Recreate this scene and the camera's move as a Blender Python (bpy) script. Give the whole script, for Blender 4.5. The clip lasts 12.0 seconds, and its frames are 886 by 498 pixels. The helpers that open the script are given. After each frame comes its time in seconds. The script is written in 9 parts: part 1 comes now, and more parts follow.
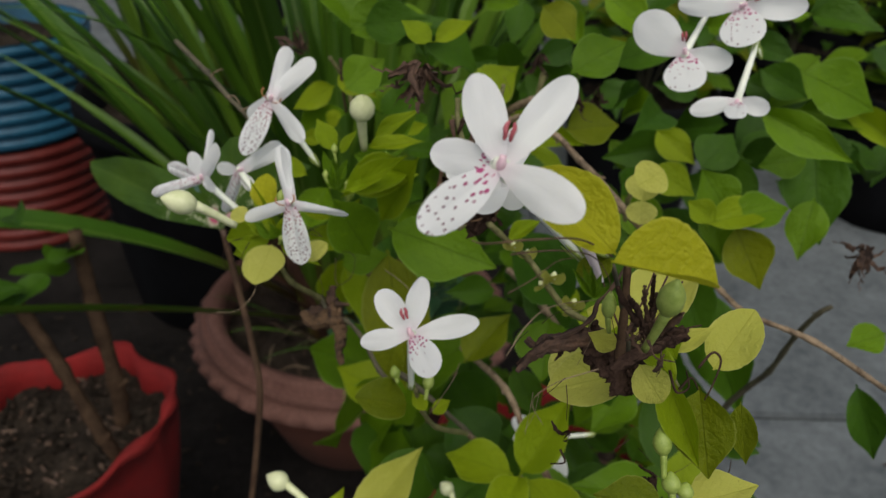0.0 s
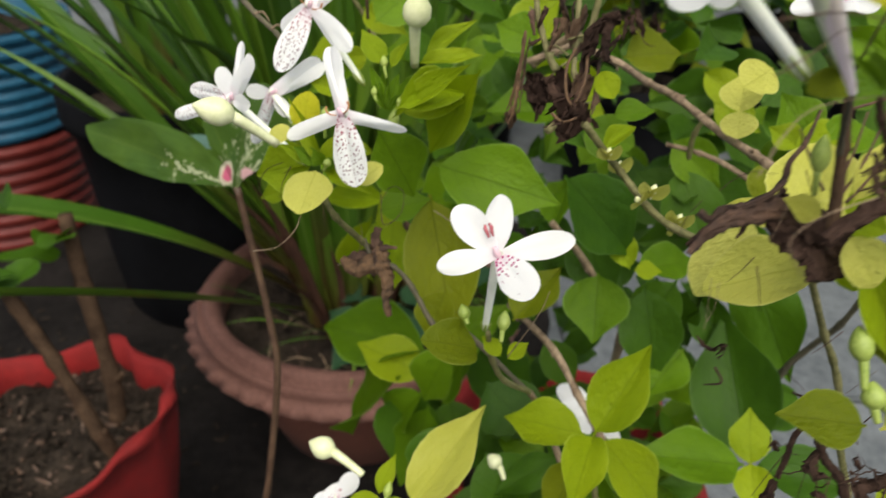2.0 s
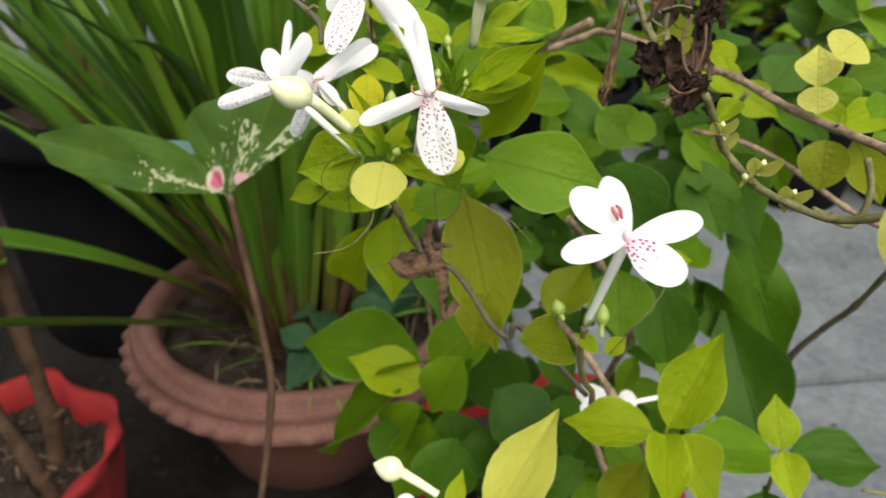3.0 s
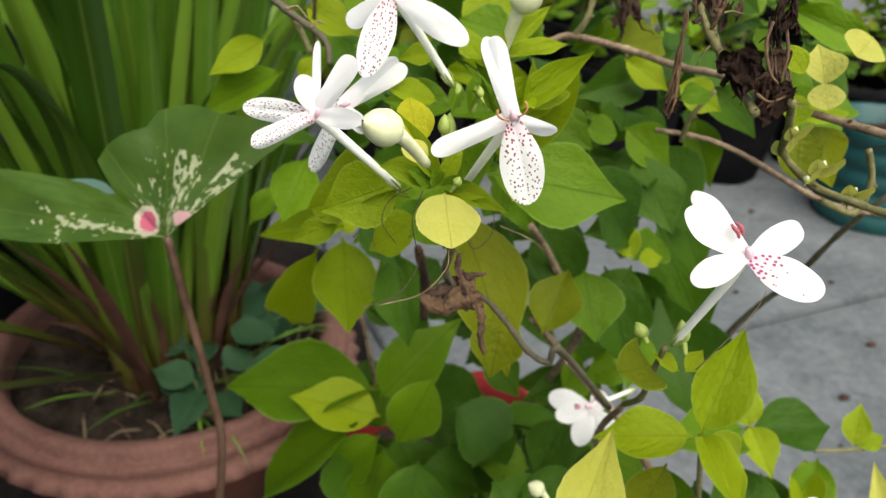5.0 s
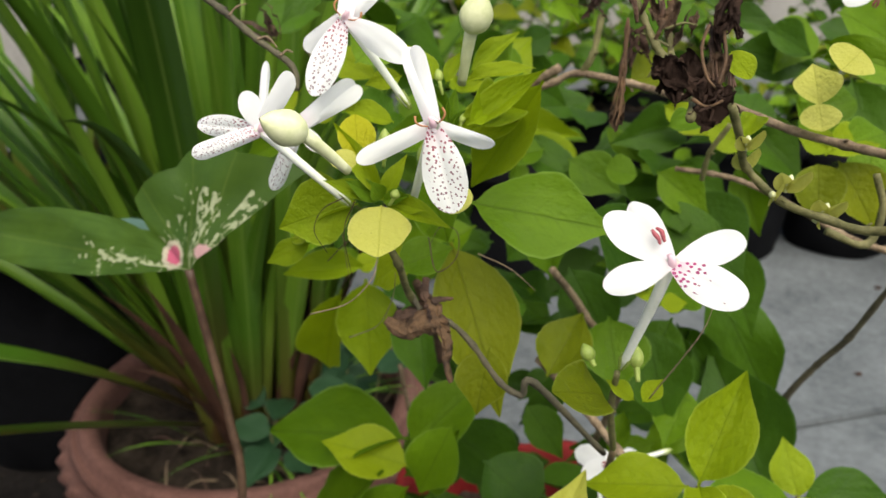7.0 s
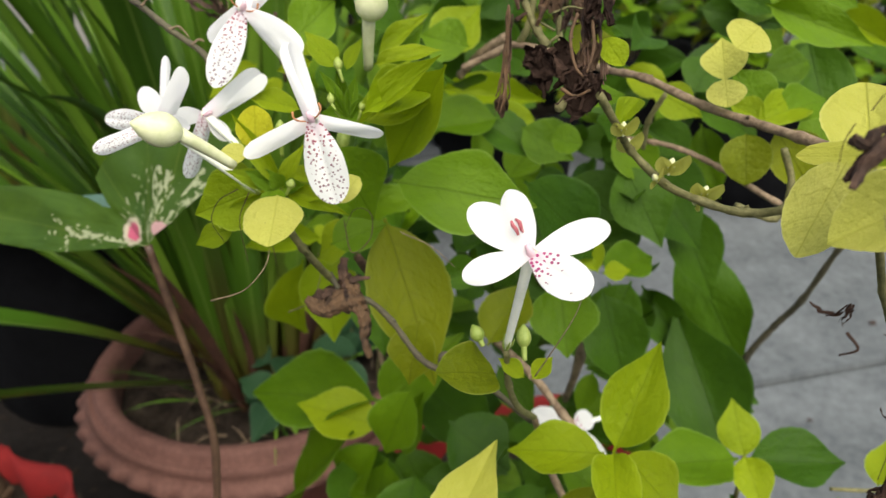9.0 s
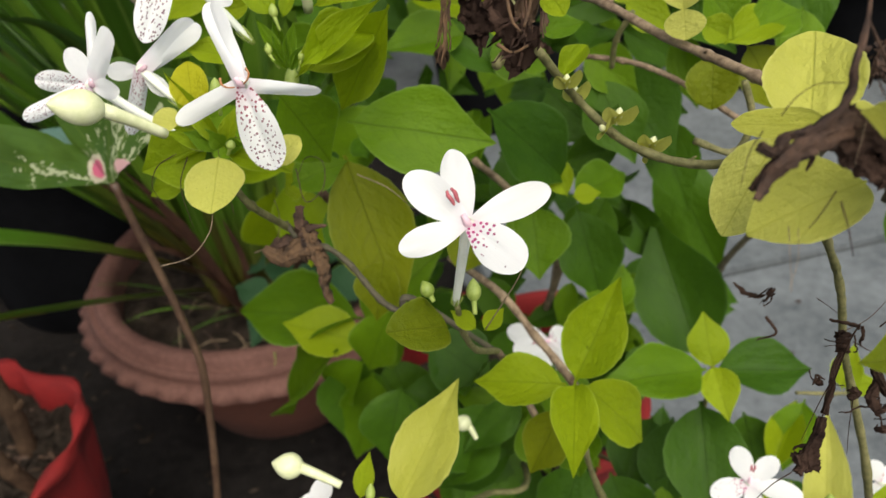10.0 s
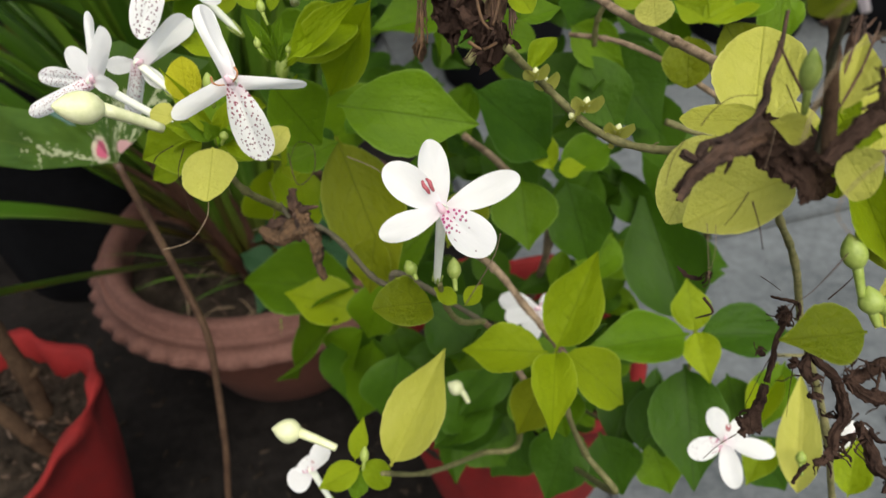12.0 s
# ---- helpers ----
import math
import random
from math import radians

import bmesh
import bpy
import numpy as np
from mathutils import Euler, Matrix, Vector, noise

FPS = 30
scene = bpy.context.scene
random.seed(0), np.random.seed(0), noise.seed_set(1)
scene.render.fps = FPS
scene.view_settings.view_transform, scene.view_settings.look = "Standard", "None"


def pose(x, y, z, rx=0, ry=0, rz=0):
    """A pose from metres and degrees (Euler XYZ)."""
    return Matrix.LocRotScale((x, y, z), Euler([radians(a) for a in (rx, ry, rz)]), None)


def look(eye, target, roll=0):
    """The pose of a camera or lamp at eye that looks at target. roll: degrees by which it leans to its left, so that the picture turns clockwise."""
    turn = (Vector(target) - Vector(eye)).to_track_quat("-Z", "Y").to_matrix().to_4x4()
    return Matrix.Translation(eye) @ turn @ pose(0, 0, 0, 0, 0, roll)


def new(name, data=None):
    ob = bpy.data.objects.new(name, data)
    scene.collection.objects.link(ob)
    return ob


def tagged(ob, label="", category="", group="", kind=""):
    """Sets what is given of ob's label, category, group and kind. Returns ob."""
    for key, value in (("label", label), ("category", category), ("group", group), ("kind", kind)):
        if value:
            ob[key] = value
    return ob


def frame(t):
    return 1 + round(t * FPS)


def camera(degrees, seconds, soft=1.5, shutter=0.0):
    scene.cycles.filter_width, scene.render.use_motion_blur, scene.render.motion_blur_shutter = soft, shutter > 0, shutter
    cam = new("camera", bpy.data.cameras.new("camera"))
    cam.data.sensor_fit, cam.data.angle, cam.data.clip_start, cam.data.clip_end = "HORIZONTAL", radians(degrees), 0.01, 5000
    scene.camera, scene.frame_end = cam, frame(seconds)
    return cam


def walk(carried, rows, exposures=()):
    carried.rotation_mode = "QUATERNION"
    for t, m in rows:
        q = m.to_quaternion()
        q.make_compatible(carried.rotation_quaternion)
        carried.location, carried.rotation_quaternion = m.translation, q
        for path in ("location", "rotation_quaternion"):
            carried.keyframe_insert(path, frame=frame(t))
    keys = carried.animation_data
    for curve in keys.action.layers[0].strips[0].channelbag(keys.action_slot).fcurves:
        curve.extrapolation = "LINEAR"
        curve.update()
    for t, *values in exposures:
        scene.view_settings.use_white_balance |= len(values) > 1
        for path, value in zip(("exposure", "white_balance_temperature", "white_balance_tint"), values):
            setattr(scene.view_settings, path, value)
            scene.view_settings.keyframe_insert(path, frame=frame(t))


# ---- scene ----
cam = camera(62.5, 12.0, 1.3, 0.5)
ROWS = [
    (0.0, -0.00008, -0.00005, 0.80031, 58.872, -1.814, 0.030),
    (0.5, -0.00021, 0.00082, 0.79468, 58.678, -1.944, -0.143),
    (1.0, -0.00292, 0.00482, 0.78335, 58.596, -2.062, -0.136),
    (1.5, -0.00970, 0.01078, 0.77233, 58.860, -1.615, -0.270),
    (2.0, -0.02483, 0.01560, 0.76283, 59.162, -1.401, -1.661),
    (2.5, -0.04608, 0.02145, 0.75059, 59.705, -2.031, -4.711),
    (3.0, -0.07038, 0.03310, 0.74762, 60.390, -2.445, -9.021),
    (5.0, -0.12313, 0.06930, 0.74402, 61.079, -3.711, -23.630),
    (5.5, -0.11469, 0.07187, 0.74430, 62.663, -3.742, -22.789),
    (6.0, -0.10486, 0.06840, 0.73668, 64.195, -2.950, -21.078),
    (6.5, -0.09395, 0.05980, 0.73322, 66.532, -1.492, -17.500),
    (8.5, -0.06033, 0.03172, 0.72704, 66.589, 0.113, -13.033),
    (9.0, -0.05258, 0.03966, 0.74168, 62.859, 1.113, -13.584),
    (9.5, -0.04376, 0.04338, 0.74814, 57.501, 1.895, -13.905),
    (10.0, -0.03673, 0.04654, 0.75541, 53.820, 2.927, -14.582),
    (10.5, -0.03291, 0.04744, 0.76088, 53.418, 3.451, -15.151),
    (11.0, -0.03035, 0.04755, 0.76389, 52.042, 3.801, -15.345),
    (11.5, -0.03199, 0.04497, 0.76840, 50.830, 4.109, -14.915),
    (12.0, -0.03160, 0.03785, 0.76657, 50.827, 3.838, -14.626),
]
EXPOSURES = [(0.0, 0.66, 6500, 10), (0.7, 0.76, 6500, 10), (1.5, 1.58, 6550, 10), (2.0, 1.56, 6700, 10), (2.5, 1.84, 6750, 10), (3.0, 1.83, 6750, 10), (5.0, 1.82, 6750, 10), (6.5, 1.68, 6750, 10), (8.5, 1.82, 6750, 10), (9.2, 1.7, 6750, 10), (12.0, 1.48, 6700, 10)]
cam.data.dof.use_dof, cam.data.dof.focus_distance, cam.data.dof.aperture_fstop = True, 0.145, 27.0
walk(cam, [(t, pose(x, y, z, rx, ry, rz)) for t, x, y, z, rx, ry, rz in ROWS], EXPOSURES)

# ---------------------------------------------------------------- light: overcast day
world = bpy.data.worlds.new("overcast_sky")
scene.world = world
world.use_nodes = True
wn = world.node_tree.nodes
sky = wn.new("ShaderNodeTexSky")
sky.sky_type = "NISHITA"
sky.sun_disc = False
sky.sun_elevation = radians(58)
sky.sun_rotation = radians(200)
sky.dust_density = 4.0
wn["Background"].inputs["Strength"].default_value = 0.038
world.node_tree.links.new(sky.outputs[0], wn["Background"].inputs["Color"])
sun = new("sun", bpy.data.lights.new("sun", "SUN"))
sun.data.energy, sun.data.angle, sun.data.color = 1.55, radians(72), (1.0, 0.965, 0.89)
sun.matrix_basis = look((0.45, -1.45, 3.0), (0, 0.3, 0))


# ---------------------------------------------------------------- materials
def material(name):
    m = bpy.data.materials.new(name)
    m.use_nodes = True
    return m, m.node_tree.nodes, m.node_tree.links, m.node_tree.nodes["Principled BSDF"]


def noise_node(nodes, links, coords, scale, detail=4.0, rough=0.6):
    n = nodes.new("ShaderNodeTexNoise")
    n.inputs["Scale"].default_value, n.inputs["Detail"].default_value, n.inputs["Roughness"].default_value = scale, detail, rough
    links.new(coords, n.inputs["Vector"])
    return n.outputs["Fac"]


def ramp(nodes, links, fac, stops):
    r = nodes.new("ShaderNodeValToRGB")
    el = r.color_ramp.elements
    while len(el) < len(stops):
        el.new(0.5)
    for e, (p, c) in zip(el, stops):
        e.position, e.color = p, (*c, 1) if len(c) == 3 else c
    links.new(fac, r.inputs["Fac"])
    return r.outputs["Color"]


def mixed(nodes, links, fac, a, b, mode="MIX"):
    n = nodes.new("ShaderNodeMix")
    n.data_type, n.blend_type = "RGBA", mode
    for key, v in ((0, fac), (6, a), (7, b)):
        if isinstance(v, bpy.types.NodeSocket):
            links.new(v, n.inputs[key])
        else:
            n.inputs[key].default_value = v if key == 0 else (*v, 1)
    return n.outputs[2]


def maths(nodes, links, op, a, b=None, c=None):
    n = nodes.new("ShaderNodeMath")
    n.operation = op
    for i, v in enumerate((a, b, c)):
        if v is None:
            continue
        if isinstance(v, bpy.types.NodeSocket):
            links.new(v, n.inputs[i])
        else:
            n.inputs[i].default_value = v
    return n.outputs[0]


def bumped(nodes, links, bsdf, height, strength, distance):
    b = nodes.new("ShaderNodeBump")
    b.inputs["Strength"].default_value, b.inputs["Distance"].default_value = strength, distance
    links.new(height, b.inputs["Height"])
    links.new(b.outputs[0], bsdf.inputs["Normal"])
    return b.outputs[0]


def surface(name, dark, light, scale, roughness, bump=0.3, distance=0.002, fine=None, metal=0.0, random_mix=0.0):
    """A grained surface: a coarse and a fine noise between two colours, with relief."""
    m, nodes, links, bsdf = material(name)
    co = nodes.new("ShaderNodeTexCoord").outputs["Object"]
    big = noise_node(nodes, links, co, scale, 5)
    small = noise_node(nodes, links, co, fine or scale * 9, 6, 0.7)
    both = maths(nodes, links, "MULTIPLY_ADD", small, 0.5, maths(nodes, links, "MULTIPLY", big, 0.5))
    col = ramp(nodes, links, both, ((0.36, dark), (0.64, light)))
    if random_mix:
        info = nodes.new("ShaderNodeObjectInfo").outputs["Random"]
        col = mixed(nodes, links, maths(nodes, links, "MULTIPLY", info, random_mix), col, dark)
    links.new(col, bsdf.inputs["Base Color"])
    bsdf.inputs["Roughness"].default_value, bsdf.inputs["Metallic"].default_value = roughness, metal
    bumped(nodes, links, bsdf, small, bump, distance)
    return m


def leaf_material(name, low, high, vein, through_light, rough=0.48, blotch=None, gloss=0.17, edge=0.25):
    """A living leaf. Its unit mesh runs 0..1 along x and -0.5..0.5 across y; its UV runs from margin to margin."""
    m, nodes, links, bsdf = material(name)
    tex = nodes.new("ShaderNodeTexCoord")
    co = tex.outputs["Object"]
    sep = nodes.new("ShaderNodeSeparateXYZ")
    links.new(co, sep.inputs[0])
    uv = nodes.new("ShaderNodeSeparateXYZ")
    links.new(tex.outputs["UV"], uv.inputs[0])
    ay = maths(nodes, links, "ABSOLUTE", sep.outputs["Y"])
    out = maths(nodes, links, "ABSOLUTE", maths(nodes, links, "MULTIPLY_ADD", uv.outputs["Y"], 2.0, -1.0))
    rnd = nodes.new("ShaderNodeObjectInfo").outputs["Random"]
    shifted = nodes.new("ShaderNodeVectorMath")
    shifted.operation = "ADD"
    links.new(co, shifted.inputs[0])
    comb = nodes.new("ShaderNodeCombineXYZ")
    links.new(maths(nodes, links, "MULTIPLY", rnd, 40.0), comb.inputs[2])
    links.new(comb.outputs[0], shifted.inputs[1])
    patch = noise_node(nodes, links, shifted.outputs[0], 2.6, 5)
    cloud = noise_node(nodes, links, shifted.outputs[0], 8.0, 4)
    grain = noise_node(nodes, links, shifted.outputs[0], 38.0, 4, 0.7)
    tone = maths(nodes, links, "MULTIPLY_ADD", rnd, 0.42, maths(nodes, links, "MULTIPLY", patch, 0.4))
    tone = maths(nodes, links, "MULTIPLY_ADD", cloud, 0.2, tone)
    col = ramp(nodes, links, tone, ((0.25, low), (0.78, high)))
    # side veins leave the midrib and curve towards the tip
    bend = maths(nodes, links, "MULTIPLY_ADD", maths(nodes, links, "POWER", ay, 1.4), -0.95, sep.outputs["X"])
    bend = maths(nodes, links, "MULTIPLY_ADD", cloud, 0.04, bend)
    wave = maths(nodes, links, "SINE", maths(nodes, links, "MULTIPLY", bend, 44.0))
    side = maths(nodes, links, "MINIMUM", 1.0, maths(nodes, links, "MULTIPLY", maths(nodes, links, "MAXIMUM", maths(nodes, links, "SUBTRACT", wave, 0.7), 0.0), 3.4))
    side = maths(nodes, links, "MULTIPLY", side, maths(nodes, links, "SUBTRACT", 1.0, out))
    rib = nodes.new("ShaderNodeMapRange")
    rib.inputs["From Min"].default_value, rib.inputs["From Max"].default_value = 0.02, 0.006
    links.new(ay, rib.inputs["Value"])
    net = nodes.new("ShaderNodeTexVoronoi")
    net.feature = "DISTANCE_TO_EDGE"
    net.inputs["Scale"].default_value = 17.0
    links.new(shifted.outputs[0], net.inputs["Vector"])
    mesh = maths(nodes, links, "MULTIPLY", maths(nodes, links, "LESS_THAN", net.outputs["Distance"], 0.05), 0.1)
    lines = maths(nodes, links, "MAXIMUM", maths(nodes, links, "MAXIMUM", maths(nodes, links, "MULTIPLY", side, 0.2), mesh), maths(nodes, links, "MULTIPLY", rib.outputs[0], 0.45))
    col = mixed(nodes, links, lines, col, vein)
    col = mixed(nodes, links, maths(nodes, links, "MULTIPLY", grain, 0.18), col, low)
    rimmed = nodes.new("ShaderNodeMapRange")
    rimmed.inputs["From Min"].default_value, rimmed.inputs["From Max"].default_value = 0.93, 0.99
    links.new(out, rimmed.inputs["Value"])
    col = mixed(nodes, links, maths(nodes, links, "MULTIPLY", rimmed.outputs[0], edge), col, tuple(min(0.8, 1.5 * c + 0.12) for c in high))
    if blotch:
        spots = nodes.new("ShaderNodeTexVoronoi")
        spots.inputs["Scale"].default_value = 9.0
        links.new(shifted.outputs[0], spots.inputs["Vector"])
        few = nodes.new("ShaderNodeSeparateXYZ")
        links.new(spots.outputs["Color"], few.inputs[0])
        size = maths(nodes, links, "MULTIPLY", maths(nodes, links, "MAXIMUM", maths(nodes, links, "SUBTRACT", few.outputs["X"], 0.72), 0.0), 0.42)
        col = mixed(nodes, links, maths(nodes, links, "MULTIPLY", maths(nodes, links, "LESS_THAN", spots.outputs["Distance"], size), 0.6), col, blotch)
    links.new(col, bsdf.inputs["Base Color"])
    bsdf.inputs["Roughness"].default_value = rough
    bsdf.inputs["Specular IOR Level"].default_value = gloss
    height = maths(nodes, links, "MULTIPLY_ADD", grain, 0.12, maths(nodes, links, "MULTIPLY", lines, -0.8))
    normal = bumped(nodes, links, bsdf, maths(nodes, links, "MULTIPLY_ADD", cloud, 1.6, height), 0.5, 0.0013)
    glow = nodes.new("ShaderNodeBsdfTranslucent")
    links.new(mixed(nodes, links, 0.5, col, high), glow.inputs["Color"])
    links.new(normal, glow.inputs["Normal"])
    mix = nodes.new("ShaderNodeMixShader")
    mix.inputs[0].default_value = through_light
    links.new(bsdf.outputs[0], mix.inputs[1])
    links.new(glow.outputs[0], mix.inputs[2])
    links.new(mix.outputs[0], nodes["Material Output"].inputs["Surface"])
    return m


def petal_material(name, reach, blush, sparse=0.0):
    """A white petal, its base flushed with pink; crimson dots lie along both sides of its middle as far as reach.
    sparse: large dots at the throat, small ones further out, of which this share is left away."""
    m, nodes, links, bsdf = material(name)
    co = nodes.new("ShaderNodeTexCoord").outputs["Object"]
    sep = nodes.new("ShaderNodeSeparateXYZ")
    links.new(co, sep.inputs[0])
    rnd = nodes.new("ShaderNodeObjectInfo").outputs["Random"]
    streak = nodes.new("ShaderNodeMapping")
    streak.inputs["Scale"].default_value = (1.5, 16, 1)
    links.new(co, streak.inputs["Vector"])
    fibre = noise_node(nodes, links, streak.outputs[0], 3.0, 4)
    col = ramp(nodes, links, fibre, ((0.2, (0.84, 0.86, 0.86)), (0.75, (0.92, 0.93, 0.93))))
    throat = nodes.new("ShaderNodeMapRange")
    throat.inputs["From Min"].default_value, throat.inputs["From Max"].default_value = 0.3, 0.03
    links.new(sep.outputs["X"], throat.inputs["Value"])
    col = mixed(nodes, links, maths(nodes, links, "MULTIPLY", throat.outputs[0], blush), col, (0.72, 0.42, 0.56))
    if reach:
        flat = nodes.new("ShaderNodeMapping")
        flat.inputs["Scale"].default_value = (13.0, 9.0, 0) if sparse > 0.5 else (9.0, 7.0, 0) if sparse else (19.0, 10.0, 0)
        links.new(co, flat.inputs["Vector"])
        off = nodes.new("ShaderNodeVectorMath")
        off.operation = "ADD"
        comb = nodes.new("ShaderNodeCombineXYZ")
        links.new(maths(nodes, links, "MULTIPLY", rnd, 60.0), comb.inputs[0])
        links.new(flat.outputs[0], off.inputs[0])
        links.new(comb.outputs[0], off.inputs[1])
        cells = nodes.new("ShaderNodeTexVoronoi")
        cells.inputs["Scale"].default_value = 1.0
        cells.voronoi_dimensions = "2D"
        cells.inputs["Randomness"].default_value = 1.0
        links.new(off.outputs[0], cells.inputs["Vector"])
        pick = nodes.new("ShaderNodeSeparateXYZ")
        links.new(cells.outputs["Color"], pick.inputs[0])
        near = nodes.new("ShaderNodeMapRange")
        near.interpolation_type = "SMOOTHSTEP"
        near.inputs["From Min"].default_value, near.inputs["From Max"].default_value = 0.55, 0.24
        links.new(sep.outputs["X"], near.inputs["Value"])
        size = maths(nodes, links, "MULTIPLY_ADD", near.outputs[0], 0.14 if sparse else 0.05, maths(nodes, links, "MULTIPLY_ADD", pick.outputs["X"], 0.1, 0.11 if sparse else 0.17))
        few = maths(nodes, links, "MULTIPLY_ADD", near.outputs[0], 0.12 - sparse, sparse) if sparse else 0.06
        size = maths(nodes, links, "MULTIPLY", size, maths(nodes, links, "GREATER_THAN", pick.outputs["Y"], few))
        ay = maths(nodes, links, "ABSOLUTE", sep.outputs["Y"])
        keep = maths(nodes, links, "MULTIPLY", maths(nodes, links, "GREATER_THAN", ay, 0.035), maths(nodes, links, "LESS_THAN", ay, 0.36))
        keep = maths(nodes, links, "MULTIPLY", keep, maths(nodes, links, "LESS_THAN", maths(nodes, links, "MULTIPLY_ADD", pick.outputs["Z"], 0.12, sep.outputs["X"]), reach))
        dots = maths(nodes, links, "MULTIPLY", maths(nodes, links, "LESS_THAN", cells.outputs["Distance"], size), keep)
        hue = nodes.new("ShaderNodeMapRange")
        hue.inputs["From Min"].default_value, hue.inputs["From Max"].default_value = 0.62, 0.25
        links.new(sep.outputs["X"], hue.inputs["Value"])
        ink = mixed(nodes, links, hue.outputs[0], (0.16, 0.03, 0.07), (0.46, 0.012, 0.17) if sparse else (0.3, 0.02, 0.06))
        col = mixed(nodes, links, maths(nodes, links, "MULTIPLY", dots, 0.92), col, ink)
    links.new(col, bsdf.inputs["Base Color"])
    bsdf.inputs["Roughness"].default_value = 0.6
    normal = bumped(nodes, links, bsdf, fibre, 0.2, 0.0006)
    glow = nodes.new("ShaderNodeBsdfTranslucent")
    links.new(col, glow.inputs["Color"])
    links.new(normal, glow.inputs["Normal"])
    mix = nodes.new("ShaderNodeMixShader")
    mix.inputs[0].default_value = 0.4
    links.new(bsdf.outputs[0], mix.inputs[1])
    links.new(glow.outputs[0], mix.inputs[2])
    links.new(mix.outputs[0], nodes["Material Output"].inputs["Surface"])
    return m


LEAF = {
    "g": leaf_material("green_leaf", (0.0690, 0.1480, 0.0028), (0.1470, 0.2700, 0.0060), (0.0451, 0.082, 0.0025), 0.3),
    # for dark green leaves, and as painted shade on leaves inside the shrub
    "d": leaf_material("dark_and_shaded_leaf", (0.0232, 0.0680, 0.0036), (0.0640, 0.1480, 0.0052), (0.018, 0.0451, 0.0025), 0.22, edge=0.12),
    "l": leaf_material("lime_leaf", (0.1900, 0.2850, 0.0041), (0.3000, 0.3900, 0.0082), (0.123, 0.1804, 0.0033), 0.4, blotch=(0.0656, 0.0738, 0.0164)),
    "y": leaf_material("yellow_leaf", (0.451, 0.4674, 0.0656), (0.615, 0.615, 0.1476), (0.3444, 0.3608, 0.041), 0.42, blotch=(0.082, 0.0738, 0.0164)),
    "m": leaf_material("golden_leaf", (0.3034, 0.3198, 0.0066), (0.451, 0.451, 0.0164), (0.2214, 0.2378, 0.0066), 0.4, blotch=(0.082, 0.0738, 0.0164)),
    "b": leaf_material("bluish_leaf", (0.014, 0.045, 0.018), (0.034, 0.085, 0.036), (0.022, 0.06, 0.028), 0.2),
    "o": leaf_material("olive_leaf", (0.1020, 0.1400, 0.0025), (0.2050, 0.2400, 0.0057), (0.0656, 0.082, 0.0033), 0.36, blotch=(0.0984, 0.0656, 0.0164)),
}
PETAL = petal_material("white_petal", 0.0, 0.28)
DUSTED = petal_material("dusted_petal", 0.36, 0.4, 0.6)
TUBE = surface("corolla_tube", (0.74, 0.79, 0.64), (0.88, 0.91, 0.82), 120, 0.5, 0.15, 0.0005)
LIP = petal_material("spotted_petal", 1.1, 0.5)
PALE_LIP = petal_material("sparsely_spotted_petal", 1.1, 0.6, 0.8)
BOLD_LIP = petal_material("boldly_spotted_petal", 1.1, 0.4, 0.3)
THROAT = surface("pink_throat", (0.62, 0.36, 0.45), (0.8, 0.62, 0.66), 300, 0.55, 0.1, 0.0005)
STAMEN = surface("crimson_anther", (0.24, 0.025, 0.04), (0.5, 0.14, 0.16), 300, 0.6, 0.1, 0.0005)
RUST = surface("rusty_anther", (0.26, 0.09, 0.03), (0.5, 0.24, 0.1), 300, 0.7, 0.1, 0.0005)
BUD = surface("cream_bud", (0.55, 0.6, 0.3), (0.74, 0.76, 0.5), 60, 0.5, 0.15, 0.0005)
GREEN_BUD = surface("green_bud", (0.17, 0.25, 0.03), (0.34, 0.42, 0.1), 90, 0.5, 0.15, 0.0005)
BARK = surface("tan_bark", (0.0697, 0.041, 0.0213), (0.3608, 0.2706, 0.1722), 110, 0.8, 0.6, 0.001, 500)
# bark darkened for the shade on the cuttings; also a dark brown stem
DARK_AND_SHADED_BARK = surface("dark_and_shaded_bark", (0.0246, 0.0148, 0.0098), (0.0984, 0.0615, 0.0369), 60, 0.85, 0.6, 0.001, 500)
TWIG = surface("green_twig", (0.0615, 0.0656, 0.0148), (0.2214, 0.205, 0.082), 130, 0.7, 0.5, 0.001, 500)
DARK_TWIG = surface("dark_twig", (0.041, 0.0369, 0.023), (0.1148, 0.1025, 0.0574), 70, 0.8, 0.5, 0.001, 500)
DRY = surface("dry_brown", (0.015, 0.008, 0.0055), (0.135, 0.072, 0.042), 60, 0.8, 0.8, 0.001, 400)
DRY_LEAF = surface("dead_leaf_brown", (0.024, 0.0145, 0.0085), (0.18, 0.1, 0.045), 70, 0.8, 0.8, 0.001, 400)
DRY_DARK = surface("dry_dark", (0.011, 0.0068, 0.0055), (0.078, 0.047, 0.034), 60, 0.8, 0.8, 0.001, 400)
STALK = surface("brown_stalk", (0.041, 0.0197, 0.0115), (0.123, 0.0722, 0.041), 90, 0.55, 0.2, 0.0005, 420)


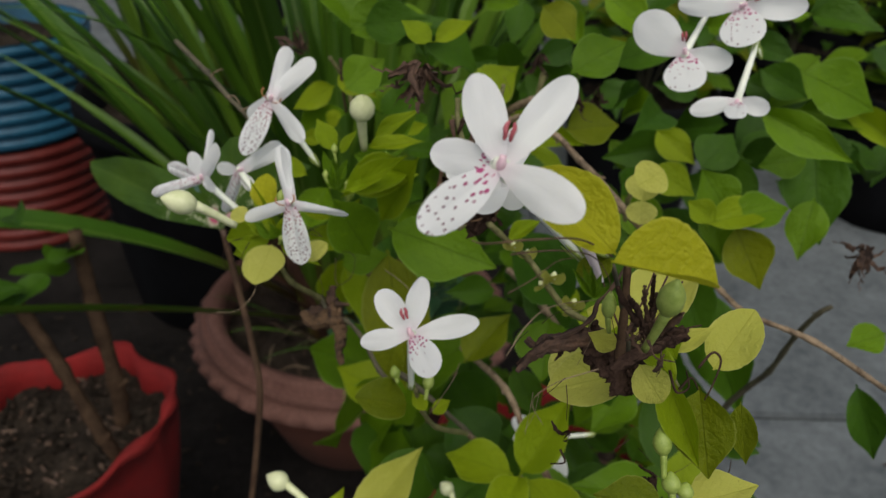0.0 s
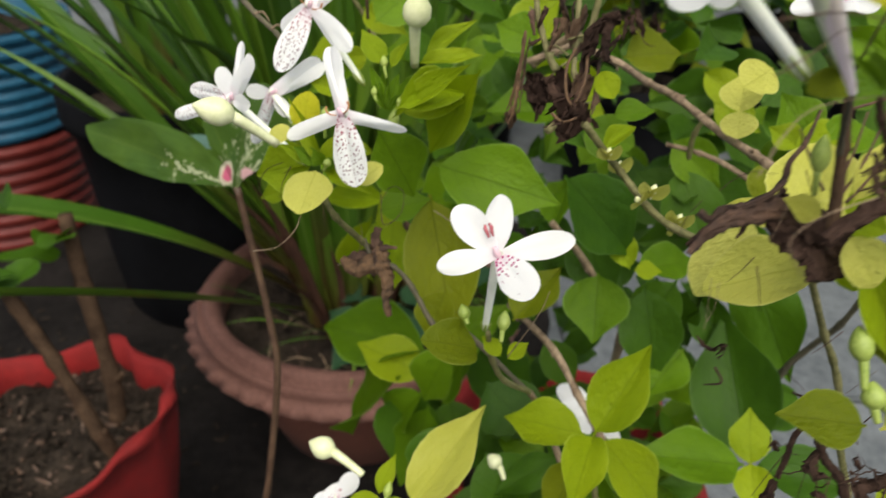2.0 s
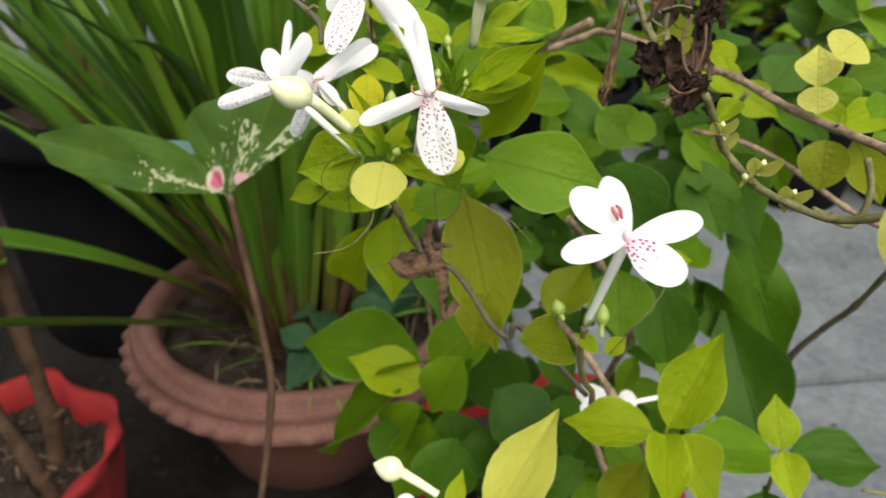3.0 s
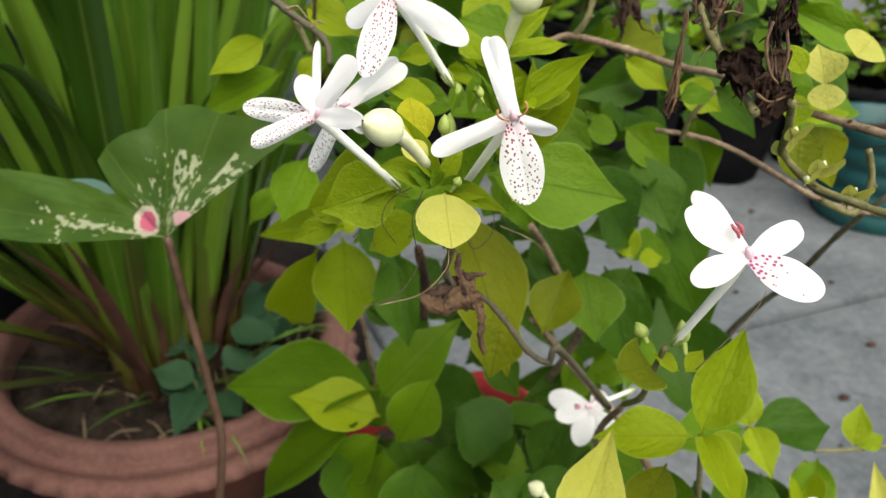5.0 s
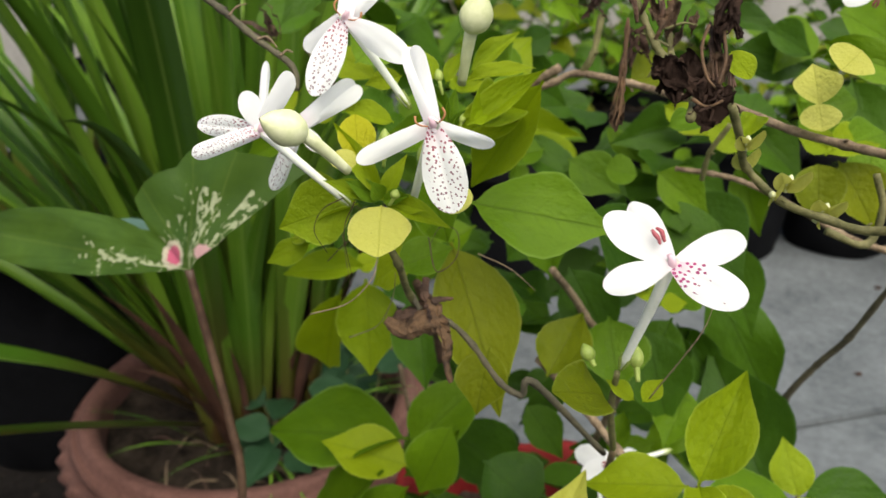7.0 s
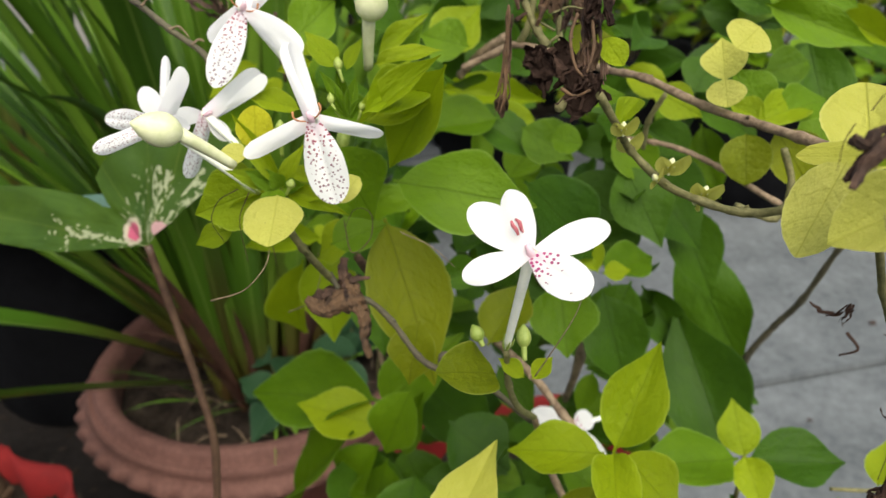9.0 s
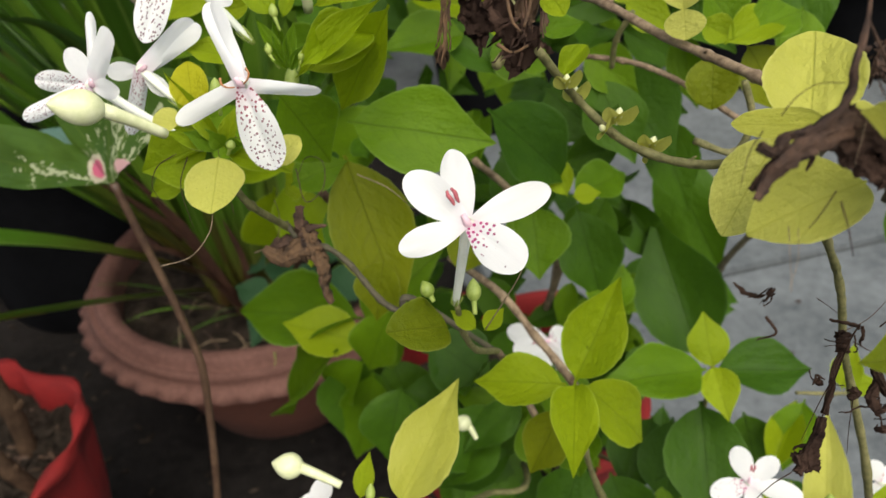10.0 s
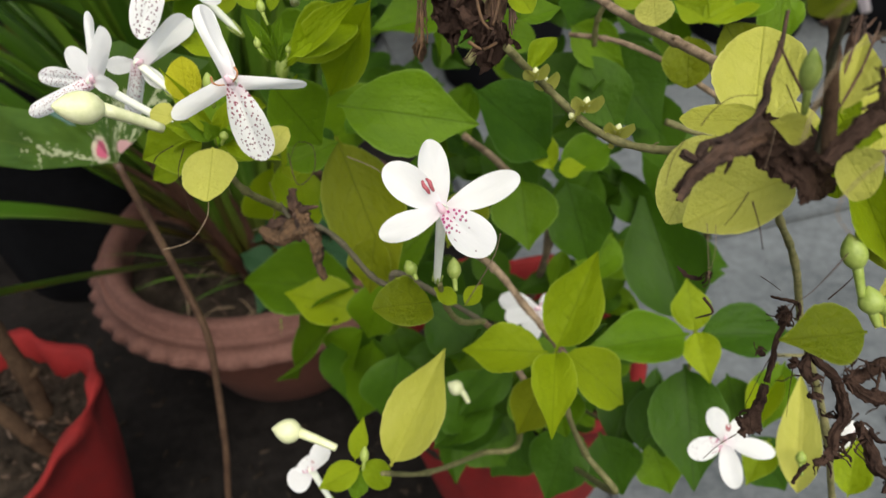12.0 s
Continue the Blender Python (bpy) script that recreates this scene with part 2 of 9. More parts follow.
def strap_material():
    """Long leaf with parallel veins, dull reddish brown towards its sheathing foot."""
    m, nodes, links, bsdf = material("strap_leaf")
    tex = nodes.new("ShaderNodeTexCoord")
    uv = nodes.new("ShaderNodeSeparateXYZ")
    links.new(tex.outputs["UV"], uv.inputs[0])
    rnd = nodes.new("ShaderNodeObjectInfo").outputs["Random"]
    run = nodes.new("ShaderNodeCombineXYZ")
    links.new(maths(nodes, links, "MULTIPLY", uv.outputs["X"], 3.0), run.inputs[0])
    links.new(maths(nodes, links, "MULTIPLY", uv.outputs["Y"], 34.0), run.inputs[1])
    links.new(maths(nodes, links, "MULTIPLY", rnd, 50.0), run.inputs[2])
    veins = noise_node(nodes, links, run.outputs[0], 1.0, 3, 0.6)
    big = noise_node(nodes, links, tex.outputs["Object"], 9.0, 4)
    tone = maths(nodes, links, "MULTIPLY_ADD", veins, 0.3, maths(nodes, links, "MULTIPLY_ADD", rnd, 0.5, maths(nodes, links, "MULTIPLY", big, 0.3)))
    col = ramp(nodes, links, tone, ((0.2, (0.0175, 0.055, 0.0041)), (0.6, (0.06, 0.145, 0.0098)), (0.95, (0.18, 0.31, 0.0287))))
    mid = maths(nodes, links, "LESS_THAN", maths(nodes, links, "ABSOLUTE", maths(nodes, links, "SUBTRACT", uv.outputs["Y"], 0.5)), 0.035)
    col = mixed(nodes, links, maths(nodes, links, "MULTIPLY", mid, 0.4), col, (0.2, 0.3, 0.06))
    foot = nodes.new("ShaderNodeMapRange")
    foot.inputs["From Min"].default_value, foot.inputs["From Max"].default_value = 0.38, 0.1
    links.new(maths(nodes, links, "MULTIPLY_ADD", rnd, 0.12, uv.outputs["X"]), foot.inputs["Value"])
    col = mixed(nodes, links, maths(nodes, links, "MULTIPLY", foot.outputs[0], 0.85), col, (0.075, 0.03, 0.014))
    links.new(col, bsdf.inputs["Base Color"])
    bsdf.inputs["Roughness"].default_value = 0.4
    bsdf.inputs["Specular IOR Level"].default_value = 0.35
    bumped(nodes, links, bsdf, veins, 0.3, 0.001)
    return m


STRAP = strap_material()
STRAP_DRY = surface("reddish_dry_strap", (0.035, 0.012, 0.007), (0.1, 0.042, 0.022), 30, 0.7)
RIM_CLAY = surface("dusty_terracotta", (0.0697, 0.0271, 0.0189), (0.1722, 0.082, 0.0615), 9, 0.85, 0.4, 0.002, 180)
TERRACOTTA = surface("terracotta", (0.0697, 0.0213, 0.0123), (0.1476, 0.0508, 0.0312), 9, 0.85, 0.35, 0.002, 180)
SOIL = surface("soil", (0.0057, 0.0045, 0.0037), (0.0615, 0.0476, 0.0353), 30, 0.95, 1.0, 0.006, 130)
RED_FABRIC = surface("red_fabric", (0.12, 0.0018, 0.0015), (0.26, 0.005, 0.004), 14, 0.82, 0.4, 0.002, 500)
BLACK_PLASTIC = surface("black_plastic", (0.0025, 0.0027, 0.0033), (0.0066, 0.007, 0.0082), 14, 0.75, 0.3, 0.002)
BLUE_PLASTIC = surface("blue_plastic", (0.0082, 0.0697, 0.1312), (0.023, 0.1312, 0.2214), 10, 0.45, 0.2)
TEAL_PLASTIC = surface("teal_plastic", (0.0033, 0.0451, 0.0451), (0.0082, 0.0902, 0.0861), 10, 0.45, 0.2)
RED_PLASTIC = surface("red_plastic", (0.1066, 0.0115, 0.009), (0.1804, 0.0287, 0.0213), 10, 0.5, 0.2)
CONCRETE = surface("concrete", (0.0508, 0.0607, 0.0656), (0.1394, 0.1558, 0.164), 7.0, 0.9, 0.5, 0.004, 60)
DARK_GROUND = surface("near_black_ground", (0.0041, 0.0037, 0.0033), (0.0197, 0.0172, 0.0156), 8.0, 0.85, 0.8, 0.006, 70)
WALL_PAINT = surface("weathered_wall", (0.2132, 0.205, 0.1886), (0.3444, 0.3362, 0.3116), 2.0, 0.9, 0.4, 0.004, 40)
for matt in (BLACK_PLASTIC, SOIL, DARK_GROUND, DARK_AND_SHADED_BARK, DRY_DARK):
    matt.node_tree.nodes["Principled BSDF"].inputs["Specular IOR Level"].default_value = 0.08

# ---------------------------------------------------------------- mesh helpers
WORLD = {}


def place(ob, m, parent=None):
    """Sets ob's pose in the world, under a parent or not."""
    WORLD[ob.name] = m
    if parent:
        ob.parent = parent
        ob.matrix_parent_inverse = WORLD[parent.name].inverted()
    ob.matrix_basis = m
    return ob


def thing(name, at, label, category, group="", kind=""):
    return tagged(place(new(name), pose(*at)), label, category, group, kind)


def mesh_of(bm, name, mat, smooth=True):
    me = bpy.data.meshes.new(name)
    bmesh.ops.recalc_face_normals(bm, faces=bm.faces)
    bm.to_mesh(me)
    bm.free()
    me.materials.append(mat)
    me.polygons.foreach_set("use_smooth", [smooth] * len(me.polygons))
    return me


def part(name, bm, mat, parent, label="", m=None, smooth=True):
    ob = place(new(name, mesh_of(bm, name, mat, smooth)), m or Matrix(), parent)
    return tagged(ob, label)


def spline(points, steps):
    """Points along a Catmull-Rom curve through the given ones."""
    pts = [Vector(p) for p in points]
    pts = [2 * pts[0] - pts[1], *pts, 2 * pts[-1] - pts[-2]]
    out = []
    for i in range(1, len(pts) - 2):
        a, b, c, d = pts[i - 1:i + 3]
        for k in range(steps):
            u = k / steps
            out.append(0.5 * (2 * b + (c - a) * u + (2 * a - 5 * b + 4 * c - d) * u * u + (3 * b - a - 3 * c + d) * u ** 3))
    return out + [pts[-2]]


def tube(points, r0, r1, sides=8, steps=5, nodes_every=0, wobble=0.0, bm=None):
    """A tapered tube along a curve, with swollen nodes as twigs have."""
    bm = bm or bmesh.new()
    line = spline(points, steps)
    rings, side = [], None
    for i, p in enumerate(line):
        way = (line[min(i + 1, len(line) - 1)] - line[max(i - 1, 0)]).normalized()
        if side is None:
            side = way.orthogonal().normalized()
        side = (side - way * side.dot(way)).normalized()
        other = way.cross(side)
        r = r0 + (r1 - r0) * i / max(len(line) - 1, 1)
        if nodes_every and i % nodes_every == 0 and 0 < i < len(line) - 1:
            r *= 1.22
        r *= 1 + wobble * noise.noise(p * 400)
        rings.append([bm.verts.new(p + r * (math.cos(a) * side + math.sin(a) * other)) for a in (2 * math.pi * k / sides for k in range(sides))])
    for a, b in zip(rings, rings[1:]):
        for k in range(sides):
            bm.faces.new((a[k], a[(k + 1) % sides], b[(k + 1) % sides], b[k]))
    bm.faces.new(rings[0][::-1])
    bm.faces.new(rings[-1])
    return bm


def lathe(profile, sides=48, wave=None, bm=None):
    """A turned body from (radius, height) pairs; wave(i, angle) may change a ring's radius."""
    bm = bm or bmesh.new()
    rings = []
    for i, (r, z) in enumerate(profile):
        ring = []
        for k in range(sides):
            a = 2 * math.pi * k / sides
            dr, dz = wave(i, a) if wave else (0, 0)
            ring.append(bm.verts.new(((r + dr) * math.cos(a), (r + dr) * math.sin(a), z + dz)))
        rings.append(ring)
    for a, b in zip(rings, rings[1:]):
        for k in range(sides):
            bm.faces.new((a[k], a[(k + 1) % sides], b[(k + 1) % sides], b[k]))
    return bm


def disc(radius, z, lumps, sides=80, rings=26):
    """An uneven surface of soil inside a pot."""
    bm = bmesh.new()
    grid = [[bm.verts.new((0, 0, z))]]
    for j in range(1, rings + 1):
        r = radius * j / rings
        row = []
        for k in range(sides):
            a = 2 * math.pi * k / sides
            x, y = r * math.cos(a), r * math.sin(a)
            row.append(bm.verts.new((x, y, z + lumps * noise.noise(Vector((x * 30, y * 30, 5))) + 0.5 * lumps * noise.noise(Vector((x * 90, y * 90, 9))) + 0.25 * lumps * noise.noise(Vector((x * 260, y * 260, 4))))))
        grid.append(row)
    for k in range(sides):
        bm.faces.new((grid[0][0], grid[1][k], grid[1][(k + 1) % sides]))
    for a, b in zip(grid[1:], grid[2:]):
        for k in range(sides):
            bm.faces.new((a[k], b[k], b[(k + 1) % sides], a[(k + 1) % sides]))
    return bm


def blade(profile, fold, droop, ripple, seed, cols=8, rows=32, cup=0.0, teeth=0.014, quilt=0.0, twist=0.0, crease=0.0):
    """A unit leaf: x from 0 to 1, half width profile(x) <= 0.5, folded on its midrib, drooping at its tip.
    quilt: relief between the side veins; crease: a groove along the middle, as lips have."""
    bm = bmesh.new()
    uv = bm.loops.layers.uv.new("UVMap")
    grid = []
    for i in range(rows + 1):
        x = (1 - math.cos(math.pi * i / rows)) / 2
        half = profile(x)
        row = []
        for j in range(cols + 1):
            v = 2 * j / cols - 1
            wild = teeth * (math.sin(x * 58 + 5 * seed + 2 * v) + 1.6 * noise.noise(Vector((x * 11, v, seed * 5.1))))
            y = v * half * (1 + wild * abs(v) ** 3)
            z = fold * abs(y) - droop * x * x + cup * y * y + twist * (x - 0.3) * y
            z += ripple * abs(v) ** 2 * math.sin(7 * x + 2.2 * seed + (2 if v > 0 else 0)) * half
            z += 0.014 * noise.noise(Vector((x * 3, y * 3, seed * 3.7)))
            z += quilt * math.sin(44 * (x - 0.95 * abs(y) ** 1.4)) * math.sin(math.pi * min(abs(v), 1)) * 2 * half
            z -= crease * math.exp(-(y / 0.07) ** 2) * math.sin(math.pi * min(1, x * 1.05))
            row.append((bm.verts.new((x, y, z)), (x, j / cols)))
        grid.append(row)
    for a, b in zip(grid, grid[1:]):
        for j in range(cols):
            ring = (a[j], a[j + 1], b[j + 1], b[j])
            for corner, (_, at) in zip(bm.faces.new([v for v, _ in ring]).loops, ring):
                corner[uv].uv = at
    return bm


def eased(x):
    x = min(1.0, max(0.0, x))
    return x * x * (3 - 2 * x)


def ovate(x):
    """Rounded at the foot, drawn out to a point, on a short stalk."""
    u = max(0.0, (x - 0.05) / 0.95)
    return 0.5 * max(max(math.sin(math.pi * u ** 0.82), 0.0) ** 0.8 * (1 - 0.5 * eased((u - 0.52) / 0.48)), 0.045 * (1 - x) + 0.004)


def rounded(x):
    u = max(0.0, (x - 0.03) / 0.97)
    return 0.5 * max(max(math.sin(math.pi * u ** 0.92), 0.0) ** 0.56 * (1 - 0.25 * eased((u - 0.86) / 0.14)), 0.035 * (1 - x) + 0.004)


def narrow(x):
    return 0.5 * max(math.sin(math.pi * x ** 0.85) ** 1.1, 0.012)


def lip_shape(x):
    """Broad from near its foot, blunt at its end."""
    if x < 0.55:
        return 0.5 * (0.26 + 0.74 * math.sin(math.pi / 2 * x / 0.55) ** 1.1)
    return 0.5 * max(max(0.0, 1 - ((x - 0.55) / 0.45) ** 2.4) ** 0.55, 0.03)


def petal_shape(x):
    if x < 0.6:
        return 0.5 * (0.24 + 0.76 * math.sin(math.pi / 2 * x / 0.6) ** 1.1)
    return 0.5 * max(math.sqrt(max(0.0, 1 - ((x - 0.6) / 0.4) ** 2)), 0.02)


def oblong(x):
    """A petal with nearly parallel sides."""
    if x < 0.78:
        return 0.5 * (0.78 + 0.22 * math.sin(math.pi / 2 * x / 0.78) ** 0.9)
    return 0.5 * max(max(0.0, 1 - ((x - 0.78) / 0.22) ** 2.2) ** 0.5, 0.03)


SHAPES = {"o": (ovate, ((0.2, 0.10, 0.07, 0.1), (0.3, 0.2, 0.1, -0.25), (0.1, 0.03, 0.12, 0.2), (0.24, 0.28, 0.08, 0.05), (0.34, -0.08, 0.09, -0.1), (0.16, 0.14, 0.15, 0.3), (0.26, 0.06, 0.13, -0.35), (0.12, 0.22, 0.06, 0.0))),
          "r": (rounded, ((0.15, 0.08, 0.07, 0.1), (0.3, 0.16, 0.1, -0.2), (0.1, -0.05, 0.1, 0.2), (0.22, 0.2, 0.12, 0.0))),
          "n": (narrow, ((0.35, 0.12, 0.06, 0.2), (0.5, 0.22, 0.08, -0.2)))}
BLADES = {}
for key, (shape, kinds) in SHAPES.items():
    for colour, mat in LEAF.items():
        BLADES[key, colour] = [mesh_of(blade(shape, f, d, r, 1.3 * i + 0.7, quilt=0.0032, twist=w), "leaf", mat) for i, (f, d, r, w) in enumerate(kinds)]
        BLADES["far " + key, colour] = [mesh_of(blade(shape, f, d, r, 1.3 * i + 0.7, 4, 10), "leaf", mat) for i, (f, d, r, w) in enumerate(kinds)]
# petals by kind: 0 broad, 1 dotted lip, 2 oblong, 3 dotted oblong, 4 broad with a few dots at its base, 5 sparsely dotted lip, 6 boldly dotted lip
PETALS = {0: [mesh_of(blade(petal_shape, 0.03, d, 0.06, s, 10, 22, c, 0.006), "petal", PETAL) for d, s, c in ((0.08, 1, -0.2), (-0.05, 2, 0.15), (0.12, 3, 0.0))],
          1: [mesh_of(blade(lip_shape, 0.08, d, 0.06, s, 14, 22, -0.25, 0.006, crease=0.02), "lip_petal", LIP) for d, s in ((0.1, 4), (0.04, 5))],
          2: [mesh_of(blade(oblong, 0.02, d, 0.04, s, 10, 22, -0.22, 0.006, twist=w), "petal", PETAL) for d, s, w in ((0.1, 6, 0.25), (0.06, 7, -0.25), (0.14, 8, 0.1))],
          3: [mesh_of(blade(oblong, 0.12, 0.14, 0.05, 9, 10, 22, -0.6, 0.006), "lip_petal", LIP)],
          5: [mesh_of(blade(petal_shape, 0.06, 0.06, 0.06, 13, 14, 22, -0.2, 0.006, crease=0.012), "lip_petal", PALE_LIP)],
          6: [mesh_of(blade(petal_shape, 0.06, 0.06, 0.06, 13, 14, 22, -0.2, 0.006, crease=0.012), "lip_petal", BOLD_LIP)],
          4: [mesh_of(blade(petal_shape, 0.1, 0.06, 0.05, 11, 10, 22, -0.2, 0.006), "petal", DUSTED)]}
COUNT = [0]


def spanned(base, tip, width, facing):
    """The pose that lays a unit leaf from base to tip, its upper side towards facing."""
    b, x = Vector(base), Vector(tip) - Vector(base)
    n = Vector(facing)
    n = (n - x * n.dot(x) / x.length_squared).normalized()
    y = n.cross(x.normalized())
    m = Matrix((x, y * width, n * x.length)).transposed().to_4x4()
    m.translation = b
    return m


def leaf(plant, base, tip, width, facing, colour="g", shape="o"):
    """One leaf; shape: o ovate, r rounded, n narrow, with 'far ' before it for a coarse one."""
    kinds = BLADES[shape, colour]
    COUNT[0] += 1
    return place(new("leaf", kinds[COUNT[0] % len(kinds)]), spanned(base, tip, width, facing), plant)


def flower(plant, throat, root, petals, facing, label="", stamens="open"):
    """A corolla tube from root to throat with its petals: (tip, width, kind), the upper two first. stamens: open, hooked (dry, out to the sides) or hidden."""
    t, r = Vector(throat), Vector(root)
    n = Vector(facing).normalized()
    size = max((Vector(p[0]) - t).length for p in petals)
    way = (t - r).normalized()
    bm = tube([r, r.lerp(t, 0.35), r.lerp(t, 0.75), t - n * 0.0014, t - n * 0.0002], 0.0009, 0.0015, 12, 4)
    body = part("flower", bm, TUBE, plant, label)
    for k in range(5):
        out = way.orthogonal().normalized()
        out.rotate(Matrix.Rotation(2 * math.pi * k / 5, 3, way))
        part("calyx_lobe", tube([r - way * 0.001, r + way * 0.0015 + out * 0.0011, r + way * 0.004 + out * 0.0014], 0.0006, 0.00012, 5, 3), GREEN_BUD, body)
    for i, (tip, width, kind) in enumerate(petals):
        kinds = PETALS[kind]
        place(new("lip_petal" if kind in (1, 3, 5, 6) else "petal", kinds[i % len(kinds)]), spanned(t - n * 0.0006 * (i % 3), tip, width, n), body)
    up = (Vector(petals[0][0]) + Vector(petals[1][0])) / 2 - t
    up = (up - n * up.dot(n)).normalized() * size
    across = up.cross(n).normalized() * size
    part("throat", tube([t - n * 0.0006, t + n * size * 0.03 + up * 0.03, t + n * size * 0.05 + up * 0.09], size * 0.046, size * 0.026, 10, 3), THROAT, body)
    for s in (-1, 1) if stamens != "hidden" else ():
        if stamens == "hooked":
            bm = tube([t + across * 0.05 * s + n * size * 0.05, t + across * 0.12 * s + up * 0.03 + n * size * 0.08, t + across * 0.16 * s + up * 0.08 + n * size * 0.08, t + across * 0.15 * s + up * 0.14 + n * size * 0.07], size * 0.008, size * 0.014, 7, 4)
            part("stamen", bm, RUST, body)
        else:
            foot = t + n * size * 0.05 + across * 0.024 * s
            bm = tube([foot + up * 0.2, foot + up * 0.21, foot + up * 0.25 + n * size * 0.01, foot + up * 0.3 + across * 0.004 * s + n * size * 0.01, foot + up * 0.34, foot + up * 0.35], size * 0.0085, size * 0.0085, 8, 4)
            for v in bm.verts:
                # fat in the middle, blunt at both ends
                h = (v.co - foot).dot(up) / size ** 2
                core = foot + up * h
                v.co = core + (v.co - core) * (1 + 1.5 * math.sin(math.pi * min(1, max(0, (h - 0.2) / 0.15))) ** 0.6)
            part("stamen", bm, STAMEN, body)
    return body


def bud(plant, foot, neck, top, radius, mat=None, stalk=True):
    """A closed bud: a thin tube from foot to neck, swollen from neck to top."""
    f, n, t = Vector(foot), Vector(neck), Vector(top)
    way = (t - n)
    bm = bmesh.new()
    if stalk:
        tube([f, f.lerp(n, 0.5), n + way * 0.1], radius * 0.3, radius * 0.42, 8, 3, bm=bm)
    turn = way.to_track_quat("Z", "Y").to_matrix().to_4x4()
    turn.translation = n
    egg = lathe([(radius * max(math.sin(math.pi * u ** 0.85), 0.03) ** 0.75, way.length * u) for u in [k / 10 for k in range(11)]], 12)
    egg.transform(turn)
    me = bpy.data.meshes.new("egg")
    egg.to_mesh(me)
    egg.free()
    bm.from_mesh(me)
    bpy.data.meshes.remove(me)
    return part("bud", bm, mat or BUD, plant)


def closed_flower(plant, foot, tip, radius):
    """A flower still closed, or with its petals laid together: a white club."""
    f, way = Vector(foot), Vector(tip) - Vector(foot)
    turn = way.to_track_quat("Z", "Y").to_matrix().to_4x4()
    turn.translation = f
    bm = lathe([(radius * s, way.length * u) for s, u in ((0.35, 0), (0.5, 0.15), (0.75, 0.4), (0.95, 0.62), (1.0, 0.8), (0.86, 0.92), (0.5, 0.985), (0.05, 1.0))], 14,
               lambda i, a: (radius * 0.07 * math.sin(3 * a + i * 0.5), 0))
    bm.transform(turn)
    return part("closed_flower", bm, PETAL, plant, "closed white flower")


def stem(plant, points, r0, r1, mat=None, name="stem"):
    bm = tube(points, r0 * 0.8, r1 * 0.8, 10, 8, 8, 0.22)
    # stubs of fallen leaves stand at some of the nodes
    line = spline(points, 8)
    for i in range(8, len(line) - 4, 16):
        way = (line[i + 1] - line[i - 1]).normalized()
        out = way.orthogonal().normalized()
        out.rotate(Matrix.Rotation(i * 1.7 + len(points), 3, way))
        tube([line[i] + out * r0 * 0.5, line[i] + out * r0 * 1.1 + way * r0 * 0.3, line[i] + out * r0 * 1.5 + way * r0 * 0.9], r0 * 0.36, r0 * 0.2, 6, 2, bm=bm)
    return part(name, bm, mat or TWIG, plant)


def hair(plant, points, r, mat=None):
    return part("dry_thread", tube(points, r, r * 0.5, 5, 6), mat or DRY, plant)


def withered(plant, at, way, size, strips, seed, mat=None, spread=0.6):
    """A withered clump of curled and twisted dry strips hanging from a point."""
    rng = random.Random(seed)
    bm = bmesh.new()
    base, way = Vector(at), Vector(way).normalized()
    for s in range(strips * 2):
        side = Vector((rng.uniform(-1, 1), rng.uniform(-1, 1), rng.uniform(-1, 1)))
        d = (way + side * spread).normalized()
        across = d.orthogonal().normalized()
        across.rotate(Matrix.Rotation(rng.uniform(0, 6.3), 3, d))
        length, wide = size * rng.uniform(0.4, 1.0), size * rng.uniform(0.015, 0.075)
        curl, twist = rng.uniform(-2.6, 2.6), rng.uniform(-4.0, 4.0)
        p, rows, n = base + side * size * 0.08, [], 9
        for k in range(n + 1):
            u = k / n
            w = across.copy()
            w.rotate(Matrix.Rotation(twist * u, 3, d))
            half = wide * (0.25 + math.sin(math.pi * min(u * 0.9 + 0.08, 1)))
            j = Vector([noise.noise(Vector((seed + s, u * 7, c * 9))) for c in range(3)]) * size * 0.1
            nrm = d.cross(w)
            rows.append([bm.verts.new(p + j + w * half * v + nrm * half * 0.9 * (abs(v) - 0.5) * math.sin(3 * u + s)) for v in (-1, -0.4, 0.4, 1)])
            p = p + d * length / n
            d.rotate(Matrix.Rotation(curl / n, 3, w))
        for a, b in zip(rows, rows[1:]):
            for k in range(3):
                bm.faces.new((a[k], a[k + 1], b[k + 1], b[k]))
    return part("withered_flower", bm, mat or DRY, plant)


def dried_corolla(plant, top, foot, width, seed, mat=None, strands=9):
    """A dead flower hanging by its tube: shrivelled strands twisted together that flare and fray at the end."""
    r0 = random.Random(seed)
    a, b = Vector(top), Vector(foot)
    way = (b - a).normalized()
    out = way.orthogonal().normalized()
    bm = bmesh.new()
    for k in range(strands):
        turn, spin, wide = r0.uniform(0, 6.3), r0.uniform(1.0, 3.2), r0.uniform(0.3, 1.0) * width
        end = r0.uniform(0.75, 1.0)
        pts = []
        for i in range(8):
            u = i / 7 * end
            d = out.copy()
            d.rotate(Matrix.Rotation(turn + spin * u, 3, way))
            pts.append(a.lerp(b, u) + d * wide * (0.07 + 0.75 * u ** 2.2) + Vector([noise.noise(Vector((u * 6, seed + k, 5 * c))) for c in range(3)]) * width * 0.3)
        tube(pts, width * 0.045, width * r0.uniform(0.03, 0.11), 5, 4, wobble=0.6, bm=bm)
    return part("withered_flower", bm, mat or DRY_LEAF, plant)


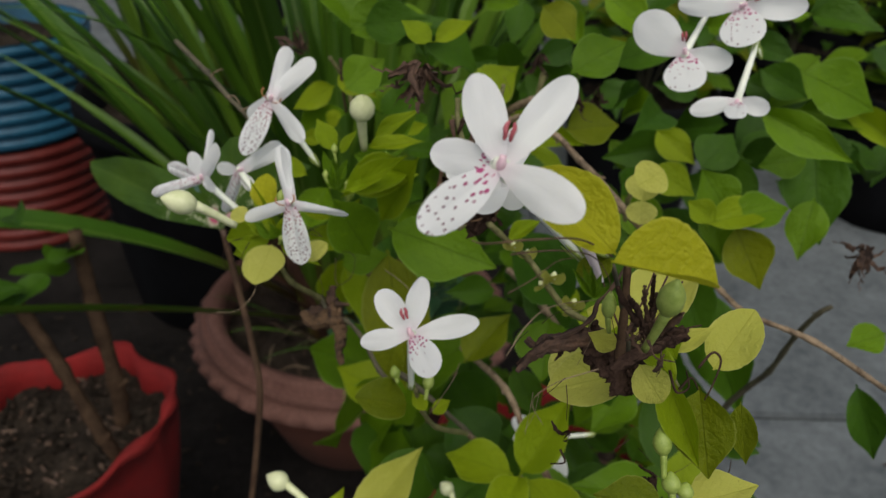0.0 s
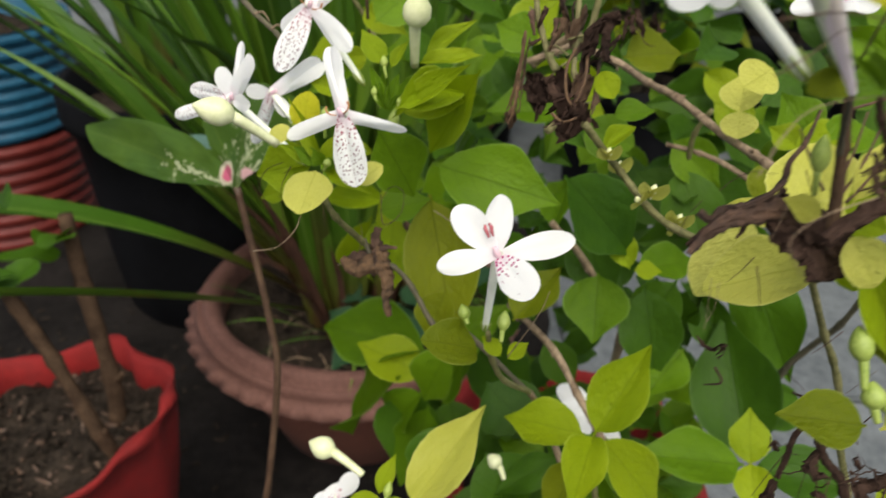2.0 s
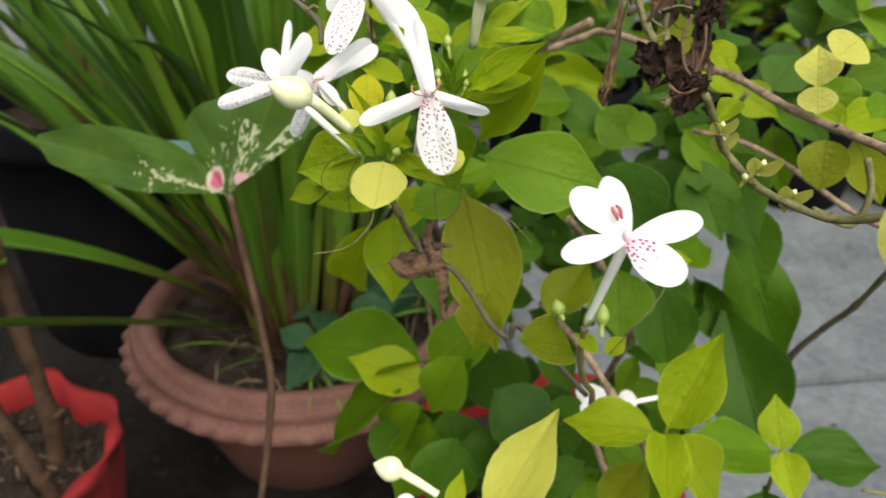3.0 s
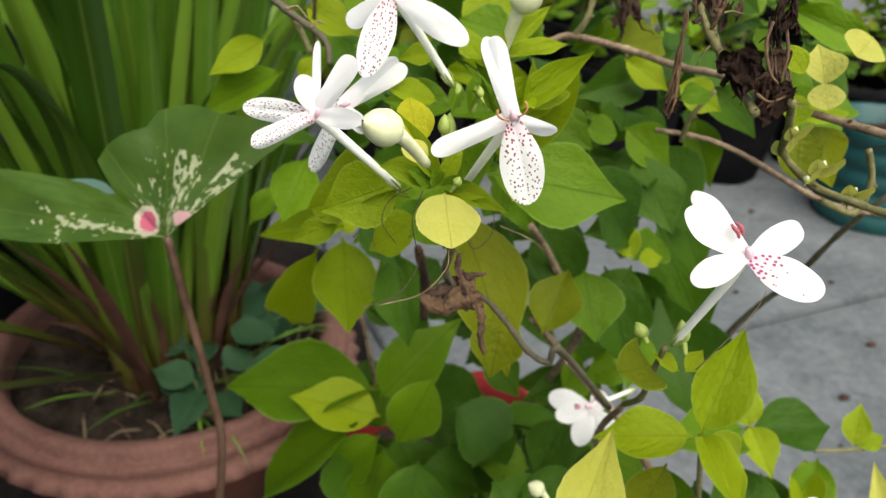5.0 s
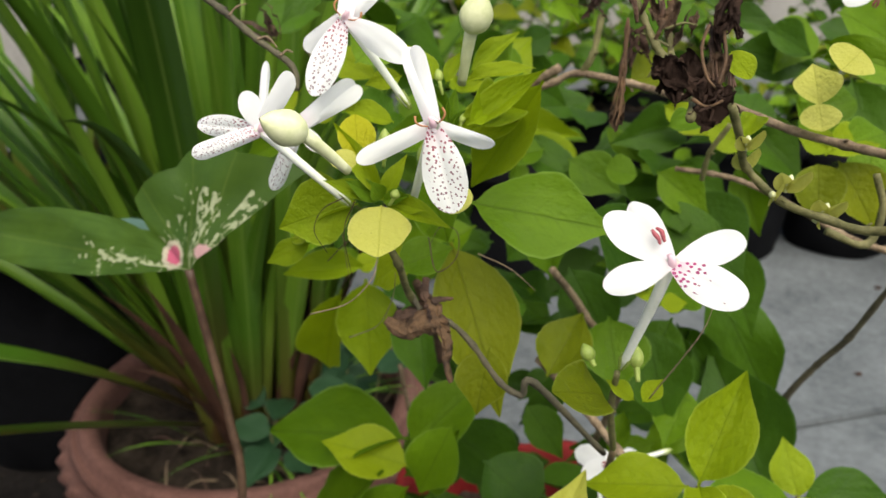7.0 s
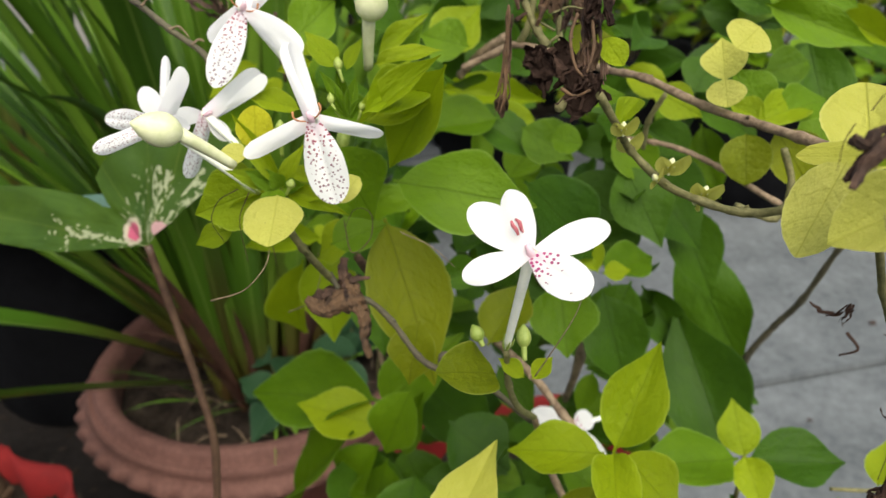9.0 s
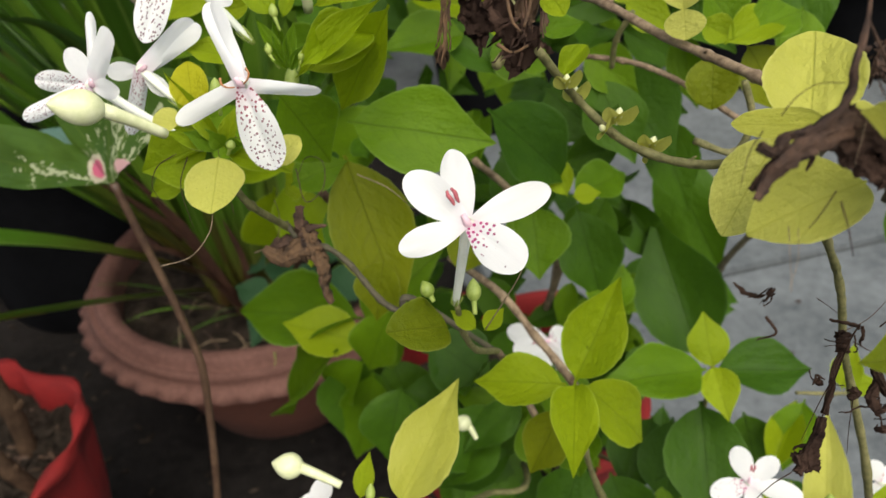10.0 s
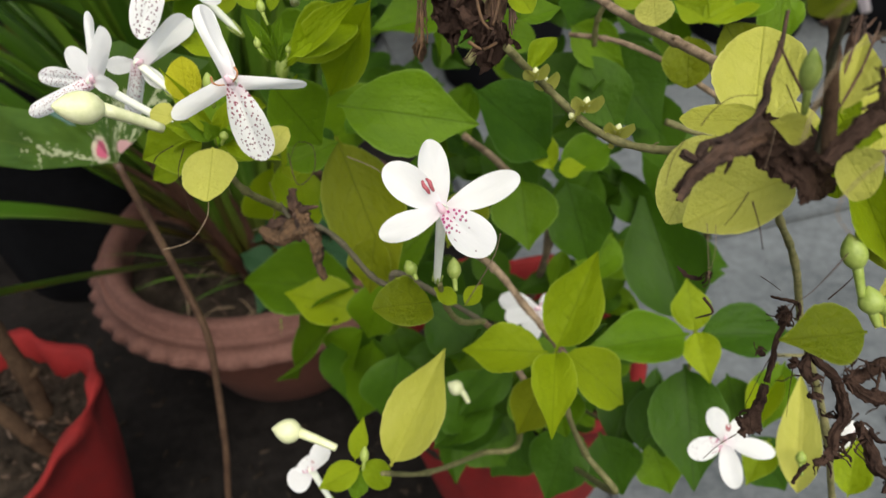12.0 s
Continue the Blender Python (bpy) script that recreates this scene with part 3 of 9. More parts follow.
def shrivelled(plant, points, radius, seed, mat=None):
    """A dead leaf or flower shrunk to a gnarled, ridged string."""
    bm = tube(points, radius, radius * 0.55, 14, 22)
    line = spline(points, 22)
    for v in bm.verts:
        near = min(line, key=lambda q: (q - v.co).length_squared)
        out = v.co - near
        k = 1 + 1.1 * noise.noise(near * 260 + Vector((seed, 0, 0))) + 1.5 * abs(noise.noise(v.co * 700 + Vector((0, seed, 0)))) + 0.8 * noise.noise(v.co * 1700)
        v.co = near + out * max(0.25, k) + Vector([noise.noise(near * 300 + Vector((c * 9, seed, 2))) for c in range(3)]) * radius * 0.8
    return part("withered_flower", bm, mat or DRY, plant)


def rolled(plant, points, r0, r1, seed, mat=None, flat=0.6):
    """A dead leaf rolled up lengthwise: ridges run along it, its end torn."""
    line = spline(points, 14)
    bm, ring, sides = bmesh.new(), [], 36
    side = (line[1] - line[0]).orthogonal().normalized()
    for i, p in enumerate(line):
        u = i / (len(line) - 1)
        way = (line[min(i + 1, len(line) - 1)] - line[max(i - 1, 0)]).normalized()
        side = (side - way * side.dot(way)).normalized()
        up = way.cross(side)
        rad = r0 + (r1 - r0) * u
        row = []
        for k in range(sides):
            a = 2 * math.pi * k / sides + 0.9 * u
            c, d = math.cos(a), math.sin(a)
            ridge = 0.55 + 0.9 * abs(noise.noise(Vector((2.6 * c, 2.6 * d, seed * 7 + u * 1.2)))) + 0.7 * abs(noise.noise(Vector((6 * c, 6 * d, seed + u * 2))))
            lump = 1 + 0.4 * noise.noise(Vector((c, d + seed, u * len(points) * 1.9)))
            q = p + (side * c + up * d * flat) * rad * ridge * lump
            q += Vector([noise.noise(q / (rad + 0.0004) * 0.9 + Vector((7 * k, seed, 0))) for k in range(3)]) * rad * 0.16
            q += way * rad * 1.3 * noise.noise(Vector((2.5 * math.cos(a), 2.5 * math.sin(a), seed))) * (max(0.0, 2 * abs(u - 0.5) - 0.6))
            row.append(bm.verts.new(q))
        ring.append(row)
    for a, b in zip(ring, ring[1:]):
        for k in range(sides):
            bm.faces.new((a[k], a[(k + 1) % sides], b[(k + 1) % sides], b[k]))
    for row, turn in ((ring[0], -1), (ring[-1], 1)):
        # hollow, ragged ends
        inner = [bm.verts.new(v.co.lerp(sum((w.co for w in row), Vector()) / sides, 0.75)) for v in row]
        for k in range(sides):
            q = (row[k], row[(k + 1) % sides], inner[(k + 1) % sides], inner[k])
            bm.faces.new(q if turn > 0 else q[::-1])
    return part("dead_leaf", bm, mat or DRY, plant, "brown dead leaf, rolled and ridged")


def tangle(plant, points, reach, count, seed, mat=None):
    """Dead flower heads shrunk to knotted strings that hang along a line."""
    r0 = random.Random(seed)
    line = spline(points, 6)
    bm = bmesh.new()
    for k in range(count):
        p = line[r0.randrange(len(line))] + Vector([r0.gauss(0, reach * 0.12) for _ in range(3)])
        d = Vector((r0.uniform(-0.6, 0.6), r0.uniform(-0.5, 0.5), r0.uniform(-1.6, -0.1))).normalized()
        path = [p]
        for i in range(5):
            d = (d + Vector([r0.gauss(0, 0.35) for _ in range(3)])).normalized()
            path.append(path[-1] + d * reach * r0.uniform(0.1, 0.22))
        thick = r0.choice((0.00012, 0.00016, 0.0002, 0.0003, 0.00045))
        tube(path, thick, thick * r0.uniform(0.3, 0.8), 6, 5, 0, 0.4, bm)
        if k % 5 == 0:
            # a shrunken calyx: a few pointed scraps round one knot
            knot = path[r0.choice((0, 2, 5))]
            for _ in range(4):
                way = Vector([r0.gauss(0, 1) for _ in range(3)]).normalized() * r0.uniform(0.0012, 0.0026)
                bend = Vector([r0.gauss(0, 0.0006) for _ in range(3)])
                tube([knot - way * 0.2, knot + way * 0.4 + bend, knot + way], r0.uniform(0.0003, 0.0006), 0.0001, 6, 4, wobble=0.5, bm=bm)
    for v in bm.verts:
        v.co += Vector([noise.noise(v.co * 1500 + Vector((9 * c, seed, 0))) for c in range(3)]) * 0.0002
    return part("withered_flower", bm, mat or DRY_DARK, plant)


def dry_leaf(plant, base, tip, width, facing, seed, mat=None):
    """A dead leaf, crumpled and rolled in on itself."""
    bm = blade(ovate, 0.5, 0.1, 0.2, seed, 16, 26)
    for v in bm.verts:
        x, y, z = v.co
        roll = 2.4 * y * (0.6 + 0.6 * math.sin(2.5 * x + seed))
        v.co = (x, 0.5 * math.sin(roll * 1.2), 0.16 * (1 - math.cos(roll * 1.6)) + 0.1 * math.sin(6 * x + seed))
        v.co += Vector([noise.noise(Vector((x * 5 + seed, y * 6, c * 7))) for c in range(3)]) * 0.16
        v.co += Vector([noise.noise(Vector((x * 14 + seed, y * 14, c * 7))) for c in range(3)]) * 0.07
        v.co.z -= 0.07 * abs(noise.noise(Vector((x * 9 + seed, y * 9, 3.0))))
    return part("dead_leaf", bm, mat or DRY, plant, "brown crumpled dead leaf", m=spanned(base, tip, width, facing))


# ---------------------------------------------------------------- ground
def sheet(name, x0, x1, y0, y1, z, mat, step, lumps, label, category, edge=0.0):
    bm = bmesh.new()
    nx, ny = max(1, int((x1 - x0) / step)), max(1, int((y1 - y0) / step))
    rows = []
    for j in range(ny + 1):
        y = y0 + (y1 - y0) * j / ny
        row = []
        for i in range(nx + 1):
            x = x0 + (x1 - x0) * i / nx
            wander = edge * noise.noise(Vector((x * 5, y * 5, 1)))
            wx = wander if i in (0, nx) else 0.0
            wy = wander if j in (0, ny) else 0.0
            row.append(bm.verts.new((x + wx, y + wy, z + lumps * noise.noise(Vector((x * 9, y * 9, 2))))))
        rows.append(row)
    for a, b in zip(rows, rows[1:]):
        for i in range(nx):
            bm.faces.new((a[i], a[i + 1], b[i + 1], b[i]))
    ob = part(name, bm, mat, None, label)
    return tagged(ob, label, category, kind="structure")


sheet("ground", -30, 30, -30, 30, -0.012, CONCRETE, 6.0, 0.0, "bare concrete yard under the pots", "ground")
ground = bpy.data.objects["ground"]
for i in range(3):
    for j in range(4):
        x0, y0 = 0.23 + 1.3 * i, -0.35 + 1.2 * j
        bm = bmesh.new()
        bmesh.ops.create_cube(bm, size=1, matrix=Matrix.Translation((x0 + 0.645, y0 + 0.595, -0.012)) @ Matrix.Diagonal((1.29, 1.19, 0.024, 1)))
        bmesh.ops.bevel(bm, geom=bm.edges[:], offset=0.004, segments=2, affect="EDGES")
        part("slab", bm, CONCRETE, ground, smooth=False)
# uneven near-black sheet over the concrete around the pots
sheet("soil_bed", -2.4, 0.2, -0.6, 1.4, 0.002, DARK_GROUND, 0.04, 0.008, "dark earth with fallen bits around the pots", "ground", 0.08)


def wall(name, x0, x1, y0, y1, h, label):
    bm = bmesh.new()
    bmesh.ops.create_cube(bm, size=1, matrix=Matrix.Translation(((x0 + x1) / 2, (y0 + y1) / 2, h / 2 - 0.02)) @ Matrix.Diagonal((x1 - x0, y1 - y0, h, 1)))
    bmesh.ops.bevel(bm, geom=bm.edges[:], offset=0.01, segments=2, affect="EDGES")
    return tagged(part(name, bm, WALL_PAINT, None, smooth=False), label, "wall", kind="structure")


wall("wall_north", -4.0, 5.0, 4.2, 4.35, 1.6, "weathered plain yard wall behind the pots")


# ---------------------------------------------------------------- terracotta pot with the strap-leaved plant
def terracotta_pot(at, inner, height):
    pot = thing("terracotta_pot", at, "round terracotta pot with a wide pie-crust rim, on dark ground", "pot")
    o = inner * 1.2
    h = height

    def crimp(i, a):
        if 7 <= i <= 9:
            s = math.sin(a * 44)
            return 0.0026 * s, 0.003 * s * (i == 8)
        return 0.0015 * noise.noise(Vector((math.cos(a) * 3, math.sin(a) * 3, i))), 0
    m = pose(*at)
    profile = [(inner * 0.62, 0.0), (inner * 0.66, 0.006), (inner * 0.82, h * 0.33), (inner * 0.97, h * 0.66), (inner * 1.0, h * 0.74), (inner * 1.03, h * 0.745), (inner * 1.1, h * 0.76),
               (o * 1.0, h * 0.79), (o * 1.03, h * 0.82), (o * 1.0, h * 0.86), (o * 0.955, h * 0.875), (o * 0.968, h * 0.9), (o * 0.96, h * 0.935), (o * 0.945, h * 0.945), (o * 0.932, h * 0.935), (o * 0.918, h * 0.945), (o * 0.912, h * 0.985), (o * 0.895, h), (o * 0.87, h),
               (inner * 1.0, h * 0.99), (inner * 0.97, h * 0.94), (inner * 0.95, h * 0.6)]
    part("bowl", lathe(profile[:6] + [(inner * 0.96, h * 0.75), (inner * 0.93, h * 0.6)], 96, lambda i, a: crimp(0, a + i)), TERRACOTTA, pot, m=m)
    part("rim", lathe(profile[4:], 264, lambda i, a: crimp(i + 4, a)), RIM_CLAY, pot, "paler dusty pie-crust rim", m=m)
    part("soil", disc(inner * 0.955, h * 0.84, 0.012), SOIL, pot, "dry grey potting soil", m=m)
    return pot


POT = (-0.105, 0.83, 0.0)
terracotta_pot(POT, 0.178, 0.225)


def strap(plant, base, azimuth, lean, length, width, droop, mat, name="strap_leaf", turn=0.0):
    """One long arching leaf, keeled along its middle; turn: how far it twists on its way."""
    bm = bmesh.new()
    uv = bm.loops.layers.uv.new("UVMap")
    out = Vector((math.cos(azimuth), math.sin(azimuth), 0))
    level = Vector((-math.sin(azimuth), math.cos(azimuth), 0))
    p, ang, n, rows = Vector(base), radians(90) - lean, 22, []
    for i in range(n + 1):
        u = i / n
        d = out * math.cos(ang) + Vector((0, 0, math.sin(ang)))
        up = -out * math.sin(ang) + Vector((0, 0, math.cos(ang)))
        roll = Matrix.Rotation(turn * u, 3, d)
        side, lift = roll @ level, roll @ up
        w = width * (0.5 + 0.5 * math.sin(math.pi * min(1, u * 0.9 + 0.12))) * min(1, ((1 - u) * 2.6 + 0.02) ** 0.8) / 2
        rows.append([(bm.verts.new(p + side * w * v + lift * abs(v) * w * 0.5), (u, v / 2 + 0.5)) for v in (-1, -0.5, 0, 0.5, 1)])
        p = p + d * length / n
        ang -= droop * (0.3 + 1.8 * u * u) / n
    for a, b in zip(rows, rows[1:]):
        for k in range(4):
            ring = (a[k], a[k + 1], b[k + 1], b[k])
            for corner, (_, at) in zip(bm.faces.new([v for v, _ in ring]).loops, ring):
                corner[uv].uv = at
    return part(name, bm, mat, plant)


rng = random.Random(11)
strap_plant = thing("strap_leaved_plant", (POT[0], POT[1], 0.19), "clump of long arching green strap leaves growing in the terracotta pot", "plant")
for k in range(26):
    # each shoot is a fan of leaves from one foot
    az = 2 * math.pi * (k + rng.random()) / 26
    r = 0.075 * math.sqrt(rng.random())
    fx, fy = POT[0] + r * math.cos(az), POT[1] + r * math.sin(az)
    west, back = -math.cos(az), math.sin(az)
    for i in range(5):
        low = i == 0
        most = 12 + (50 if low else 26) * max(0, west) ** 2 + 24 * max(0, back)
        strap(strap_plant, (fx + rng.uniform(-0.008, 0.008), fy + rng.uniform(-0.008, 0.008), 0.185), az + rng.uniform(-0.8, 0.8), radians(rng.uniform(2, most)),
              rng.uniform(0.4, 0.95), rng.uniform(0.015, 0.032), rng.uniform(0.15, 1.1 + (0.9 if low else 0.3) * max(0, west)), STRAP, turn=rng.uniform(-0.9, 0.9))
for k in range(40):
    az = rng.uniform(0, 2 * math.pi)
    r = rng.uniform(0.03, 0.085)
    strap(strap_plant, (POT[0] + r * math.cos(az), POT[1] + r * math.sin(az), 0.186), az, radians(rng.uniform(2, 34)), rng.uniform(0.12, 0.34), rng.uniform(0.009, 0.018), rng.uniform(0.1, 0.7), STRAP_DRY, "dry_strap", rng.uniform(-1, 1))
for k in range(16):
    # thin grassy blades sprawling over the soil
    az = rng.uniform(-2.4, 0.4)
    strap(strap_plant, (POT[0] + 0.08 * math.cos(az), POT[1] + 0.08 * math.sin(az), 0.19), az + rng.uniform(-0.6, 0.6), radians(rng.uniform(35, 75)), rng.uniform(0.08, 0.2), 0.004, rng.uniform(0.6, 1.6), STRAP, "grass_blade")
# small seedlings and dead bits on the soil of the pot
seedling = thing("seedling", (POT[0] + 0.09, POT[1] - 0.09, 0.195), "small round-leaved bluish green seedlings on the pot's soil", "plant")
for k in range(11):
    a, r = rng.uniform(-1.9, 0.7), rng.uniform(0.07, 0.15)
    x, y = POT[0] + r * math.cos(a), POT[1] + r * math.sin(a)
    h = rng.uniform(0.02, 0.07)
    stem(seedling, [(x, y, 0.19), (x + 0.005, y, 0.19 + h / 2), (x + 0.01, y - 0.005, 0.19 + h)], 0.0014, 0.001)
    b = rng.uniform(0, 6.3)
    leaf(seedling, (x + 0.01, y - 0.005, 0.19 + h), (x + 0.01 + 0.055 * math.cos(b), y - 0.005 + 0.055 * math.sin(b), 0.19 + h + 0.004), 0.05, (0, -0.3, 1), "b", "r")
for k in range(40):
    a, r = rng.uniform(-2.6, 0.6), rng.uniform(0.04, 0.16)
    x, y, b = POT[0] + r * math.cos(a), POT[1] + r * math.sin(a), rng.uniform(0, 6.3)
    hair(seedling, [(x, y, 0.192), (x + 0.02 * math.cos(b), y + 0.02 * math.sin(b), 0.2), (x + 0.04 * math.cos(b), y + 0.04 * math.sin(b), 0.194)], 0.0012, BARK if k % 2 else DRY)


def grit(parent, at, radius, z, count, seed, mat, big=0.004):
    """Crumbs, fibres and grit lying on the soil of a pot."""
    r0 = random.Random(seed)
    bm = bmesh.new()
    for k in range(count):
        a, r, s = r0.uniform(0, 6.3), radius * math.sqrt(r0.random()), r0.uniform(0.25, 1.0) * big
        m = pose(at[0] + r * math.cos(a), at[1] + r * math.sin(a), z + s * 0.3, r0.uniform(-40, 40), r0.uniform(-40, 40), r0.uniform(0, 360))
        bmesh.ops.create_icosphere(bm, subdivisions=1, radius=s, matrix=m @ Matrix.Diagonal((r0.choice((1, 1.4, 4.0)), 0.8, 0.5, 1)))
    return tagged(part("soil_grit", bm, mat, parent, smooth=False), "grit and crumbs on the soil", kind="stuff")


# ---------------------------------------------------------------- red grow bags
def grow_bag(at, radius, height, label, seed, soil_at=0.75):
    bag = thing("grow_bag", at, label, "plant bag", "red grow bags")
    m = pose(*at)

    def limp(i, a):
        v = Vector((math.cos(a) * 1.6, math.sin(a) * 1.6, seed))
        k = i / 9
        crease = 0.006 * math.sin(a * 9 + 4 * noise.noise(v) + i)
        return (0.028 * radius / 0.12 * noise.noise(v) + crease * 0.6) * min(1, k + 0.3), (0.008 * noise.noise(v * 1.6) if i >= 5 else 0)
    r, h = radius, height
    profile = [(r * 0.6, 0), (r * 0.68, h * 0.05), (r * 0.82, h * 0.3), (r * 0.94, h * 0.6), (r * 1.01, h * 0.85), (r * 1.03, h * 0.95), (r * 1.06, h * 0.955), (r * 1.06, h * 0.99), (r * 1.03, h), (r * 0.97, h * 0.99),
               (r * 0.95, h * 0.9), (r * 0.88, h * 0.6)]
    part("fabric", lathe(profile, 64, limp), RED_FABRIC, bag, m=m)
    part("soil", disc(r * 0.96, h * soil_at, 0.012), SOIL, bag, "dry grey soil with grit", m=m)
    grit(bag, at, r * 0.85, h * soil_at + 0.003, 260, seed, SOIL)
    grit(bag, at, r * 0.85, h * soil_at + 0.004, 150, seed + 1, STALK, 0.0025)
    return bag


grow_bag((-0.372, 0.552, 0.0), 0.102, 0.26, "red fabric grow bag with a limp folded rim on dark ground", 3.0, 0.88)
grow_bag((0.12, 0.51, 0.0), 0.122, 0.25, "red fabric grow bag holding the flowering shrub", 8.0)

# woody cuttings in the red bag, the shade there put into their bark colour
cutting = thing("woody_cuttings", (-0.35, 0.55, 0.2), "two tan woody stems with dull leaves in a red bag", "plant")
stem(cutting, [(-0.3, 0.515, 0.22), (-0.312, 0.51, 0.27), (-0.335, 0.515, 0.35), (-0.36, 0.52, 0.42)], 0.009, 0.007, DARK_AND_SHADED_BARK)
stem(cutting, [(-0.325, 0.57, 0.22), (-0.322, 0.575, 0.28), (-0.33, 0.585, 0.37), (-0.335, 0.595, 0.45)], 0.0115, 0.008, DARK_AND_SHADED_BARK)
for k in range(6):
    a, z = rng.uniform(0, 6.3), rng.uniform(0.4, 0.47)
    x, y = -0.345 + rng.uniform(-0.03, 0.02), 0.55 + rng.uniform(-0.04, 0.05)
    leaf(cutting, (x, y, z), (x + 0.055 * math.cos(a), y + 0.055 * math.sin(a), z + rng.uniform(-0.02, 0.02)), 0.028, (0, -0.4, 1), "d", "r")


# ---------------------------------------------------------------- plastic pots and bags further off
def plastic_pot(name, at, radius, height, mat, label, category, ribs=0, group=""):
    pot = thing(name, at, label, category, group)
    m = pose(*at)

    def ridge(i, a):
        return (0.006 * math.sin(a * ribs) if ribs and 1 <= i <= 4 else 0.006 * noise.noise(Vector((2 * math.cos(a), 2 * math.sin(a), i + at[0] * 7)))), 0
    r, h = radius, height
    part("wall", lathe([(r * 0.78, 0), (r * 0.82, h * 0.03), (r * 0.87, h * 0.3), (r * 0.92, h * 0.6), (r * 0.96, h * 0.86), (r * 1.02, h * 0.87), (r * 1.04, h * 0.9), (r * 1.04, h * 0.98), (r * 1.01, h), (r * 0.95, h * 0.99), (r * 0.9, h * 0.6)], 56, ridge), mat, pot, m=m)
    part("soil", disc(r * 0.94, h * 0.85, 0.012), SOIL, pot, m=m)
    return pot


def basket(at, radius, height, mat, label, bands):
    """A round plastic basket made of stacked ribs."""
    ob = thing("plastic_basket", at, label, "basket")
    m = pose(*at)
    prof = []
    for b in range(bands):
        z = height * b / bands
        prof += [(radius * (0.9 + 0.1 * b / bands), z), (radius * (0.95 + 0.1 * b / bands), z + height * 0.25 / bands), (radius * (0.95 + 0.1 * b / bands), z + height * 0.7 / bands), (radius * (0.9 + 0.1 * b / bands), z + height * 0.9 / bands)]
    prof += [(radius * 1.02, height), (radius * 0.97, height * 0.98), (radius * 0.9, height * 0.3)]
    part("ribbed_wall", lathe(prof, 48), mat, ob, m=m)
    part("soil", disc(radius * 0.93, height * 0.8, 0.01), SOIL, ob, m=m)
    return ob


plastic_pot("black_pot", (-0.39, 1.17, 0.0), 0.19, 0.4, BLACK_PLASTIC, "large black plastic pot standing behind the red bag", "pot", group="black pots")
basket((-0.87, 1.42, 0.0), 0.17, 0.22, RED_PLASTIC, "reddish ribbed plastic pot on dark ground", 8)
basket((-0.87, 1.42, 0.22), 0.18, 0.2, BLUE_PLASTIC, "blue ribbed plastic tub stacked on a red one", 8)
for x, y, r, h in ((1.38, 1.5, 0.15, 0.26), (1.72, 1.45, 0.14, 0.26), (1.95, 1.5, 0.15, 0.28), (1.1, 2.1, 0.15, 0.26), (2.3, 1.7, 0.15, 0.28), (0.75, 2.4, 0.16, 0.28)):
    plastic_pot("black_pot", (x, y, 0), r, h, BLACK_PLASTIC, "black plastic nursery pot on the concrete", "pot", group="black pots")
basket((1.55, 1.14, 0.0), 0.13, 0.25, TEAL_PLASTIC, "teal ribbed plastic tub on the concrete", 5)


def leafy_plant(at, radius, height, count, seed, label, size=0.06, colours="gdgo"):
    """A bushy pot plant: a few stems and many leaves round them."""
    rng = random.Random(seed)
    plant = thing("potted_plant", at, label, "plant", "plants further off")
    x0, y0, z0 = at
    tops = []
    for k in range(6):
        a, r = rng.uniform(0, 6.3), radius * rng.uniform(0.3, 0.9)
        top = (x0 + r * math.cos(a), y0 + r * math.sin(a), z0 + height * rng.uniform(0.6, 1.0))
        tops.append(top)
        stem(plant, [at, (x0 + 0.3 * r * math.cos(a), y0 + 0.3 * r * math.sin(a), z0 + height * 0.4), top], 0.004, 0.002, DARK_TWIG)
    for k in range(count):
        tx, ty, tz = tops[k % 6]
        u = rng.uniform(0.3, 1.0)
        p = Vector((x0 + (tx - x0) * u + rng.gauss(0, radius * 0.22), y0 + (ty - y0) * u + rng.gauss(0, radius * 0.22), z0 + (tz - z0) * u + rng.gauss(0, 0.03)))
        a = rng.uniform(0, 6.3)
        q = p + Vector((math.cos(a), math.sin(a), rng.uniform(-0.5, 0.35))) * size * rng.uniform(0.7, 1.2)
        leaf(plant, p, q, size * rng.uniform(0.4, 0.6), (rng.uniform(-0.4, 0.4), -0.5, 1), colours[k % len(colours)], "far o")
    return plant


for k, (x, y, z, r, h, n, s) in enumerate(((1.38, 1.5, 0.22, 0.22, 0.3, 130, 0.06), (1.72, 1.45, 0.22, 0.18, 0.2, 70, 0.05), (1.95, 1.5, 0.24, 0.25, 0.35, 110, 0.06), (1.1, 2.1, 0.22, 0.25, 0.35, 110, 0.07),
                                           (2.3, 1.7, 0.24, 0.25, 0.4, 100, 0.07), (0.75, 2.4, 0.24, 0.3, 0.4, 110, 0.08), (-0.95, 1.5, 0.38, 0.14, 0.25, 30, 0.07))):
    leafy_plant((x, y, z), r, h, n, 40 + k, "bushy green plant in a plastic pot further off", s)

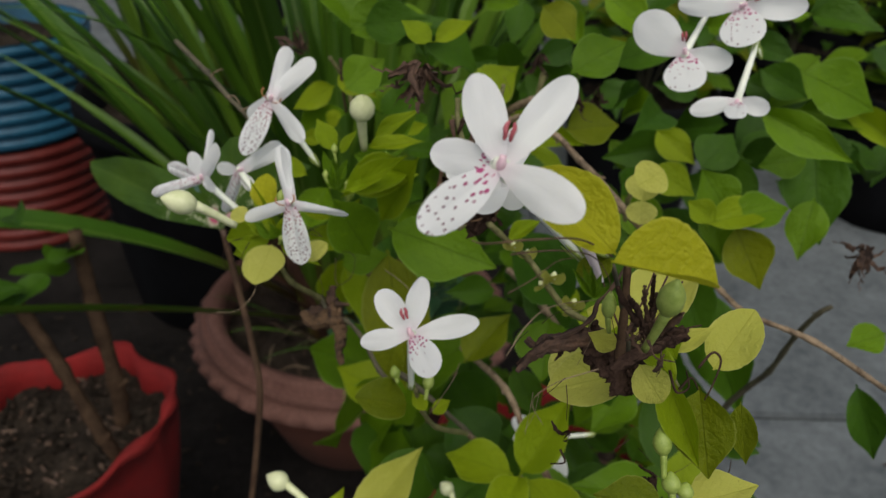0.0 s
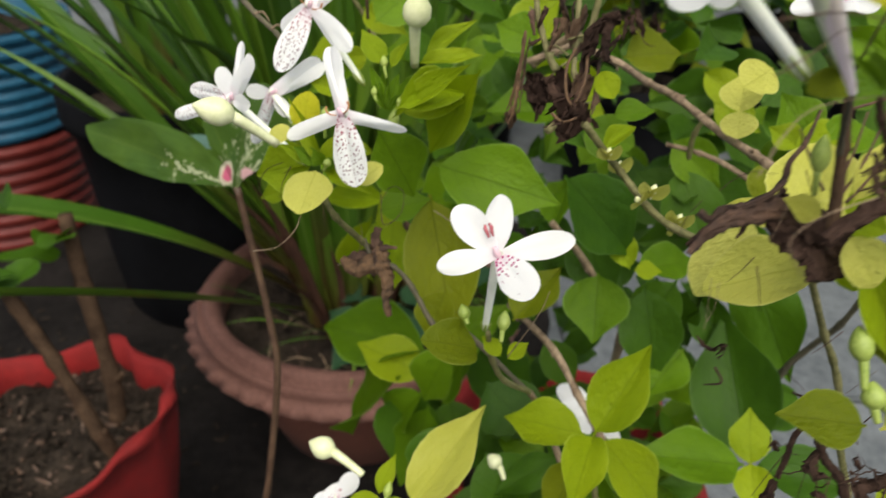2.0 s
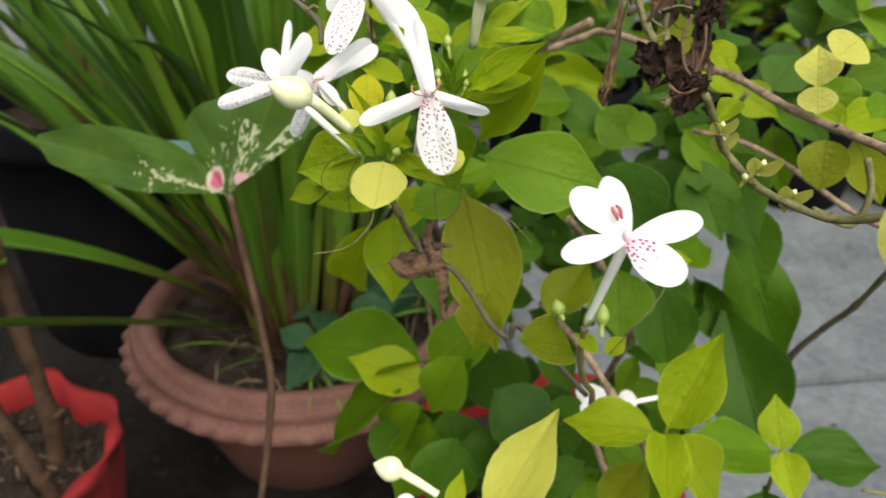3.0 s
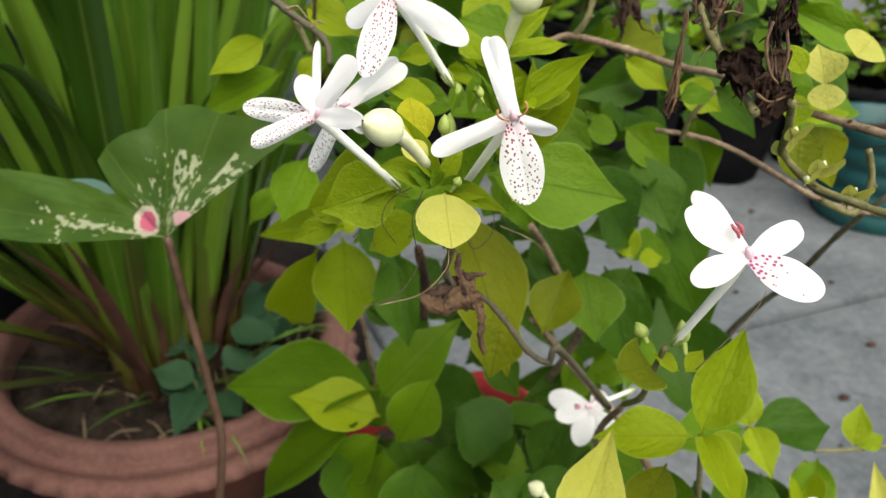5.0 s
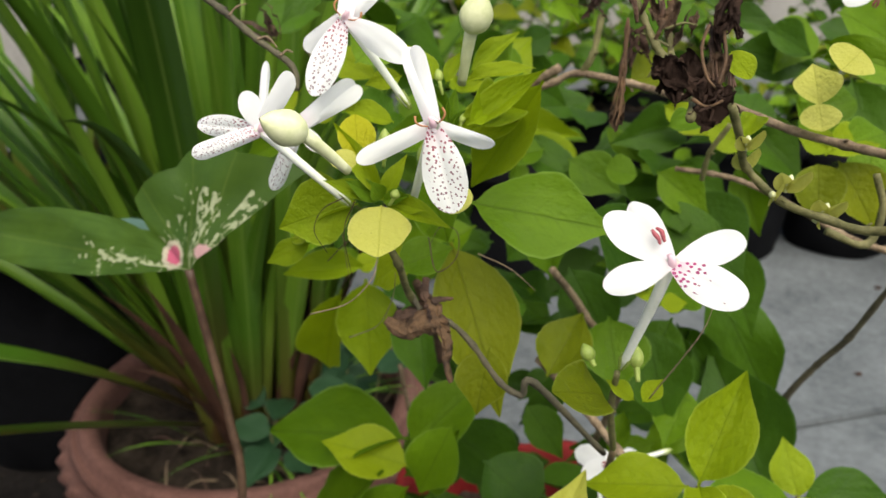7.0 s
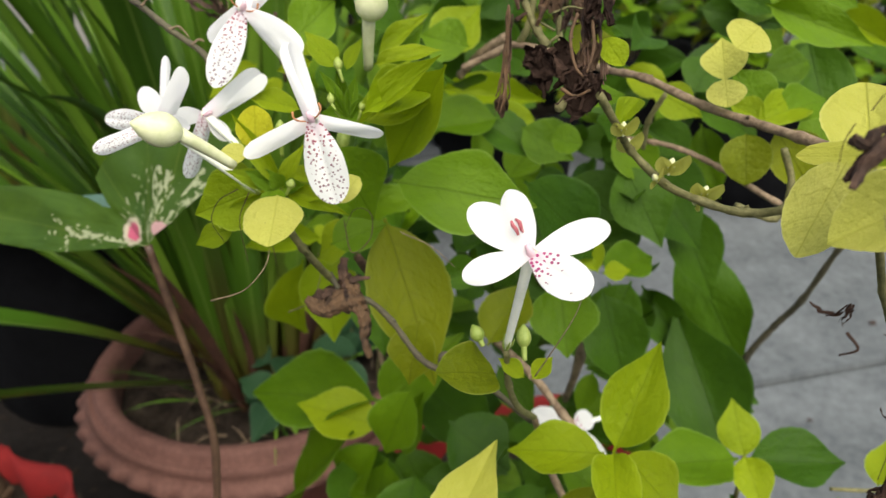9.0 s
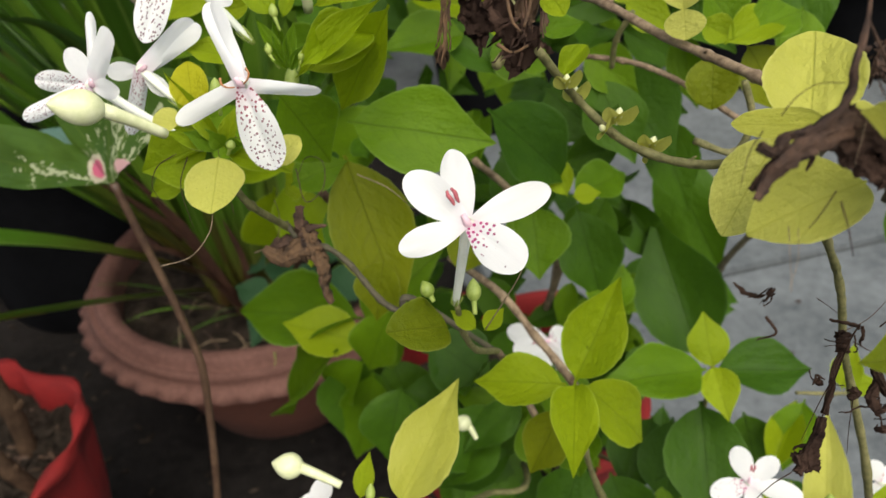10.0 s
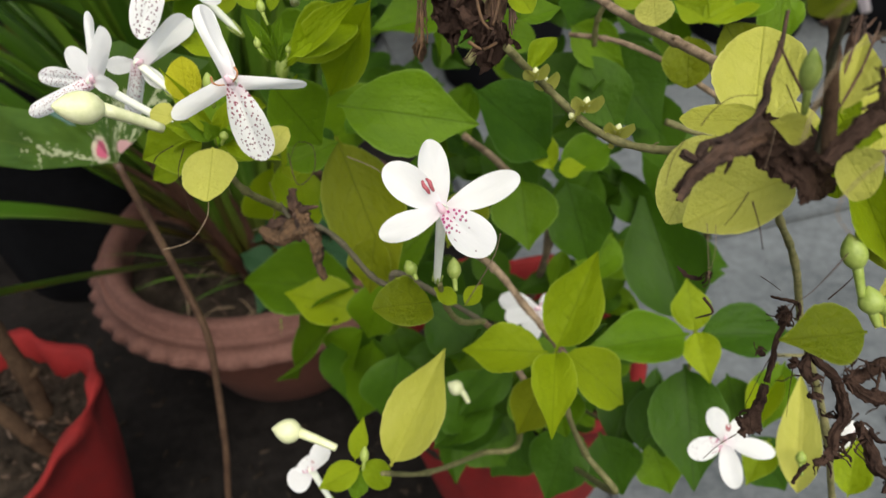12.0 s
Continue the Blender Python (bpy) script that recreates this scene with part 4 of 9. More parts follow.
second = thing("strap_leaved_plant", (-0.39, 1.17, 0.35), "clump of long green strap leaves in the large black pot", "plant")
for k in range(22):
    az = rng.uniform(0, 2 * math.pi)
    strap(second, (-0.39 + 0.08 * math.cos(az), 1.17 + 0.08 * math.sin(az), 0.33), az + rng.uniform(-0.3, 0.3), radians(rng.uniform(3, 30 if math.sin(az) > 0.2 else 10)),
          rng.uniform(0.4, 0.8), rng.uniform(0.018, 0.032), rng.uniform(0.2, 1.0), STRAP)
for k, (x, y, r, h, n, s) in enumerate(((0.45, 1.55, 0.3, 0.55, 170, 0.08), (1.08, 1.56, 0.22, 0.4, 130, 0.07), (0.1, 1.9, 0.3, 0.6, 150, 0.09))):
    plastic_pot("black_pot", (x, y, 0), 0.16, 0.3, BLACK_PLASTIC, "black plastic nursery pot on the concrete", "pot", group="black pots")
    leafy_plant((x, y, 0.22), r, h, n, 60 + k, "bushy green plant in a plastic pot further off", s)

for k, (x, y, r, h, n, s) in enumerate(((0.3, 3.0, 0.45, 0.9, 170, 0.13), (1.0, 3.1, 0.45, 0.8, 170, 0.13), (1.8, 2.9, 0.45, 0.8, 170, 0.12), (2.6, 2.6, 0.45, 0.7, 150, 0.12), (1.4, 2.45, 0.3, 0.5, 120, 0.09), (-0.5, 3.0, 0.45, 0.9, 150, 0.13), (0.95, 1.95, 0.3, 0.5, 150, 0.08), (1.75, 1.95, 0.34, 0.5, 160, 0.08), (2.25, 2.1, 0.36, 0.6, 150, 0.09), (0.55, 2.15, 0.3, 0.6, 140, 0.09))):
    plastic_pot("black_pot", (x, y, 0), 0.17, 0.3, BLACK_PLASTIC, "black plastic nursery pot on the concrete", "pot", group="black pots")
    leafy_plant((x, y, 0.26), r, h, n, 80 + k, "tall bushy green plant in a plastic pot at the yard's end", s, "dgdd")

rng = random.Random(21)
pebbles = bmesh.new()
for k in range(36):
    x, y = rng.uniform(0.3, 1.9), rng.uniform(0.4, 1.9)
    s = rng.uniform(0.003, 0.009)
    bmesh.ops.create_icosphere(pebbles, subdivisions=1, radius=s, matrix=Matrix.Translation((x, y, s * 0.4)) @ Matrix.Diagonal((1.5, 1, 0.5, 1)))
tagged(part("ground_litter", pebbles, DRY_DARK, None, smooth=False), "small dark bits of litter on the concrete", "litter", kind="stuff")
crumbs = bmesh.new()
for k in range(420):
    x, y = rng.uniform(-0.75, 0.15), rng.uniform(0.35, 1.1)
    s = rng.uniform(0.0012, 0.0042)
    bmesh.ops.create_icosphere(crumbs, subdivisions=1, radius=s, matrix=Matrix.Translation((x, y, 0.003 + s * 0.5)) @ pose(0, 0, 0, 0, 0, k * 37) @ Matrix.Diagonal((2.2, 0.9, 0.6, 1)))
tagged(part("soil_crumbs", crumbs, SOIL, None, smooth=False), "crumbs and dead leaf bits on the dark earth", "litter", kind="stuff")

# ---------------------------------------------------------------- the flowering shrub
shrub = thing("flowering_shrub", (0.1, 0.53, 0.2), "yellow-green shrub with white crimson-dotted flowers, rooted in a red bag", "shrub")

# leaves of the middle of the shrub
leaf(shrub, (-0.0181, 0.2592, 0.6532), (0.0257, 0.2415, 0.6469), 0.0290, (-0.11, -0.65, 0.75), "g", "o")
leaf(shrub, (-0.0310, 0.2220, 0.6876), (-0.0037, 0.2464, 0.6933), 0.0140, (-0.07, -0.84, 0.53), "l", "o")
leaf(shrub, (-0.0053, 0.2353, 0.6954), (-0.0177, 0.2529, 0.6614), 0.0170, (-0.07, -0.70, 0.71), "l", "o")
leaf(shrub, (-0.0377, 0.2479, 0.6708), (-0.0234, 0.2523, 0.6418), 0.0216, (-0.00, -0.67, 0.74), "g", "o")
leaf(shrub, (-0.0394, 0.2712, 0.6271), (-0.0190, 0.2719, 0.6330), 0.0159, (-0.01, -0.64, 0.77), "g", "o")
leaf(shrub, (-0.0195, 0.2747, 0.6332), (-0.0093, 0.2350, 0.5876), 0.0295, (-0.05, -0.59, 0.81), "o", "o")
leaf(shrub, (0.0340, 0.2789, 0.6399), (0.0713, 0.2796, 0.6010), 0.0311, (-0.22, -0.61, 0.76), "d", "o")
leaf(shrub, (0.1104, 0.3385, 0.6184), (0.1348, 0.3062, 0.5854), 0.0407, (-0.33, -0.59, 0.74), "d", "o")
leaf(shrub, (0.1007, 0.3296, 0.6212), (0.1097, 0.3022, 0.5903), 0.0285, (-0.30, -0.60, 0.74), "d", "o")
leaf(shrub, (0.1360, 0.3384, 0.5929), (0.1462, 0.3056, 0.5558), 0.0269, (-0.34, -0.55, 0.76), "d", "o")
leaf(shrub, (0.0612, 0.3026, 0.5788), (0.0577, 0.2818, 0.5528), 0.0307, (-0.20, -0.55, 0.81), "g", "o")
leaf(shrub, (0.0912, 0.3203, 0.5599), (0.0979, 0.2953, 0.5155), 0.0313, (-0.25, -0.52, 0.82), "d", "o")
leaf(shrub, (0.0673, 0.2784, 0.5960), (0.0607, 0.2910, 0.6123), 0.0123, (-0.23, -0.59, 0.78), "l", "o")
leaf(shrub, (0.0691, 0.2779, 0.5959), (0.0803, 0.2753, 0.5982), 0.0088, (-0.26, -0.56, 0.79), "l", "o")
leaf(shrub, (0.0724, 0.2845, 0.5915), (0.1068, 0.3017, 0.5889), 0.0191, (-0.28, -0.56, 0.78), "g", "o")
leaf(shrub, (0.1481, 0.2810, 0.4774), (0.1402, 0.3314, 0.5369), 0.0454, (-0.43, -0.58, 0.69), "d", "o")
leaf(shrub, (0.1648, 0.3748, 0.5536), (0.1973, 0.3387, 0.4773), 0.0390, (-0.46, -0.63, 0.63), "d", "o")
leaf(shrub, (0.1046, 0.3414, 0.5513), (0.1323, 0.3316, 0.5008), 0.0267, (-0.38, -0.66, 0.65), "d", "o")

# sprig of lime leaves
leaf(shrub, (0.0368, 0.1965, 0.5808), (0.0555, 0.2081, 0.6109), 0.0198, (-0.28, -0.56, 0.78), "l", "o")
leaf(shrub, (0.0339, 0.1969, 0.5805), (0.0065, 0.2131, 0.5760), 0.0188, (-0.15, -0.45, 0.88), "l", "o")
leaf(shrub, (0.0368, 0.1965, 0.5808), (0.0221, 0.1629, 0.5830), 0.0148, (-0.21, -0.45, 0.87), "l", "o")
leaf(shrub, (0.0385, 0.1957, 0.5802), (0.0726, 0.1917, 0.5418), 0.0199, (-0.23, -0.39, 0.89), "l", "o")
leaf(shrub, (0.0393, 0.2086, 0.5551), (0.0240, 0.2031, 0.5288), 0.0183, (-0.16, -0.39, 0.91), "o", "o")
leaf(shrub, (0.0451, 0.2138, 0.5469), (0.0459, 0.2013, 0.5161), 0.0179, (-0.18, -0.38, 0.91), "g", "o")

# second sprig, lower
leaf(shrub, (0.1254, 0.2421, 0.5153), (0.1283, 0.2608, 0.5332), 0.0182, (-0.39, -0.50, 0.77), "l", "o")
leaf(shrub, (0.1257, 0.2431, 0.5165), (0.1209, 0.2203, 0.5101), 0.0168, (-0.36, -0.43, 0.83), "l", "o")
leaf(shrub, (0.1261, 0.2419, 0.5152), (0.1695, 0.2347, 0.5076), 0.0268, (-0.35, -0.38, 0.86), "d", "o")
leaf(shrub, (0.1229, 0.2428, 0.5154), (0.0701, 0.2361, 0.5324), 0.0268, (-0.27, -0.41, 0.87), "g", "o")
leaf(shrub, (0.1246, 0.2444, 0.4924), (0.1078, 0.1967, 0.4624), 0.0369, (-0.34, -0.41, 0.85), "d", "o")
leaf(shrub, (0.1236, 0.2605, 0.4640), (0.1100, 0.2315, 0.4256), 0.0324, (-0.31, -0.42, 0.85), "d", "o")
leaf(shrub, (0.0281, 0.2896, 0.4324), (0.0430, 0.2678, 0.4091), 0.0372, (-0.13, -0.47, 0.87), "d", "o")
leaf(shrub, (0.0602, 0.2789, 0.4278), (0.0297, 0.2675, 0.4050), 0.0341, (-0.15, -0.46, 0.88), "d", "o")
leaf(shrub, (0.1533, 0.2477, 0.4718), (0.1541, 0.2250, 0.4446), 0.0260, (-0.32, -0.33, 0.89), "d", "o")
leaf(shrub, (0.1492, 0.2175, 0.4660), (0.1756, 0.2404, 0.4844), 0.0165, (-0.35, -0.33, 0.88), "l", "n")
leaf(shrub, (0.1311, 0.1669, 0.4956), (0.1405, 0.1928, 0.5348), 0.0167, (-0.44, -0.35, 0.83), "y", "n")
leaf(shrub, (0.1463, 0.2023, 0.4787), (0.1271, 0.1883, 0.4729), 0.0151, (-0.32, -0.28, 0.90), "l", "o")

# pale sprig below
leaf(shrub, (-0.0262, 0.1776, 0.5675), (-0.0019, 0.1950, 0.5960), 0.0190, (-0.06, -0.52, 0.85), "y", "o")
leaf(shrub, (-0.0369, 0.1836, 0.5668), (-0.0316, 0.1912, 0.5772), 0.0062, (0.02, -0.45, 0.89), "l", "o")
leaf(shrub, (-0.0351, 0.1822, 0.5655), (-0.0508, 0.1813, 0.5605), 0.0095, (0.02, -0.45, 0.89), "l", "o")
leaf(shrub, (-0.0340, 0.1826, 0.5663), (-0.0278, 0.1757, 0.5595), 0.0091, (0.02, -0.45, 0.89), "l", "r")
leaf(shrub, (-0.0354, 0.1815, 0.5646), (-0.0403, 0.1757, 0.5563), 0.0073, (0.02, -0.45, 0.89), "g", "o")
bud(shrub, (-0.0351, 0.1806, 0.5652), (-0.0342, 0.1812, 0.5677), (-0.0328, 0.1844, 0.5719), 0.0015, GREEN_BUD, True)

# leaves under the middle flower
leaf(shrub, (-0.0068, 0.1819, 0.6296), (-0.0209, 0.1749, 0.6399), 0.0139, (-0.07, -0.50, 0.86), "o", "r")
leaf(shrub, (0.0017, 0.1787, 0.6287), (0.0079, 0.1808, 0.6328), 0.0052, (-0.13, -0.49, 0.86), "l", "o")
leaf(shrub, (-0.0001, 0.1794, 0.6291), (-0.0053, 0.1840, 0.6333), 0.0052, (-0.11, -0.50, 0.86), "l", "o")

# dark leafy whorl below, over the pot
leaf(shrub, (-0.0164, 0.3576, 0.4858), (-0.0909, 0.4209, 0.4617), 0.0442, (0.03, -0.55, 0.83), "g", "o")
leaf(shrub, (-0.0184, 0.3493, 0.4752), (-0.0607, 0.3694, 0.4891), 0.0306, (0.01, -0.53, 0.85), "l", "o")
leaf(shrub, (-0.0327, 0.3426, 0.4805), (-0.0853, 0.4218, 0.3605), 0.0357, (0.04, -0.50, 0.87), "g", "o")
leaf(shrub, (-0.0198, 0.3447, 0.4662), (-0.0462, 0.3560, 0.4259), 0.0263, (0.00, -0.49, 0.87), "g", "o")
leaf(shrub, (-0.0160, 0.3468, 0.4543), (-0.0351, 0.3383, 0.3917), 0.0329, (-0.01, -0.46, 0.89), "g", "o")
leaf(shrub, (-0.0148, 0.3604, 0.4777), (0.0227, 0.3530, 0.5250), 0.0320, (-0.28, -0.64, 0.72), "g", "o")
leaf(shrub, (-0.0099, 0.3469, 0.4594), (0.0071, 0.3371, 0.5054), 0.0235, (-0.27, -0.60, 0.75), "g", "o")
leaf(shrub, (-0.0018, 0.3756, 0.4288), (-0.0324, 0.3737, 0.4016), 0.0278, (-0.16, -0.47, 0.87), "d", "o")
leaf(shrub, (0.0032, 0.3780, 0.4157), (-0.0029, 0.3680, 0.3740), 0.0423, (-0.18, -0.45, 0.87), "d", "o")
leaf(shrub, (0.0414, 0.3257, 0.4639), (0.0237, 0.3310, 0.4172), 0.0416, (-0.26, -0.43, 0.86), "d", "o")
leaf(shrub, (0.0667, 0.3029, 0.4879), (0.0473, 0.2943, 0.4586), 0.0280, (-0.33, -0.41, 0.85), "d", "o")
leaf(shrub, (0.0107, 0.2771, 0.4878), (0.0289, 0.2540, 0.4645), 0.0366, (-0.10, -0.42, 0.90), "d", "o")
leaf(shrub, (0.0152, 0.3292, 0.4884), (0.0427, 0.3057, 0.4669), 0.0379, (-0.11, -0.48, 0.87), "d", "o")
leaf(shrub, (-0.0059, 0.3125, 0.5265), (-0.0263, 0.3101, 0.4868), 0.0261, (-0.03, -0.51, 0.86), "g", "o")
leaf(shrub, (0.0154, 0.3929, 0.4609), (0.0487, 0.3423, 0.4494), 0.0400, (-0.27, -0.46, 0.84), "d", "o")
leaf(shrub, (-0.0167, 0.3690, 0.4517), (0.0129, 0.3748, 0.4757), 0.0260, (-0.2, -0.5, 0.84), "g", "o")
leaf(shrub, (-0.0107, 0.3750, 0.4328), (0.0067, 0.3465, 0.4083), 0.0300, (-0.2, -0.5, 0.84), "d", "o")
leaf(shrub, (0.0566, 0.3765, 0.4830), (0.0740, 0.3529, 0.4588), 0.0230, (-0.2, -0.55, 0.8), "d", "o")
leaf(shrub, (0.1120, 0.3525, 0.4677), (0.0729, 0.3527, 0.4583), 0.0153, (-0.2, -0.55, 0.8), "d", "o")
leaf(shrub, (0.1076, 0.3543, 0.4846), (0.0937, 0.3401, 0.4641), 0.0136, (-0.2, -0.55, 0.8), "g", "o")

# yellowing top whorl
leaf(shrub, (-0.0545, 0.2136, 0.6712), (-0.0580, 0.2004, 0.6632), 0.0151, (-0.21, -0.81, 0.55), "y", "r")
leaf(shrub, (-0.0584, 0.2231, 0.6801), (-0.0578, 0.2286, 0.6908), 0.0094, (-0.05, -0.75, 0.66), "m", "r")
leaf(shrub, (-0.0607, 0.2101, 0.6829), (-0.0663, 0.2127, 0.6846), 0.0065, (0.13, -0.67, 0.73), "y", "r")
leaf(shrub, (-0.0415, 0.2037, 0.6720), (-0.0347, 0.2064, 0.6770), 0.0072, (0.02, -0.65, 0.76), "y", "r")
leaf(shrub, (-0.0575, 0.2302, 0.6659), (-0.0749, 0.2754, 0.6424), 0.0193, (-0.21, -0.67, 0.71), "l", "o")
leaf(shrub, (-0.0284, 0.2865, 0.6248), (-0.0471, 0.2989, 0.6095), 0.0177, (-0.24, -0.63, 0.74), "l", "o")
leaf(shrub, (-0.0395, 0.3427, 0.5956), (-0.0760, 0.3574, 0.5909), 0.0163, (-0.15, -0.66, 0.74), "l", "n")
leaf(shrub, (-0.0423, 0.3436, 0.5948), (-0.0337, 0.3424, 0.5997), 0.0104, (-0.20, -0.65, 0.73), "l", "o")
leaf(shrub, (-0.0368, 0.3568, 0.5829), (-0.0387, 0.3407, 0.5394), 0.0306, (-0.22, -0.72, 0.65), "l", "o")
leaf(shrub, (-0.0480, 0.3590, 0.5776), (-0.0657, 0.3877, 0.5017), 0.0248, (-0.16, -0.73, 0.67), "l", "o")
leaf(shrub, (-0.0153, 0.3440, 0.5788), (-0.0162, 0.3213, 0.5411), 0.0261, (-0.28, -0.69, 0.66), "d", "o")
leaf(shrub, (-0.0134, 0.2469, 0.6064), (-0.0208, 0.2383, 0.5864), 0.0183, (-0.37, -0.61, 0.70), "o", "o")
leaf(shrub, (0.0165, 0.2649, 0.5786), (0.0385, 0.2835, 0.5949), 0.0217, (-0.45, -0.61, 0.65), "o", "o")
leaf(shrub, (0.0591, 0.3410, 0.5858), (0.0724, 0.3138, 0.5518), 0.0294, (-0.47, -0.64, 0.61), "d", "o")
leaf(shrub, (0.1097, 0.3260, 0.5595), (0.0870, 0.3154, 0.5244), 0.0294, (-0.51, -0.58, 0.64), "d", "o")
leaf(shrub, (0.1316, 0.3533, 0.5385), (0.1496, 0.3240, 0.5047), 0.0229, (-0.54, -0.55, 0.64), "d", "o")
leaf(shrub, (-0.0578, 0.4060, 0.6623), (-0.0838, 0.4090, 0.6468), 0.0164, (-0.12, -0.78, 0.61), "l", "o")
leaf(shrub, (-0.0502, 0.4057, 0.6471), (-0.0934, 0.4153, 0.6288), 0.0187, (-0.11, -0.76, 0.64), "g", "o")
leaf(shrub, (-0.0547, 0.3457, 0.6283), (-0.0680, 0.3375, 0.6043), 0.0199, (-0.16, -0.69, 0.71), "g", "o")
leaf(shrub, (-0.0565, 0.4004, 0.5920), (-0.0729, 0.3979, 0.5750), 0.0126, (-0.12, -0.68, 0.72), "g", "o")
leaf(shrub, (-0.0495, 0.3650, 0.6846), (-0.0295, 0.3503, 0.6764), 0.0159, (-0.23, -0.78, 0.59), "l", "o")
leaf(shrub, (-0.0483, 0.3534, 0.6667), (-0.0556, 0.3525, 0.6594), 0.0084, (-0.19, -0.76, 0.62), "l", "r")
leaf(shrub, (0.0289, 0.3359, 0.6779), (0.0102, 0.3480, 0.6830), 0.0202, (-0.38, -0.72, 0.58), "g", "o")
leaf(shrub, (-0.0156, 0.2918, 0.6642), (-0.0382, 0.3042, 0.6666), 0.0141, (-0.30, -0.71, 0.64), "g", "o")
leaf(shrub, (-0.0123, 0.2885, 0.6821), (-0.0037, 0.2877, 0.6876), 0.0060, (-0.37, -0.71, 0.60), "l", "n")
leaf(shrub, (-0.0123, 0.2885, 0.6821), (-0.0148, 0.2931, 0.6876), 0.0058, (-0.35, -0.72, 0.60), "l", "n")
leaf(shrub, (-0.0251, 0.2740, 0.6691), (-0.0188, 0.2825, 0.6774), 0.0048, (-0.34, -0.69, 0.64), "g", "n")
leaf(shrub, (-0.0201, 0.2719, 0.6694), (-0.0124, 0.2816, 0.6811), 0.0052, (-0.35, -0.69, 0.63), "g", "n")
leaf(shrub, (-0.0405, 0.2611, 0.6564), (-0.0535, 0.2624, 0.6588), 0.0063, (-0.27, -0.67, 0.69), "l", "n")
leaf(shrub, (-0.0333, 0.2579, 0.6570), (-0.0301, 0.2564, 0.6673), 0.0052, (-0.32, -0.66, 0.68), "l", "n")
leaf(shrub, (0.0571, 0.3481, 0.6372), (0.0771, 0.3314, 0.6256), 0.0225, (-0.43, -0.62, 0.66), "g", "o")
leaf(shrub, (0.0579, 0.3132, 0.6430), (0.0693, 0.3073, 0.6422), 0.0140, (-0.46, -0.60, 0.65), "g", "r")
leaf(shrub, (0.1030, 0.4017, 0.6367), (0.1189, 0.3841, 0.6205), 0.0124, (-0.46, -0.63, 0.63), "g", "o")
leaf(shrub, (0.0975, 0.3380, 0.6318), (0.1177, 0.3185, 0.6157), 0.0219, (-0.50, -0.56, 0.66), "g", "o")
leaf(shrub, (0.1270, 0.3879, 0.5915), (0.1688, 0.3593, 0.5777), 0.0349, (-0.49, -0.55, 0.68), "d", "o")
leaf(shrub, (0.1509, 0.3491, 0.6298), (0.1531, 0.3284, 0.5977), 0.0189, (-0.63, -0.61, 0.48), "g", "o")
leaf(shrub, (0.1214, 0.3775, 0.6531), (0.1406, 0.3606, 0.6405), 0.0177, (-0.51, -0.61, 0.61), "l", "o")
leaf(shrub, (0.1027, 0.3142, 0.6592), (0.1205, 0.3010, 0.6515), 0.0161, (-0.55, -0.56, 0.62), "l", "o")
leaf(shrub, (0.0964, 0.3801, 0.5961), (0.1208, 0.3547, 0.5738), 0.0359, (-0.44, -0.57, 0.69), "d", "o")

# yellow-green shoots on the long twig
leaf(shrub, (0.0704, 0.2183, 0.6887), (0.0721, 0.2254, 0.7003), 0.0125, (-0.49, -0.76, 0.42), "y", "o")
leaf(shrub, (0.0706, 0.2187, 0.6895), (0.0699, 0.2144, 0.6825), 0.0107, (-0.42, -0.65, 0.63), "y", "r")
leaf(shrub, (0.1077, 0.2514, 0.6630), (0.1379, 0.2566, 0.6721), 0.0143, (-0.48, -0.61, 0.64), "l", "o")
leaf(shrub, (0.1116, 0.2515, 0.6645), (0.1029, 0.2617, 0.6678), 0.0107, (-0.44, -0.63, 0.64), "l", "o")
leaf(shrub, (0.1008, 0.2462, 0.6620), (0.0978, 0.2375, 0.6476), 0.0167, (-0.50, -0.70, 0.51), "o", "r")
leaf(shrub, (0.1711, 0.3075, 0.6685), (0.1498, 0.3089, 0.6633), 0.0173, (-0.49, -0.63, 0.61), "g", "o")
leaf(shrub, (0.0228, 0.1879, 0.6895), (0.0329, 0.1946, 0.6953), 0.0058, (-0.26, -0.64, 0.72), "l", "n")
leaf(shrub, (0.0211, 0.1934, 0.7085), (0.0239, 0.1885, 0.7034), 0.0065, (-0.25, -0.68, 0.68), "l", "r")
leaf(shrub, (0.0403, 0.2446, 0.6782), (0.0545, 0.2442, 0.6812), 0.0090, (-0.27, -0.67, 0.69), "g", "o")
leaf(shrub, (0.1758, 0.3003, 0.6519), (0.1670, 0.2829, 0.6288), 0.0186, (-0.46, -0.56, 0.68), "g", "o")

# near yellow whorl
leaf(shrub, (0.0547, 0.1460, 0.6896), (0.0644, 0.1627, 0.7056), 0.0176, (-0.55, -0.66, 0.52), "y", "r")
leaf(shrub, (0.0393, 0.1361, 0.6977), (0.0292, 0.1314, 0.6837), 0.0113, (-0.36, -0.49, 0.80), "y", "r")
leaf(shrub, (0.0450, 0.1220, 0.6963), (0.0260, 0.1208, 0.6933), 0.0123, (-0.40, -0.45, 0.80), "y", "r")
leaf(shrub, (0.0504, 0.1373, 0.6971), (0.0396, 0.1483, 0.6940), 0.0071, (-0.40, -0.51, 0.76), "y", "r")
leaf(shrub, (0.0456, 0.1306, 0.7006), (0.0555, 0.1288, 0.7008), 0.0083, (-0.46, -0.47, 0.75), "y", "r")
leaf(shrub, (0.0405, 0.1322, 0.6981), (0.0481, 0.1326, 0.7003), 0.0039, (-0.43, -0.49, 0.76), "l", "o")

